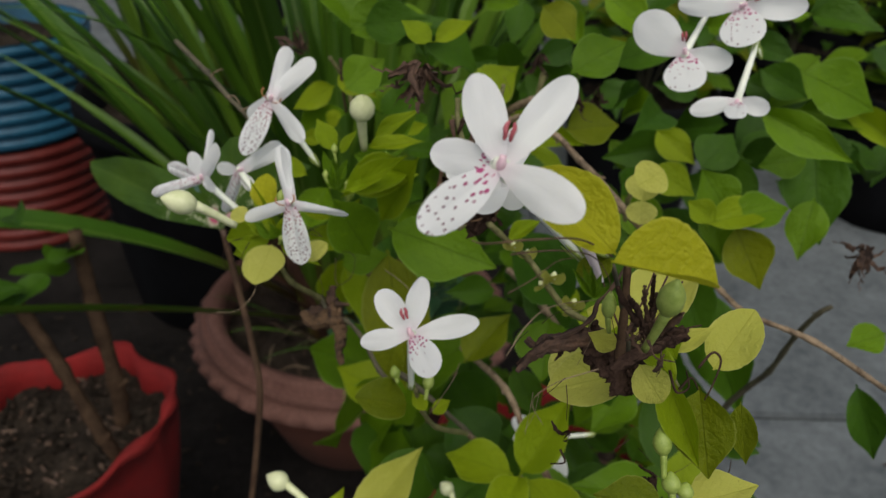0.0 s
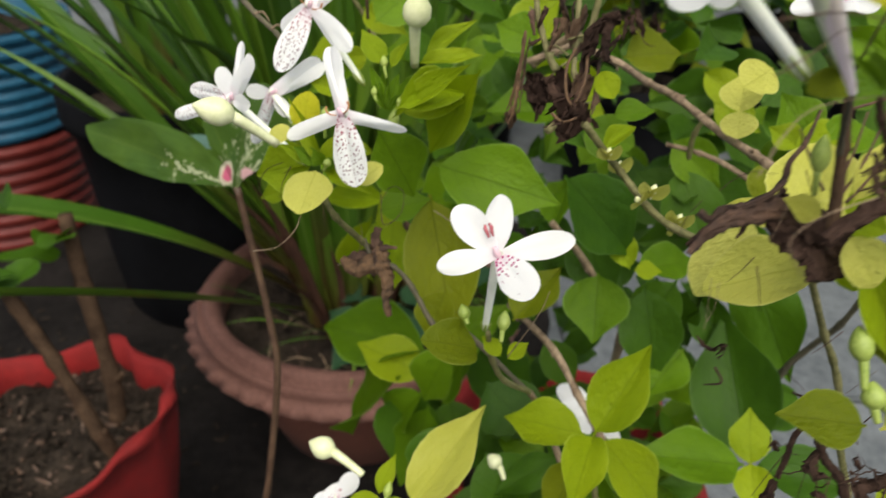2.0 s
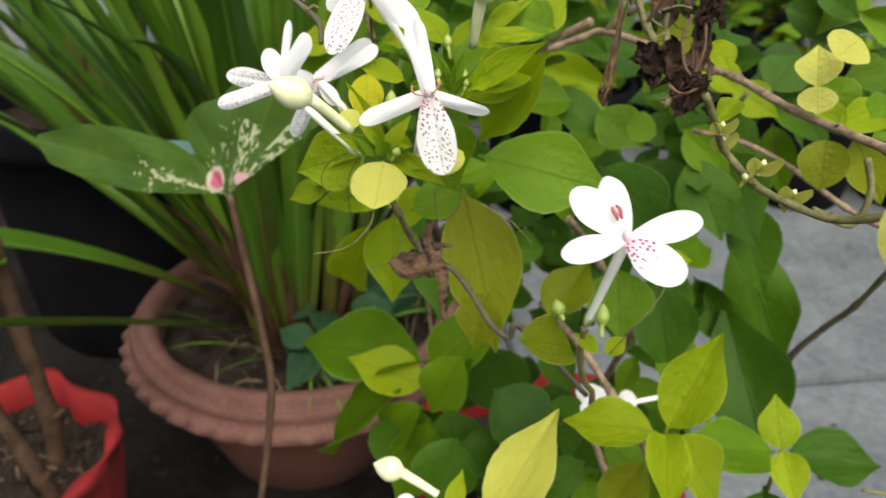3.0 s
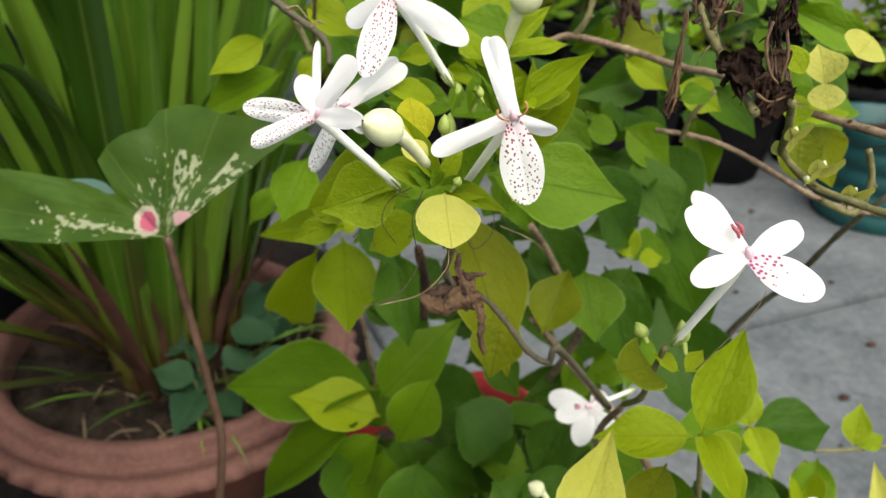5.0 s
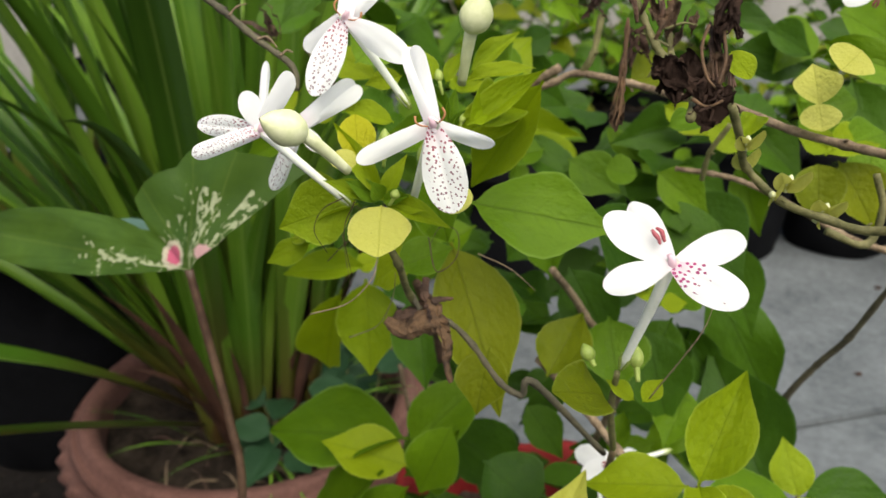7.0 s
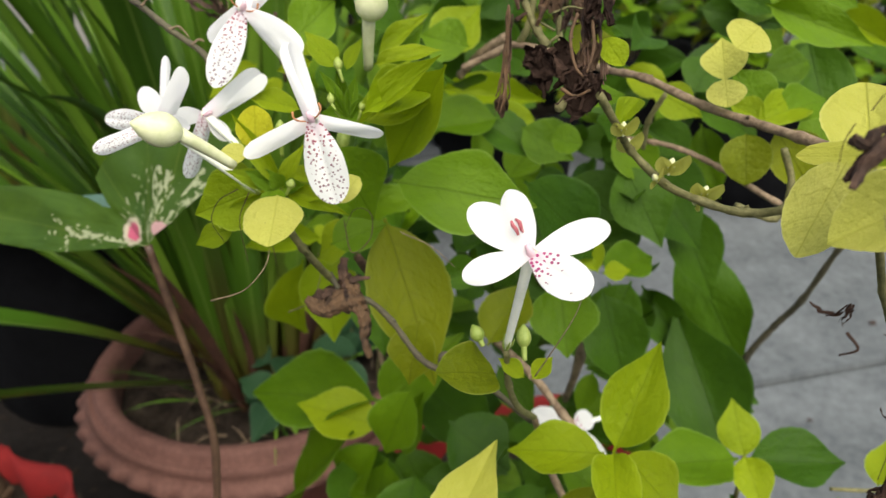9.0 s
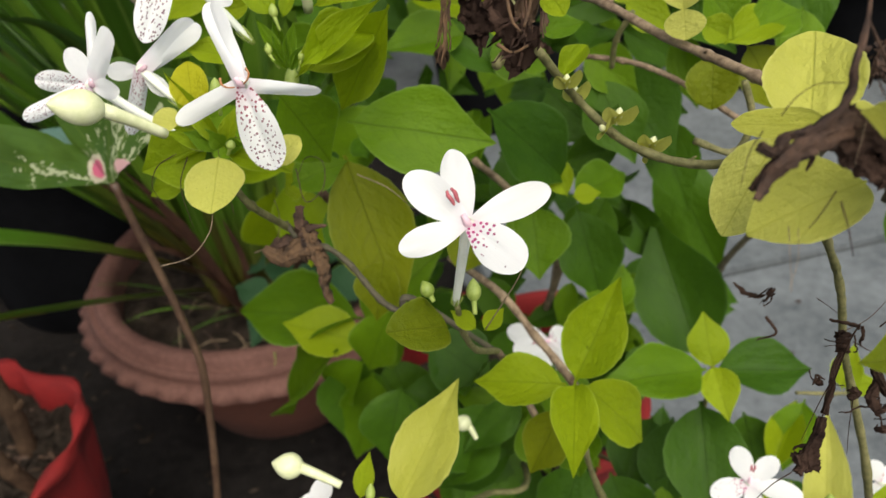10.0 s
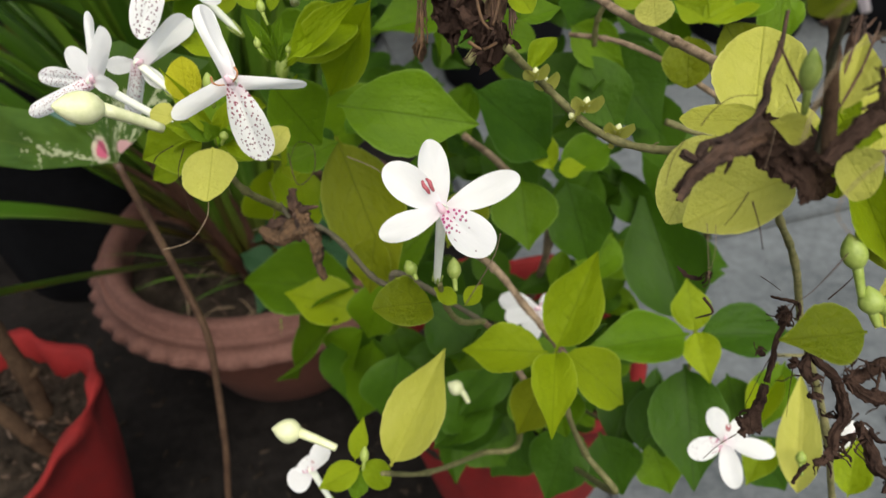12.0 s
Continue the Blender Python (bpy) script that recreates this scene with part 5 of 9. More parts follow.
# leaves round the nearest flower
leaf(shrub, (0.0268, 0.0905, 0.7455), (0.0150, 0.1000, 0.7552), 0.0098, (-0.02, -0.70, 0.62), "m", "r")
part("leaf", blade(rounded, 0.72, 0.02, 0.05, 4.4, quilt=0.004), LEAF["m"], shrub, "golden leaf folded along its midrib", m=spanned((0.0252, 0.0866, 0.7466), (0.0410, 0.0862, 0.7432), 0.0112, (-0.05, -0.24, 0.97)))
leaf(shrub, (0.0308, 0.1050, 0.7355), (0.0246, 0.1038, 0.7333), 0.0050, (-0.17, -0.62, 0.77), "o", "r")
leaf(shrub, (0.0641, 0.1266, 0.6940), (0.0734, 0.1339, 0.7063), 0.0115, (-0.34, -0.65, 0.68), "y", "r")
leaf(shrub, (0.0459, 0.1205, 0.7070), (0.0484, 0.1140, 0.6962), 0.0085, (-0.26, -0.64, 0.72), "l", "r")
leaf(shrub, (0.0476, 0.1230, 0.7111), (0.0519, 0.1181, 0.7032), 0.0059, (-0.28, -0.67, 0.69), "l", "o")
leaf(shrub, (0.0571, 0.1166, 0.6978), (0.0595, 0.1063, 0.6808), 0.0131, (-0.44, -0.65, 0.63), "o", "o")
leaf(shrub, (0.0677, 0.1181, 0.6925), (0.0690, 0.1106, 0.6800), 0.0063, (-0.47, -0.63, 0.62), "o", "o")
leaf(shrub, (0.0498, 0.1021, 0.6775), (0.0352, 0.1036, 0.6794), 0.0104, (-0.27, -0.47, 0.84), "o", "o")
leaf(shrub, (0.0562, 0.1063, 0.6725), (0.0727, 0.1092, 0.6779), 0.0111, (-0.35, -0.45, 0.82), "y", "o")
leaf(shrub, (0.0725, 0.2098, 0.7051), (0.0646, 0.2071, 0.7003), 0.0128, (-0.22, -0.67, 0.70), "y", "r")
leaf(shrub, (0.1177, 0.2542, 0.6639), (0.1440, 0.2582, 0.6714), 0.0164, (-0.32, -0.63, 0.71), "g", "o")
leaf(shrub, (0.1217, 0.2641, 0.6611), (0.1096, 0.2737, 0.6767), 0.0192, (-0.28, -0.65, 0.71), "g", "o")
leaf(shrub, (0.1242, 0.2617, 0.6572), (0.1365, 0.2479, 0.6348), 0.0202, (-0.31, -0.60, 0.74), "o", "o")
leaf(shrub, (0.1764, 0.3184, 0.6754), (0.1805, 0.2919, 0.6315), 0.0290, (-0.43, -0.73, 0.53), "d", "o")
leaf(shrub, (0.1654, 0.3236, 0.7029), (0.2036, 0.3157, 0.6910), 0.0277, (-0.39, -0.68, 0.62), "g", "o")
leaf(shrub, (0.0570, 0.3039, 0.7057), (0.0806, 0.3114, 0.7188), 0.0201, (-0.17, -0.76, 0.62), "g", "o")
leaf(shrub, (0.0571, 0.3009, 0.6814), (0.0817, 0.3029, 0.6853), 0.0212, (-0.17, -0.72, 0.67), "o", "o")
leaf(shrub, (-0.0018, 0.2706, 0.7261), (-0.0136, 0.2749, 0.7329), 0.0088, (0.02, -0.79, 0.61), "l", "o")
leaf(shrub, (-0.0012, 0.2706, 0.7261), (0.0131, 0.2757, 0.7350), 0.0079, (-0.02, -0.79, 0.61), "l", "o")
leaf(shrub, (-0.0406, 0.3428, 0.7091), (-0.0199, 0.3496, 0.7210), 0.0196, (0.07, -0.79, 0.61), "g", "o")
leaf(shrub, (-0.0425, 0.3292, 0.6865), (-0.0245, 0.3374, 0.7005), 0.0193, (0.08, -0.76, 0.64), "g", "o")
leaf(shrub, (0.0457, 0.3291, 0.7277), (0.0609, 0.3214, 0.7154), 0.0183, (-0.13, -0.79, 0.60), "o", "o")
leaf(shrub, (0.1316, 0.3285, 0.6519), (0.1477, 0.3386, 0.6692), 0.0226, (-0.28, -0.68, 0.68), "d", "o")

# upper right foliage
leaf(shrub, (0.1936, 0.3373, 0.6855), (0.2237, 0.3128, 0.6691), 0.0134, (-0.66, -0.51, 0.55), "l", "n")
leaf(shrub, (0.1741, 0.3375, 0.6812), (0.2175, 0.3269, 0.6799), 0.0173, (-0.55, -0.65, 0.53), "g", "o")
leaf(shrub, (0.1649, 0.3332, 0.6668), (0.1761, 0.3349, 0.6764), 0.0135, (-0.51, -0.67, 0.55), "g", "o")
leaf(shrub, (0.1647, 0.3666, 0.6914), (0.1908, 0.3560, 0.6811), 0.0184, (-0.50, -0.69, 0.52), "d", "o")
leaf(shrub, (0.0341, 0.4183, 0.6394), (0.0890, 0.4018, 0.6308), 0.0203, (-0.25, -0.76, 0.60), "l", "o")
leaf(shrub, (0.0451, 0.3693, 0.6353), (0.0696, 0.3641, 0.6366), 0.0182, (-0.26, -0.75, 0.61), "l", "r")
leaf(shrub, (0.0192, 0.3576, 0.6712), (0.0411, 0.3614, 0.6910), 0.0240, (-0.22, -0.81, 0.54), "l", "o")

# twigs
stem(shrub, [(0.0226, 0.3230, 0.6727), (0.0329, 0.3156, 0.6790), (0.0395, 0.3088, 0.6834), (0.0521, 0.2895, 0.6826), (0.0578, 0.2674, 0.6820), (0.0613, 0.2475, 0.6837), (0.0689, 0.2249, 0.6804), (0.0728, 0.2081, 0.6802), (0.0749, 0.1901, 0.6812), (0.0750, 0.1753, 0.6824)], 0.0017, 0.0016, BARK)
stem(shrub, [(0.0792, 0.2959, 0.6468), (0.0904, 0.2872, 0.6466), (0.0979, 0.2787, 0.6456), (0.1075, 0.2678, 0.6415), (0.1194, 0.2482, 0.6341), (0.1263, 0.2336, 0.6328), (0.1448, 0.2174, 0.6328), (0.1788, 0.2156, 0.6115)], 0.0013, 0.0015, BARK)
stem(shrub, [(0.0161, 0.1833, 0.6987), (0.0240, 0.1883, 0.6887), (0.0302, 0.1929, 0.6812), (0.0368, 0.1868, 0.6742), (0.0412, 0.1771, 0.6731), (0.0497, 0.1735, 0.6708), (0.0544, 0.1661, 0.6742), (0.0609, 0.1580, 0.6818)], 0.0012, 0.0013, TWIG)
stem(shrub, [(0.0857, 0.2081, 0.6711), (0.0881, 0.2051, 0.6608), (0.0848, 0.2049, 0.6510), (0.0738, 0.2090, 0.6546)], 0.0013, 0.0013, TWIG)
stem(shrub, [(0.0405, 0.3082, 0.6833), (0.0435, 0.3053, 0.6912), (0.0460, 0.3063, 0.7052)], 0.0018, 0.0015, TWIG)
stem(shrub, [(0.0864, 0.2877, 0.6443), (0.0849, 0.2833, 0.6567), (0.0871, 0.2770, 0.6688)], 0.0014, 0.0012, TWIG)
stem(shrub, [(0.1648, 0.2444, 0.6303), (0.1621, 0.2476, 0.6236), (0.1641, 0.2601, 0.6024), (0.1682, 0.2773, 0.5677), (0.1676, 0.2900, 0.5456), (0.1645, 0.3012, 0.5190), (0.1688, 0.3152, 0.4772)], 0.0012, 0.0024, DARK_TWIG)
stem(shrub, [(0.0540, 0.1447, 0.6911), (0.0630, 0.1486, 0.6758), (0.0732, 0.1527, 0.6578), (0.0785, 0.1534, 0.6489), (0.0830, 0.1531, 0.6385), (0.0876, 0.1517, 0.6221), (0.0927, 0.1491, 0.6075), (0.1018, 0.1428, 0.5783), (0.1140, 0.1393, 0.5374)], 0.001, 0.0014, TWIG)
stem(shrub, [(0.0308, 0.1046, 0.7348), (0.0354, 0.1102, 0.7228), (0.0384, 0.1115, 0.7125), (0.0417, 0.1149, 0.6979)], 0.0005, 0.0008, DARK_TWIG)
stem(shrub, [(-0.0429, 0.2340, 0.6363), (-0.0388, 0.2306, 0.6294), (-0.0322, 0.2298, 0.6274), (-0.0260, 0.2271, 0.6209), (-0.0192, 0.2204, 0.6109), (-0.0135, 0.2170, 0.6077), (-0.0096, 0.2173, 0.6110), (0.0184, 0.2211, 0.5769)], 0.0011, 0.0013, DARK_TWIG)
stem(shrub, [(0.0156, 0.2716, 0.5825), (0.0380, 0.2752, 0.5547), (0.0473, 0.2596, 0.5427), (0.0552, 0.2471, 0.5326), (0.0691, 0.2375, 0.5071)], 0.002, 0.0024, BARK)
stem(shrub, [(-0.0041, 0.1820, 0.6360), (-0.0016, 0.1869, 0.6220), (0.0038, 0.1937, 0.6076), (0.0163, 0.2126, 0.5859)], 0.001, 0.0013, TWIG)
stem(shrub, [(-0.0120, 0.4015, 0.5045), (-0.0081, 0.3966, 0.4788), (-0.0043, 0.3929, 0.4551)], 0.0016, 0.0018, BARK)
stem(shrub, [(0.0028, 0.3646, 0.4350), (0.0176, 0.3582, 0.4154), (0.0314, 0.3524, 0.3961), (0.0500, 0.4300, 0.2600), (0.0800, 0.5000, 0.2000)], 0.0018, 0.0028, BARK)
stem(shrub, [(-0.0290, 0.2862, 0.6133), (-0.0180, 0.3027, 0.5868), (-0.0101, 0.3191, 0.5577)], 0.0022, 0.0026, DRY)
stem(shrub, [(0.0367, 0.1962, 0.5803), (0.0404, 0.1923, 0.5516), (0.0519, 0.1982, 0.5139), (0.0626, 0.1981, 0.4846), (0.0900, 0.4200, 0.2500), (0.1000, 0.5000, 0.2000)], 0.0011, 0.0022, TWIG)
stem(shrub, [(0.1257, 0.2431, 0.5165), (0.1313, 0.2498, 0.4689), (0.1245, 0.2516, 0.4217), (0.1200, 0.4500, 0.2500), (0.1100, 0.5200, 0.2000)], 0.0011, 0.002, TWIG)
stem(shrub, [(-0.0293, 0.1731, 0.5714), (-0.0121, 0.1977, 0.5292), (0.0167, 0.2318, 0.4823), (0.0464, 0.2619, 0.4465), (0.1000, 0.5000, 0.2200)], 0.001, 0.002, TWIG)
stem(shrub, [(0.0163, 0.2126, 0.5859), (0.0318, 0.2385, 0.5417), (0.0521, 0.2533, 0.4694), (0.1000, 0.5000, 0.2000)], 0.0014, 0.0025, BARK)
stem(shrub, [(-0.0538, 0.2185, 0.6615), (-0.0499, 0.2169, 0.6541), (-0.0431, 0.2331, 0.6357), (-0.0343, 0.2395, 0.6218)], 0.0012, 0.0013, TWIG)
stem(shrub, [(0.0400, 0.3187, 0.5965), (0.0623, 0.3279, 0.5668), (0.0885, 0.3329, 0.5127), (0.1000, 0.4500, 0.3000), (0.1000, 0.5200, 0.2000)], 0.002, 0.0035, BARK)
stem(shrub, [(0.1665, 0.2340, 0.4952), (0.1818, 0.2275, 0.4966), (0.1994, 0.2208, 0.4995)], 0.001, 0.0012, TWIG)
stem(shrub, [(0.0309, 0.3610, 0.6598), (0.0391, 0.3530, 0.6711), (0.0476, 0.3436, 0.6796)], 0.0022, 0.0026, BARK)
stem(shrub, [(-0.0450, 0.3751, 0.6633), (-0.0479, 0.3821, 0.6724), (-0.0568, 0.3822, 0.6863)], 0.0018, 0.0015, TWIG)
stem(shrub, [(-0.0463, 0.3629, 0.6630), (-0.0474, 0.3596, 0.6774), (-0.0475, 0.3564, 0.6930)], 0.0009, 0.0009, DRY)

# small shoots on the green twig
def shoot(plant, at, way, size):
    """A young shoot: a pair of cupped pale leaves round a tiny bud."""
    p, d, out = Vector(at), Vector(way).normalized(), Vector((-0.3, -0.75, 0.55))
    side = d.cross(out).normalized()
    for k in (-1, 1):
        tip = p + d * size * (1.0 + 0.15 * k) + side * k * size * 0.4
        part("young_leaf", blade(rounded, 0.35, -0.3, 0.06, 2.0 + k, 6, 12), LEAF["y"], plant, m=spanned(p, tip, size * 0.7, out + side * 0.5 * k))
    bud(plant, p, p + d * size * 0.2, p + d * size * 0.75, size * 0.17, BUD, True)


for at, way, size in (((0.0246, 0.1870, 0.6873), (-0.1, -0.1, 1), 0.0036), ((0.0298, 0.1935, 0.6805), (0, 0.1, 1), 0.0036), ((0.0351, 0.1875, 0.6745), (-0.5, -0.3, 0.7), 0.0034),
                      ((0.0372, 0.1866, 0.6765), (0.1, -0.1, 1), 0.0044), ((0.0427, 0.1800, 0.6718), (0.2, -0.1, 1), 0.0040), ((0.0425, 0.1800, 0.6712), (-0.9, -0.2, 0.3), 0.0026)):
    shoot(shrub, at, way, size * 1.4)
leaf(shrub, (0.1846, 0.2273, 0.4984), (0.1914, 0.2353, 0.5170), 0.0134, (-0.55, -0.28, 0.79), "l", "o")
leaf(shrub, (0.1859, 0.2267, 0.4985), (0.1994, 0.2237, 0.5043), 0.0113, (-0.55, -0.27, 0.79), "l", "o")

# flowers
flower(shrub, (-0.0052, 0.1648, 0.6721), (-0.0054, 0.1782, 0.6402), [((-0.0029, 0.1860, 0.6793), 0.0070, 0), ((-0.0149, 0.1763, 0.6788), 0.0082, 0), ((0.0141, 0.1675, 0.6755), 0.0068, 0), ((-0.0198, 0.1641, 0.6693), 0.0062, 0), ((0.0013, 0.1503, 0.6704), 0.0090, 5)], (-0.17, -0.77, 0.62), 'open white flower with crimson dots on its lip')
flower(shrub, (-0.0448, 0.2018, 0.6932), (-0.0446, 0.2257, 0.6647), [((-0.0488, 0.2101, 0.7092), 0.0044, 2), ((-0.0476, 0.2090, 0.7094), 0.0044, 2), ((-0.0617, 0.2057, 0.6850), 0.0044, 2), ((-0.0270, 0.2086, 0.6850), 0.0036, 2), ((-0.0420, 0.1947, 0.6750), 0.0098, 1)], (-0.32, -0.91, 0.25), 'white flower with a dotted lip and upright narrow petals', 'hooked')
flower(shrub, (-0.0810, 0.2306, 0.6870), (-0.0602, 0.2294, 0.6667), [((-0.0839, 0.2321, 0.6962), 0.0056, 0), ((-0.0729, 0.2268, 0.7008), 0.0048, 2), ((-0.0780, 0.2372, 0.7028), 0.0022, 2), ((-0.0964, 0.2405, 0.6870), 0.0058, 1), ((-0.0964, 0.2240, 0.6838), 0.0042, 3), ((-0.0744, 0.2195, 0.6890), 0.0050, 0)], (-0.07, -0.96, 0.26), 'white flower with dotted narrow petals', 'hidden')
flower(shrub, (-0.0574, 0.2444, 0.7116), (-0.0418, 0.2406, 0.6893), [((-0.0524, 0.2539, 0.7281), 0.0052, 2), ((-0.0428, 0.2514, 0.7244), 0.0066, 2), ((-0.0680, 0.2480, 0.7032), 0.0050, 2), ((-0.0451, 0.2275, 0.7036), 0.0070, 0), ((-0.0674, 0.2355, 0.6945), 0.0082, 1)], (-0.19, -0.97, 0.11), 'white flower with a long dotted lip', 'hooked')
flower(shrub, (0.0092, 0.0925, 0.7580), (0.0295, 0.1057, 0.7366), [((0.0051, 0.1000, 0.7690), 0.0060, 0), ((0.0200, 0.1040, 0.7668), 0.0056, 0), ((-0.0008, 0.0978, 0.7578), 0.0054, 4), ((0.0187, 0.0820, 0.7565), 0.0062, 0), ((-0.0013, 0.0816, 0.7541), 0.0060, 6)], (-0.11, -0.90, 0.41), 'large open white flower with crimson dots, in full face')
flower(shrub, (0.0125, 0.1110, 0.7480), (0.0260, 0.1075, 0.7345), [((0.0077, 0.1161, 0.7547), 0.0050, 0), ((0.0150, 0.1180, 0.7540), 0.0050, 0), ((0.0020, 0.1123, 0.7482), 0.0052, 0), ((0.0141, 0.1085, 0.7428), 0.0050, 0), ((0.0070, 0.1085, 0.7424), 0.0056, 0)], (-0.11, -0.70, 0.6), 'white flower half hidden behind a larger one', 'hidden')
flower(shrub, (0.0636, 0.2821, 0.5137), (0.0892, 0.2837, 0.5157), [((0.0462, 0.2923, 0.5167), 0.0108, 0), ((0.0476, 0.2865, 0.5083), 0.0098, 0), ((0.0528, 0.2730, 0.5007), 0.0107, 0), ((0.0717, 0.2645, 0.5016), 0.0107, 0), ((0.0718, 0.2814, 0.5189), 0.0098, 5)], (-0.51, -0.58, 0.63), 'white flower low among the twigs')
flower(shrub, (0.1026, 0.1818, 0.5225), (0.1100, 0.1754, 0.5007), [((0.1008, 0.1905, 0.5325), 0.0081, 0), ((0.1145, 0.1843, 0.5284), 0.0074, 0), ((0.0881, 0.1822, 0.5194), 0.0088, 5), ((0.1182, 0.1712, 0.5215), 0.0076, 0), ((0.1003, 0.1672, 0.5122), 0.0083, 0)], (-0.43, -0.44, 0.79), "white flower low at the shrub's side")
flower(shrub, (0.0865, 0.2536, 0.7297), (0.1012, 0.2777, 0.7410), [((0.0696, 0.2600, 0.7398), 0.0146, 0), ((0.1030, 0.2519, 0.7273), 0.0087, 0), ((0.0852, 0.2421, 0.7203), 0.0143, 5)], (-0.31, -0.92, 0.25), 'white flower high in the shrub')
flower(shrub, (0.1037, 0.2569, 0.7454), (0.1150, 0.2580, 0.7283), [((0.0826, 0.2573, 0.7454), 0.0077, 0), ((0.1262, 0.2569, 0.7461), 0.0093, 0), ((0.1028, 0.2451, 0.7355), 0.0148, 5), ((0.0991, 0.2641, 0.7572), 0.0097, 0)], (-0.37, -0.91, 0.19), "white flower at the shrub's top")
flower(shrub, (0.1026, 0.2388, 0.7184), (0.1095, 0.2506, 0.7351), [((0.0861, 0.2337, 0.7161), 0.0064, 0), ((0.1121, 0.2337, 0.7169), 0.0064, 0), ((0.0963, 0.2234, 0.7186), 0.0073, 5)], (-0.38, -0.88, 0.30), 'white flower turned away')
flower(shrub, (-0.0524, 0.1967, 0.5498), (-0.0484, 0.1936, 0.5312), [((-0.0460, 0.2013, 0.5569), 0.0070, 0), ((-0.0547, 0.1999, 0.5530), 0.0085, 5), ((-0.0615, 0.1953, 0.5459), 0.0089, 0)], (0.08, -0.57, 0.82), "white flower at the shrub's foot")
flower(shrub, (0.1637, 0.1791, 0.5025), (0.1745, 0.1745, 0.4839), [((0.1604, 0.1848, 0.5086), 0.0084, 0), ((0.1709, 0.1787, 0.5038), 0.0093, 0), ((0.1594, 0.1741, 0.4955), 0.0093, 0)], (-0.55, -0.38, 0.75))

# closed flowers and buds
flower(shrub, (-0.0708, 0.2426, 0.6848), (-0.0622, 0.2360, 0.6760), [((-0.0556, 0.2432, 0.6957), 0.0050, 2), ((-0.0538, 0.2424, 0.6940), 0.0050, 2), ((-0.0800, 0.2445, 0.6848), 0.0050, 0), ((-0.0790, 0.2411, 0.6673), 0.0046, 3), ((-0.0655, 0.2400, 0.6780), 0.0044, 0)], (0.0, -0.96, 0.28), 'white flower turned aside, its upper petals rolled together', 'hidden')
bud(shrub, (-0.0634, 0.2052, 0.6831), (-0.0722, 0.1991, 0.6932), (-0.0815, 0.1946, 0.6980), 0.0038, BUD, True)
bud(shrub, (-0.0413, 0.1801, 0.5801), (-0.0505, 0.1862, 0.5836), (-0.0593, 0.1894, 0.5853), 0.0038, BUD, True)
bud(shrub, (-0.0255, 0.2454, 0.6935), (-0.0255, 0.2387, 0.7078), (-0.0240, 0.2328, 0.7180), 0.0044, BUD, True)
bud(shrub, (-0.0099, 0.1825, 0.6383), (-0.0103, 0.1833, 0.6392), (-0.0116, 0.1863, 0.6425), 0.0018, GREEN_BUD, True)
bud(shrub, (-0.0006, 0.1781, 0.6353), (-0.0003, 0.1799, 0.6376), (0.0007, 0.1836, 0.6423), 0.0019, GREEN_BUD, True)
bud(shrub, (0.0145, 0.2377, 0.5126), (0.0132, 0.2412, 0.5165), (0.0076, 0.2451, 0.5198), 0.0034, BUD, True)
bud(shrub, (-0.0353, 0.2537, 0.6589), (-0.0337, 0.2571, 0.6656), (-0.0319, 0.2613, 0.6738), 0.0022, GREEN_BUD, True)
bud(shrub, (-0.0207, 0.2784, 0.6693), (-0.0204, 0.2792, 0.6709), (-0.0202, 0.2826, 0.6765), 0.0022, GREEN_BUD, True)
bud(shrub, (-0.0170, 0.2758, 0.6679), (-0.0158, 0.2767, 0.6704), (-0.0140, 0.2794, 0.6761), 0.0022, GREEN_BUD, True)
bud(shrub, (0.0377, 0.1004, 0.7201), (0.0387, 0.0970, 0.7300), (0.0390, 0.0962, 0.7378), 0.0023, GREEN_BUD, True)
bud(shrub, (0.0495, 0.1052, 0.6826), (0.0494, 0.1075, 0.6864), (0.0485, 0.1107, 0.6917), 0.0020, GREEN_BUD, True)
bud(shrub, (0.0518, 0.1024, 0.6780), (0.0512, 0.1034, 0.6797), (0.0509, 0.1060, 0.6839), 0.0020, GREEN_BUD, True)
bud(shrub, (0.0536, 0.1021, 0.6776), (0.0538, 0.1029, 0.6789), (0.0543, 0.1048, 0.6821), 0.0018, GREEN_BUD, True)
bud(shrub, (0.0343, 0.1112, 0.7156), (0.0333, 0.1105, 0.7192), (0.0333, 0.1114, 0.7250), 0.0014, GREEN_BUD, True)
bud(shrub, (0.1286, 0.1661, 0.5099), (0.1291, 0.1688, 0.5133), (0.1307, 0.1719, 0.5175), 0.0022, GREEN_BUD, True)

# dry remains and calyces on the near sprig
stem(shrub, [(0.0390, 0.1125, 0.7141), (0.0433, 0.1157, 0.7195), (0.0469, 0.1196, 0.7261), (0.0481, 0.1205, 0.7276)], 0.00028, 0.0002, DRY)
stem(shrub, [(0.0384, 0.1130, 0.7149), (0.0414, 0.1162, 0.7202), (0.0436, 0.1194, 0.7255)], 0.00028, 0.0002, DRY)
stem(shrub, [(0.0402, 0.1122, 0.7137), (0.0448, 0.1147, 0.7179), (0.0488, 0.1179, 0.7233)], 0.00028, 0.0002, DRY)
stem(shrub, [(0.0368, 0.1132, 0.7152), (0.0348, 0.1157, 0.7192), (0.0332, 0.1182, 0.7232)], 0.00028, 0.0002, DRY)
stem(shrub, [(0.0412, 0.1196, 0.7259), (0.0464, 0.1203, 0.7273), (0.0482, 0.1208, 0.7281)], 0.00028, 0.0002, DRY)
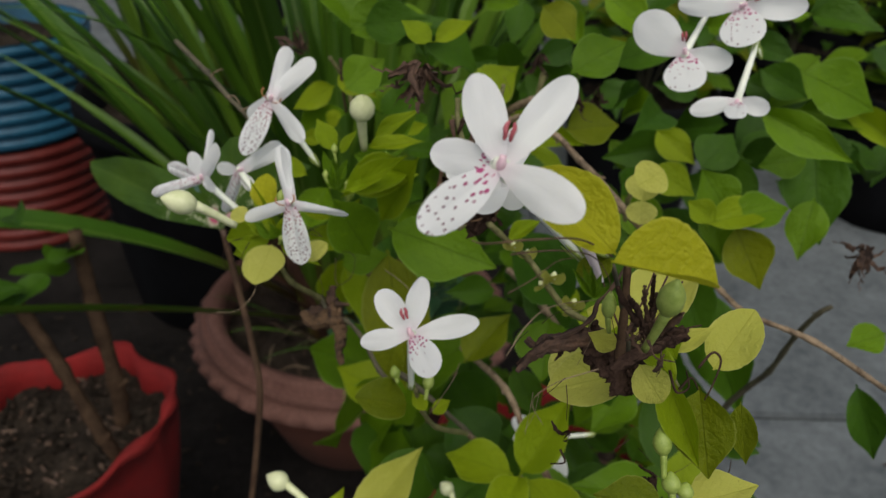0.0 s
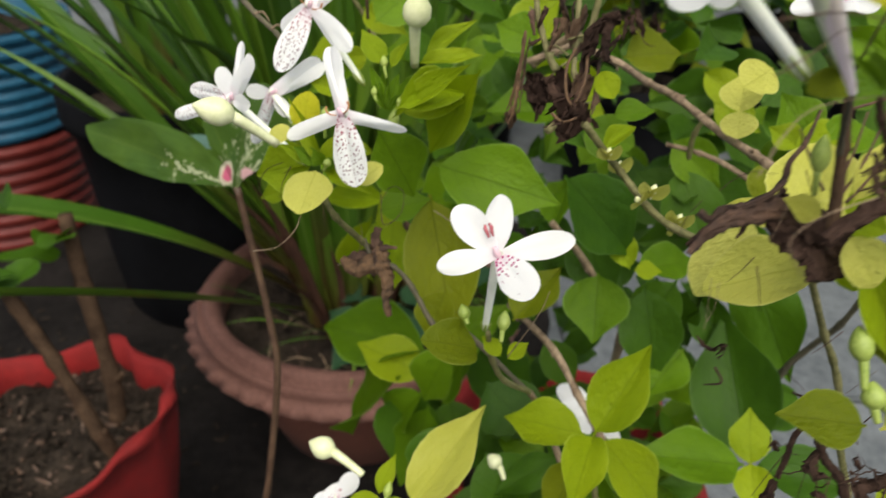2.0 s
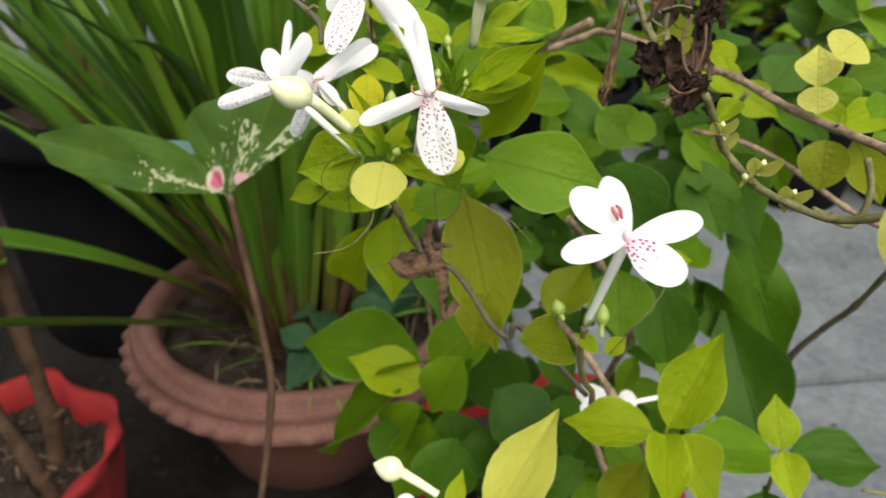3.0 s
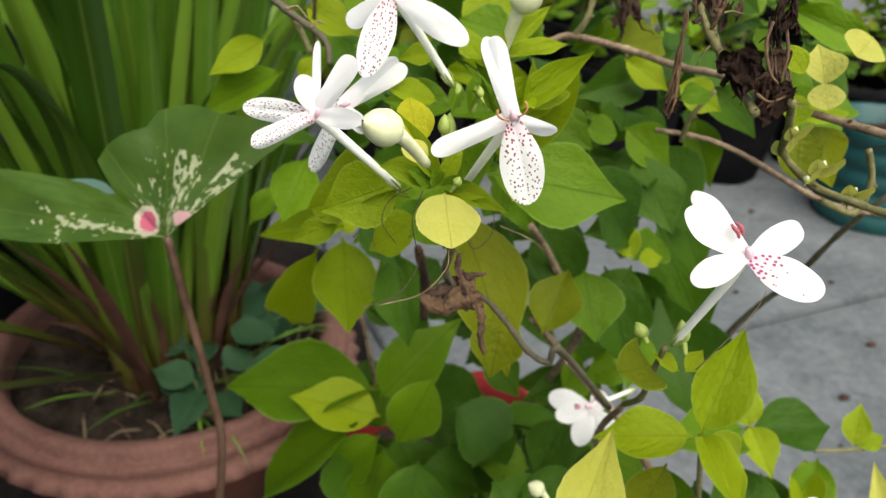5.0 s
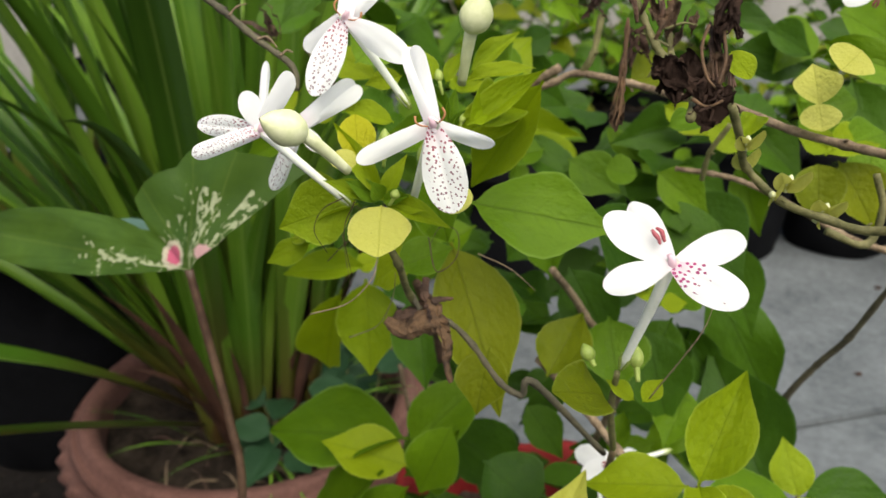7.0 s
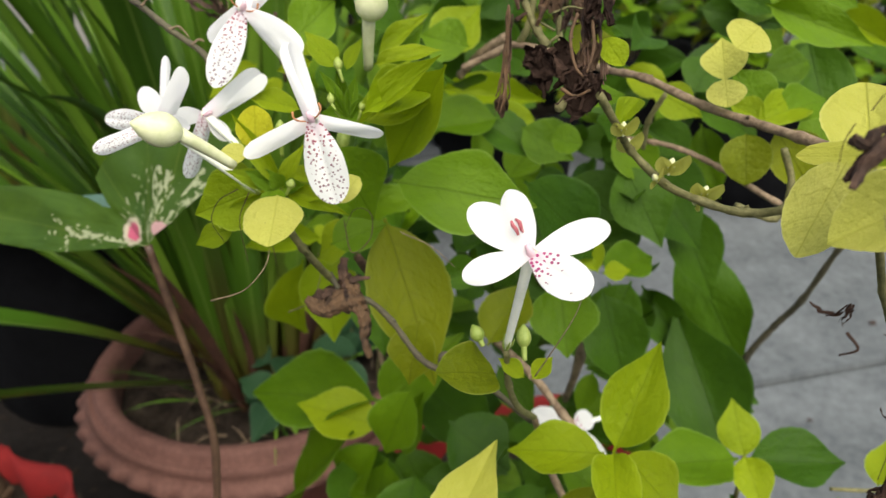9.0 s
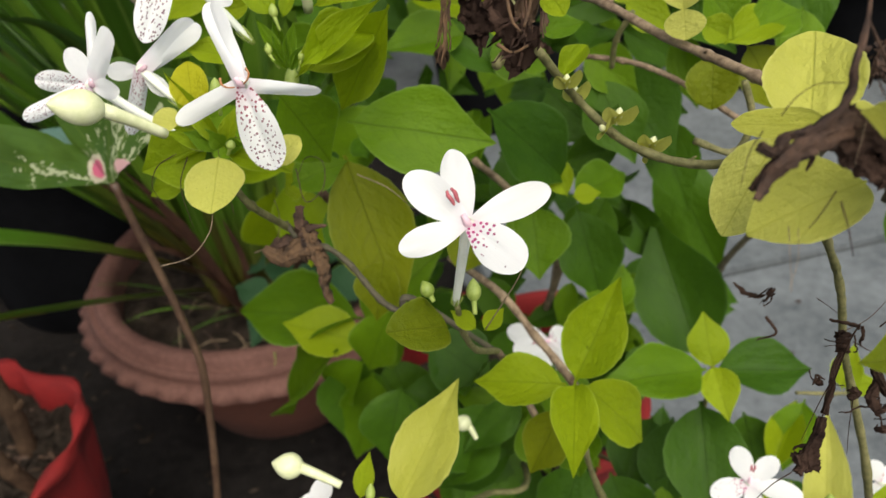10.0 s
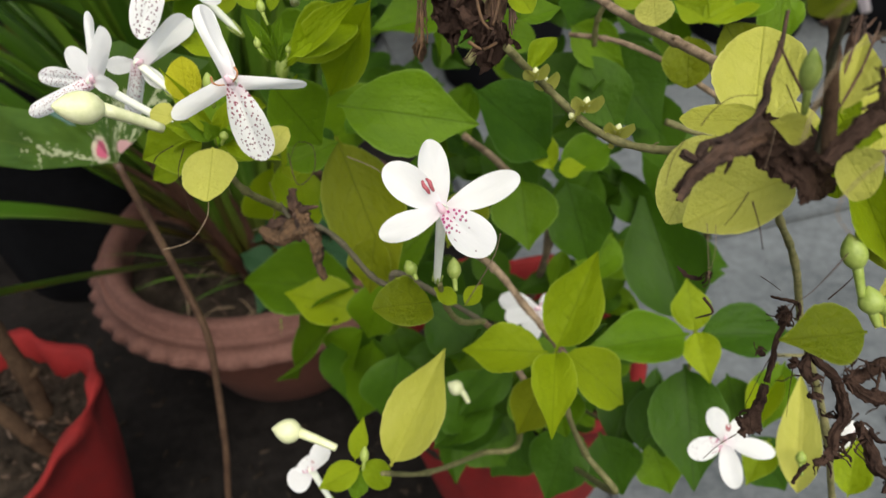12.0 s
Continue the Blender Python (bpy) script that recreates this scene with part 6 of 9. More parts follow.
leaf(shrub, (0.0413, 0.1122, 0.7137), (0.0476, 0.1176, 0.7228), 0.0049, (-0.35, -0.73, 0.58), "y", "o")
leaf(shrub, (0.0366, 0.1112, 0.7118), (0.0307, 0.1128, 0.7142), 0.0046, (-0.28, -0.73, 0.63), "y", "o")
leaf(shrub, (0.0408, 0.1095, 0.7093), (0.0457, 0.1054, 0.7026), 0.0074, (-0.34, -0.67, 0.66), "y", "r")
leaf(shrub, (0.0402, 0.1113, 0.7121), (0.0469, 0.1098, 0.7099), 0.0048, (-0.34, -0.70, 0.63), "l", "o")
hair(shrub, [(0.0470, 0.0982, 0.7182), (0.0494, 0.0996, 0.7206), (0.0509, 0.0988, 0.7194), (0.0496, 0.0967, 0.7158), (0.0482, 0.0953, 0.7134)], 0.00028, DRY_DARK)
hair(shrub, [(0.0420, 0.0980, 0.7177), (0.0433, 0.0960, 0.7145), (0.0454, 0.0964, 0.7153), (0.0449, 0.0980, 0.7178)], 0.00028, DRY_DARK)
hair(shrub, [(0.0414, 0.1006, 0.7219), (0.0430, 0.1015, 0.7236), (0.0474, 0.1021, 0.7246)], 0.00028, DRY_DARK)
hair(shrub, [(0.0437, 0.0962, 0.7149), (0.0458, 0.0973, 0.7167), (0.0471, 0.0962, 0.7150)], 0.00028, DRY_DARK)
hair(shrub, [(0.0112, 0.0889, 0.7460), (0.0177, 0.0892, 0.7467), (0.0230, 0.0897, 0.7457), (0.0256, 0.0891, 0.7430), (0.0266, 0.0885, 0.7400)], 0.00013, DRY)
hair(shrub, [(0.0110, 0.0860, 0.7412), (0.0149, 0.0872, 0.7433), (0.0180, 0.0892, 0.7448), (0.0207, 0.0904, 0.7448)], 0.0001, DRY)
hair(shrub, [(0.0116, 0.0853, 0.7304), (0.0146, 0.0877, 0.7345), (0.0183, 0.0891, 0.7370), (0.0263, 0.0897, 0.7382)], 0.0001, BARK)
hair(shrub, [(0.0259, 0.0858, 0.7279), (0.0195, 0.0847, 0.7259), (0.0160, 0.0833, 0.7233), (0.0176, 0.0814, 0.7203)], 0.0001, BARK)
closed_flower(shrub, (0.0279, 0.0994, 0.7349), (0.0210, 0.1007, 0.7485), 0.0012)
leaf(shrub, (0.0242, 0.0889, 0.7388), (0.0210, 0.0912, 0.7423), 0.0011, (-0.28, -0.80, 0.53), "g", "n")
leaf(shrub, (0.0242, 0.0889, 0.7388), (0.0224, 0.0916, 0.7431), 0.0011, (-0.29, -0.80, 0.53), "g", "n")
leaf(shrub, (0.0242, 0.0889, 0.7388), (0.0237, 0.0915, 0.7430), 0.0011, (-0.29, -0.80, 0.53), "g", "n")
leaf(shrub, (0.0242, 0.0889, 0.7388), (0.0253, 0.0909, 0.7420), 0.0011, (-0.30, -0.79, 0.53), "g", "n")
leaf(shrub, (0.0242, 0.0889, 0.7388), (0.0266, 0.0899, 0.7405), 0.0011, (-0.31, -0.78, 0.54), "g", "n")

# right-hand shoots
leaf(shrub, (0.1876, 0.2390, 0.6215), (0.1715, 0.2363, 0.6166), 0.0143, (-0.39, -0.51, 0.77), "g", "o")
leaf(shrub, (0.1817, 0.2358, 0.5966), (0.1923, 0.2172, 0.5661), 0.0154, (-0.45, -0.55, 0.71), "d", "o")
leaf(shrub, (0.0474, 0.1151, 0.7048), (0.0578, 0.1089, 0.6839), 0.0072, (-0.56, -0.50, 0.66), "l", "o")
leaf(shrub, (0.0511, 0.1201, 0.7037), (0.0600, 0.1230, 0.7094), 0.0041, (-0.59, -0.56, 0.58), "y", "o")
leaf(shrub, (0.1478, 0.1591, 0.4968), (0.1571, 0.1720, 0.5148), 0.0148, (-0.46, -0.32, 0.83), "l", "o")
stem(shrub, [(0.0360, 0.1142, 0.7325), (0.0360, 0.1107, 0.7236), (0.0361, 0.1069, 0.7111)], 0.0008, 0.0012, DARK_AND_SHADED_BARK)
withered(shrub, (0.1790, 0.2570, 0.6510), (0, 0, -1), 0.022, 6, 33, DRY, 0.5)
leaf(shrub, (0.0608, 0.3307, 0.4538), (0.0851, 0.3091, 0.4180), 0.0325, (-0.17, -0.44, 0.88), "d", "o")
leaf(shrub, (0.0473, 0.3005, 0.4616), (0.0188, 0.3121, 0.4686), 0.0254, (-0.11, -0.46, 0.88), "g", "o")
leaf(shrub, (-0.0013, 0.3294, 0.4528), (0.0304, 0.3124, 0.4401), 0.0299, (-0.08, -0.46, 0.89), "d", "o")

# lime bracts and young buds between the flowers
leaf(shrub, (-0.0345, 0.2368, 0.6962), (-0.0421, 0.2455, 0.7050), 0.0075, (-0.12, -0.66, 0.74), "l", "o")
leaf(shrub, (-0.0327, 0.2360, 0.6954), (-0.0280, 0.2394, 0.7040), 0.0039, (-0.12, -0.66, 0.74), "l", "o")
leaf(shrub, (-0.0323, 0.2289, 0.6821), (-0.0076, 0.2274, 0.6989), 0.0085, (-0.12, -0.66, 0.74), "l", "o")
leaf(shrub, (-0.0226, 0.2478, 0.6960), (-0.0062, 0.2526, 0.7079), 0.0053, (-0.12, -0.66, 0.74), "l", "o")
leaf(shrub, (-0.0242, 0.2451, 0.6945), (-0.0037, 0.2445, 0.6980), 0.0071, (-0.12, -0.66, 0.74), "l", "o")
leaf(shrub, (-0.0308, 0.2352, 0.6815), (-0.0060, 0.2403, 0.6891), 0.0127, (-0.12, -0.66, 0.74), "l", "o")
leaf(shrub, (-0.0337, 0.2303, 0.6841), (-0.0396, 0.2381, 0.6963), 0.0037, (-0.12, -0.66, 0.74), "g", "n")
leaf(shrub, (-0.0337, 0.2303, 0.6841), (-0.0352, 0.2395, 0.6965), 0.0034, (-0.12, -0.66, 0.74), "g", "n")
leaf(shrub, (-0.0334, 0.2302, 0.6841), (-0.0304, 0.2341, 0.6951), 0.0034, (-0.12, -0.66, 0.74), "g", "n")
leaf(shrub, (-0.0340, 0.2303, 0.6841), (-0.0391, 0.2325, 0.6904), 0.0029, (-0.12, -0.66, 0.74), "g", "n")
leaf(shrub, (-0.0331, 0.2299, 0.6837), (-0.0284, 0.2299, 0.6902), 0.0031, (-0.12, -0.66, 0.74), "g", "n")
leaf(shrub, (-0.0457, 0.2404, 0.6849), (-0.0597, 0.2439, 0.6898), 0.0078, (-0.12, -0.66, 0.74), "l", "o")
bud(shrub, (-0.0340, 0.2339, 0.6930), (-0.0347, 0.2345, 0.6961), (-0.0348, 0.2363, 0.6994), 0.0012, GREEN_BUD, True)
bud(shrub, (-0.0359, 0.2300, 0.6848), (-0.0377, 0.2310, 0.6881), (-0.0379, 0.2326, 0.6910), 0.0010, GREEN_BUD, True)
bud(shrub, (-0.0315, 0.2285, 0.6839), (-0.0303, 0.2284, 0.6865), (-0.0297, 0.2295, 0.6888), 0.0009, GREEN_BUD, True)
bud(shrub, (-0.0522, 0.2218, 0.6783), (-0.0520, 0.2214, 0.6826), (-0.0516, 0.2225, 0.6878), 0.0016, GREEN_BUD, True)
bud(shrub, (-0.0523, 0.2149, 0.6707), (-0.0514, 0.2142, 0.6724), (-0.0505, 0.2140, 0.6749), 0.0012, GREEN_BUD, True)
leaf(shrub, (-0.0531, 0.2197, 0.6705), (-0.0636, 0.2271, 0.6893), 0.0054, (-0.18, -0.83, 0.54), "l", "o")
leaf(shrub, (-0.0531, 0.2197, 0.6705), (-0.0669, 0.2223, 0.6764), 0.0050, (-0.17, -0.81, 0.56), "l", "o")
leaf(shrub, (-0.0531, 0.2197, 0.6705), (-0.0618, 0.2204, 0.6760), 0.0055, (-0.18, -0.80, 0.56), "g", "o")
leaf(shrub, (-0.0531, 0.2197, 0.6705), (-0.0388, 0.2087, 0.6669), 0.0061, (-0.24, -0.77, 0.59), "l", "o")
leaf(shrub, (-0.0531, 0.2197, 0.6705), (-0.0435, 0.2116, 0.6698), 0.0050, (-0.23, -0.78, 0.58), "l", "o")
leaf(shrub, (-0.0531, 0.2197, 0.6705), (-0.0479, 0.2186, 0.6818), 0.0046, (-0.22, -0.80, 0.55), "l", "o")
leaf(shrub, (-0.0531, 0.2197, 0.6705), (-0.0470, 0.2141, 0.6727), 0.0042, (-0.22, -0.79, 0.57), "g", "o")
leaf(shrub, (-0.0531, 0.2197, 0.6705), (-0.0556, 0.2182, 0.6755), 0.0046, (-0.20, -0.80, 0.57), "g", "o")
leaf(shrub, (-0.0576, 0.2348, 0.6653), (-0.0786, 0.2384, 0.6580), 0.0179, (-0.12, -0.84, 0.52), "l", "o")
leaf(shrub, (-0.0689, 0.2529, 0.6466), (-0.0831, 0.2550, 0.6410), 0.0082, (-0.08, -0.82, 0.56), "l", "o")
leaf(shrub, (-0.0404, 0.2541, 0.6947), (-0.0510, 0.2564, 0.6923), 0.0063, (-0.22, -0.90, 0.37), "l", "o")
leaf(shrub, (-0.0196, 0.2521, 0.6928), (-0.0078, 0.2534, 0.7040), 0.0105, (-0.36, -0.87, 0.35), "g", "o")
hair(shrub, [(-0.0636, 0.2123, 0.6744), (-0.0687, 0.2127, 0.6717), (-0.0710, 0.2113, 0.6670), (-0.0685, 0.2084, 0.6624)], 0.00015, DRY_DARK)
hair(shrub, [(-0.0612, 0.2112, 0.6737), (-0.0643, 0.2092, 0.6672), (-0.0635, 0.2047, 0.6579)], 0.00015, DRY_DARK)


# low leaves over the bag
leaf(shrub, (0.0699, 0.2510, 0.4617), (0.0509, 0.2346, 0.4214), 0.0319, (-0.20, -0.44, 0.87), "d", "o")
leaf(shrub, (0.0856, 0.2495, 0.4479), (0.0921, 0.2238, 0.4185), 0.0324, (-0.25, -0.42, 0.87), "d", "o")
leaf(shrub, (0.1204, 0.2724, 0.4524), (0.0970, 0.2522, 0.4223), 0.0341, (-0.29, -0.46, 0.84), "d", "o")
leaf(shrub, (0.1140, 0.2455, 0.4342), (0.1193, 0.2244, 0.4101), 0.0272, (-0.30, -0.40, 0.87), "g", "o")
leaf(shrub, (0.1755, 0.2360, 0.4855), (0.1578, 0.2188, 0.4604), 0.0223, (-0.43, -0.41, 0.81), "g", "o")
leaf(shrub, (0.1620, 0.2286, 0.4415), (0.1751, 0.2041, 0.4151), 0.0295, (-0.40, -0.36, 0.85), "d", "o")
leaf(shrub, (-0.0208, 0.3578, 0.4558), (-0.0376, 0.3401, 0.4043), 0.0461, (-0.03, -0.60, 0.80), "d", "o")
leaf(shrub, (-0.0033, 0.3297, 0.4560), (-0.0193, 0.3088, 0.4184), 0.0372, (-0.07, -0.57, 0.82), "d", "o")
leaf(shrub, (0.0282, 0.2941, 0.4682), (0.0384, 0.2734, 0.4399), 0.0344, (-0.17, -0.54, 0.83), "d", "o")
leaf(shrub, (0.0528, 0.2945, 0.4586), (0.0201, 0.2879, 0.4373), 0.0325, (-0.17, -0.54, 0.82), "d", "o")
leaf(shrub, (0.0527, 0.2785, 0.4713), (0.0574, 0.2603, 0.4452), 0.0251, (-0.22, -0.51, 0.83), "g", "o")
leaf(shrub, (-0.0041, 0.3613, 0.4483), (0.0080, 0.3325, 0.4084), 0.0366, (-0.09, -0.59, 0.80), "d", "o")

# withered flowers and leaves
dried_corolla(shrub, (0.0037, 0.2094, 0.7142), (0.0010, 0.2052, 0.6893), 0.0034, 6, DRY_LEAF, 12)
dry_leaf(shrub, (0.0016, 0.2062, 0.6940), (0.0008, 0.2046, 0.6885), 0.0034, (-0.4, -0.8, 0.4), 7, DRY_LEAF)
dried_corolla(shrub, (0.0052, 0.2110, 0.7120), (0.0030, 0.2074, 0.6960), 0.0022, 8, DRY, 6)
dried_corolla(shrub, (0.0171, 0.1968, 0.7144), (0.0150, 0.1860, 0.6965), 0.0036, 9, DRY, 14)
dried_corolla(shrub, (0.0215, 0.1985, 0.7130), (0.0190, 0.1868, 0.6985), 0.0026, 10, DRY, 7)
dried_corolla(shrub, (0.0273, 0.2031, 0.7150), (0.0190, 0.1960, 0.7080), 0.0040, 14, DRY_DARK, 8)
dry_leaf(shrub, (0.0150, 0.1915, 0.7035), (0.0075, 0.1975, 0.7040), 0.0085, (-0.31, -0.81, 0.50), 12, DRY_DARK)
dry_leaf(shrub, (0.0160, 0.1900, 0.7020), (0.0105, 0.1835, 0.6935), 0.0075, (-0.32, -0.79, 0.52), 13, DRY_DARK)
dry_leaf(shrub, (0.0140, 0.1890, 0.7010), (0.0208, 0.1868, 0.6962), 0.0070, (-0.34, -0.77, 0.54), 15, DRY_DARK)
dry_leaf(shrub, (0.0175, 0.1930, 0.7085), (0.0140, 0.1870, 0.7010), 0.0050, (-0.32, -0.80, 0.51), 14, DRY_LEAF)
withered(shrub, (0.0150, 0.1890, 0.7030), (0.0, -0.1, -1), 0.013, 6, 16, DRY_DARK, 0.7)
rolled(shrub, [(0.0407, 0.1268, 0.7231), (0.0366, 0.1217, 0.7191), (0.0332, 0.1184, 0.7174), (0.0322, 0.1166, 0.7150), (0.0291, 0.1147, 0.7135), (0.0256, 0.1141, 0.7120), (0.0228, 0.1151, 0.7109), (0.0212, 0.1142, 0.7095), (0.0194, 0.1153, 0.7103)], 0.00028, 0.00104, 3, DRY, 0.60)
rolled(shrub, [(0.0322, 0.1152, 0.7118), (0.0282, 0.1142, 0.7112), (0.0242, 0.1131, 0.7105), (0.0213, 0.1125, 0.7091), (0.0195, 0.1125, 0.7070), (0.0176, 0.1113, 0.7051)], 0.00215, 0.00049, 4, DRY, 0.55)
rolled(shrub, [(0.0296, 0.1152, 0.7112), (0.0257, 0.1146, 0.7095), (0.0214, 0.1141, 0.7079), (0.0177, 0.1130, 0.7056)], 0.00118, 0.00038, 5, DRY_DARK, 0.60)
rolled(shrub, [(0.0267, 0.1144, 0.7094), (0.0260, 0.1134, 0.7081), (0.0250, 0.1127, 0.7071)], 0.00104, 0.00021, 6, DRY_DARK, 0.50)
rolled(shrub, [(0.0319, 0.1167, 0.7103), (0.0361, 0.1148, 0.7092), (0.0402, 0.1126, 0.7075), (0.0422, 0.1107, 0.7056)], 0.00271, 0.00139, 7, DRY_DARK, 0.35)
rolled(shrub, [(0.0324, 0.1162, 0.7083), (0.0353, 0.1136, 0.7059), (0.0376, 0.1116, 0.7040), (0.0380, 0.1094, 0.7014)], 0.00243, 0.00174, 8, DRY_DARK, 0.35)
rolled(shrub, [(0.0380, 0.1135, 0.7049), (0.0408, 0.1116, 0.7032), (0.0414, 0.1101, 0.7015)], 0.00278, 0.00139, 9, DRY_DARK, 0.30)
withered(shrub, (0.0325, 0.1207, 0.6798), (-0.1, 0, -1), 0.007, 3, 12, DRY_DARK, 0.3)
hair(shrub, [(0.0304, 0.1184, 0.6765), (0.0314, 0.1165, 0.6744), (0.0282, 0.1166, 0.6738)], 0.0003, DRY_DARK)
tangle(shrub, [(0.0552, 0.1230, 0.6636), (0.0538, 0.1226, 0.6614), (0.0508, 0.1200, 0.6512), (0.0468, 0.1163, 0.6400)], 0.006, 9, 41)
rolled(shrub, [(0.0552, 0.1230, 0.6640), (0.0536, 0.1224, 0.6600), (0.0508, 0.1200, 0.6512), (0.0480, 0.1172, 0.6430)], 0.00022, 0.00015, 14, DRY_DARK, 0.7)
tangle(shrub, [(0.0560, 0.1180, 0.6636), (0.0519, 0.1127, 0.6585), (0.0553, 0.1063, 0.6516), (0.0558, 0.1013, 0.6456), (0.0500, 0.1012, 0.6442)], 0.008, 22, 42)
tangle(shrub, [(0.0563, 0.1081, 0.6604), (0.0631, 0.1063, 0.6599), (0.0579, 0.1003, 0.6513), (0.0590, 0.0946, 0.6447)], 0.008, 16, 43)
# dry calyces radiating from the sprig below the largest flower
for k, tip in enumerate(((0.0345, 0.0975, 0.7355), (0.0362, 0.0985, 0.7372), (0.0386, 0.0978, 0.7360), (0.0322, 0.0968, 0.7338), (0.0408, 0.0955, 0.7318), (0.0300, 0.0975, 0.7350), (0.0375, 0.0990, 0.7330), (0.0425, 0.0960, 0.7280))):
    foot, end = Vector((0.0385, 0.1010, 0.7215)), Vector(tip)
    bow = Vector((noise.noise(end * 900), noise.noise(end * 700), 0.4)) * 0.0012
    shrivelled(shrub, [foot, foot.lerp(end, 0.35) + bow, foot.lerp(end, 0.7) + bow, end], 0.00042, 50 + k, (DRY, DRY_DARK)[k % 2])
tangle(shrub, [(0.0385, 0.1010, 0.7215), (0.0365, 0.1000, 0.7260), (0.0400, 0.0995, 0.7190)], 0.006, 14, 44, DRY)
withered(shrub, (-0.0040, 0.2140, 0.7345), (-0.2, -0.1, -1), 0.017, 12, 16, DRY, 0.8)
withered(shrub, (0.0743, 0.3230, 0.6926), (0, -0.1, -1), 0.018, 5, 17, DRY_DARK, 0.3)

# shrunken flower heads hanging on the lowest sprig
rolled(shrub, [(0.0565, 0.1274, 0.6578), (0.0568, 0.1263, 0.6566), (0.0560, 0.1252, 0.6550)], 0.00119, 0.00155, 111, DRY_DARK, 0.75)
rolled(shrub, [(0.0562, 0.1253, 0.6552), (0.0539, 0.1236, 0.6525), (0.0523, 0.1213, 0.6494), (0.0503, 0.1191, 0.6462)], 0.00060, 0.00084, 112, DRY_DARK, 0.75)
rolled(shrub, [(0.0497, 0.1188, 0.6458), (0.0480, 0.1169, 0.6431), (0.0460, 0.1155, 0.6409), (0.0456, 0.1136, 0.6385)], 0.00095, 0.00215, 113, DRY_DARK, 0.75)
rolled(shrub, [(0.0439, 0.1160, 0.6410), (0.0440, 0.1145, 0.6391), (0.0429, 0.1138, 0.6381)], 0.00143, 0.00107, 114, DRY_DARK, 0.75)
rolled(shrub, [(0.0562, 0.1206, 0.6496), (0.0568, 0.1198, 0.6488), (0.0553, 0.1197, 0.6482)], 0.00072, 0.00060, 115, DRY_DARK, 0.75)
rolled(shrub, [(0.0525, 0.1152, 0.6614), (0.0538, 0.1124, 0.6582), (0.0562, 0.1100, 0.6559), (0.0568, 0.1069, 0.6524)], 0.00088, 0.00132, 116, DRY_DARK, 0.75)
rolled(shrub, [(0.0569, 0.1075, 0.6531), (0.0565, 0.1049, 0.6498), (0.0539, 0.1034, 0.6474), (0.0528, 0.1012, 0.6445)], 0.00154, 0.00110, 117, DRY_DARK, 0.75)
rolled(shrub, [(0.0531, 0.1018, 0.6453), (0.0512, 0.1009, 0.6437), (0.0491, 0.1011, 0.6434)], 0.00099, 0.00055, 118, DRY_DARK, 0.75)
rolled(shrub, [(0.0665, 0.1091, 0.6574), (0.0623, 0.1087, 0.6559), (0.0588, 0.1086, 0.6549)], 0.00099, 0.00132, 119, DRY_DARK, 0.75)
rolled(shrub, [(0.0584, 0.1090, 0.6553), (0.0610, 0.1064, 0.6528), (0.0650, 0.1048, 0.6518)], 0.00088, 0.00165, 120, DRY_DARK, 0.75)
rolled(shrub, [(0.0588, 0.1035, 0.6488), (0.0596, 0.1008, 0.6457), (0.0602, 0.0978, 0.6422), (0.0622, 0.0962, 0.6408)], 0.00110, 0.00176, 121, DRY_DARK, 0.75)
rolled(shrub, [(0.0531, 0.1136, 0.6596), (0.0509, 0.1124, 0.6576), (0.0519, 0.1103, 0.6553)], 0.00066, 0.00088, 122, DRY_DARK, 0.75)
hair(shrub, [(0.0527, 0.1223, 0.6508), (0.0491, 0.1201, 0.6472), (0.0450, 0.1173, 0.6428)], 0.00012, DRY_DARK)
hair(shrub, [(0.0562, 0.1195, 0.6482), (0.0542, 0.1165, 0.6441), (0.0527, 0.1137, 0.6404)], 0.0001, DRY_DARK)
hair(shrub, [(0.0553, 0.1116, 0.6577), (0.0528, 0.1080, 0.6527), (0.0514, 0.1055, 0.6493)], 0.0001, DRY)
hair(shrub, [(0.0420, 0.1142, 0.6383), (0.0381, 0.1138, 0.6369), (0.0343, 0.1129, 0.6349)], 0.00012, DRY_DARK)
hair(shrub, [(0.0537, 0.1323, 0.6631), (0.0555, 0.1309, 0.6618), (0.0570, 0.1296, 0.6606)], 0.0001, DRY_DARK)
hair(shrub, [(0.0573, 0.1273, 0.6580), (0.0631, 0.1278, 0.6599), (0.0717, 0.1306, 0.6654)], 0.00008, DRY)

# fine threads round the near dead leaf
hair(shrub, [(0.0222, 0.1161, 0.7136), (0.0245, 0.1170, 0.7152), (0.0275, 0.1173, 0.7164), (0.0308, 0.1166, 0.7163)], 0.00009, DRY_DARK)
hair(shrub, [(0.0196, 0.1155, 0.7122), (0.0174, 0.1143, 0.7103), (0.0156, 0.1123, 0.7074)], 0.00009, DRY_DARK)
hair(shrub, [(0.0267, 0.1089, 0.7060), (0.0245, 0.1078, 0.7041), (0.0224, 0.1070, 0.7026)], 0.00010, DRY_DARK)
hair(shrub, [(0.0269, 0.1080, 0.7050), (0.0271, 0.1060, 0.7026), (0.0269, 0.1036, 0.6997)], 0.00012, DRY_DARK)
hair(shrub, [(0.0355, 0.1173, 0.7167), (0.0361, 0.1151, 0.7142), (0.0368, 0.1127, 0.7114)], 0.00010, DRY_DARK)
hair(shrub, [(0.0389, 0.1010, 0.6979), (0.0364, 0.1001, 0.6961), (0.0343, 0.0995, 0.6949)], 0.00010, DRY_DARK)
hair(shrub, [(0.0316, 0.1126, 0.7133), (0.0303, 0.1110, 0.7110), (0.0287, 0.1094, 0.7087)], 0.00006, BARK)
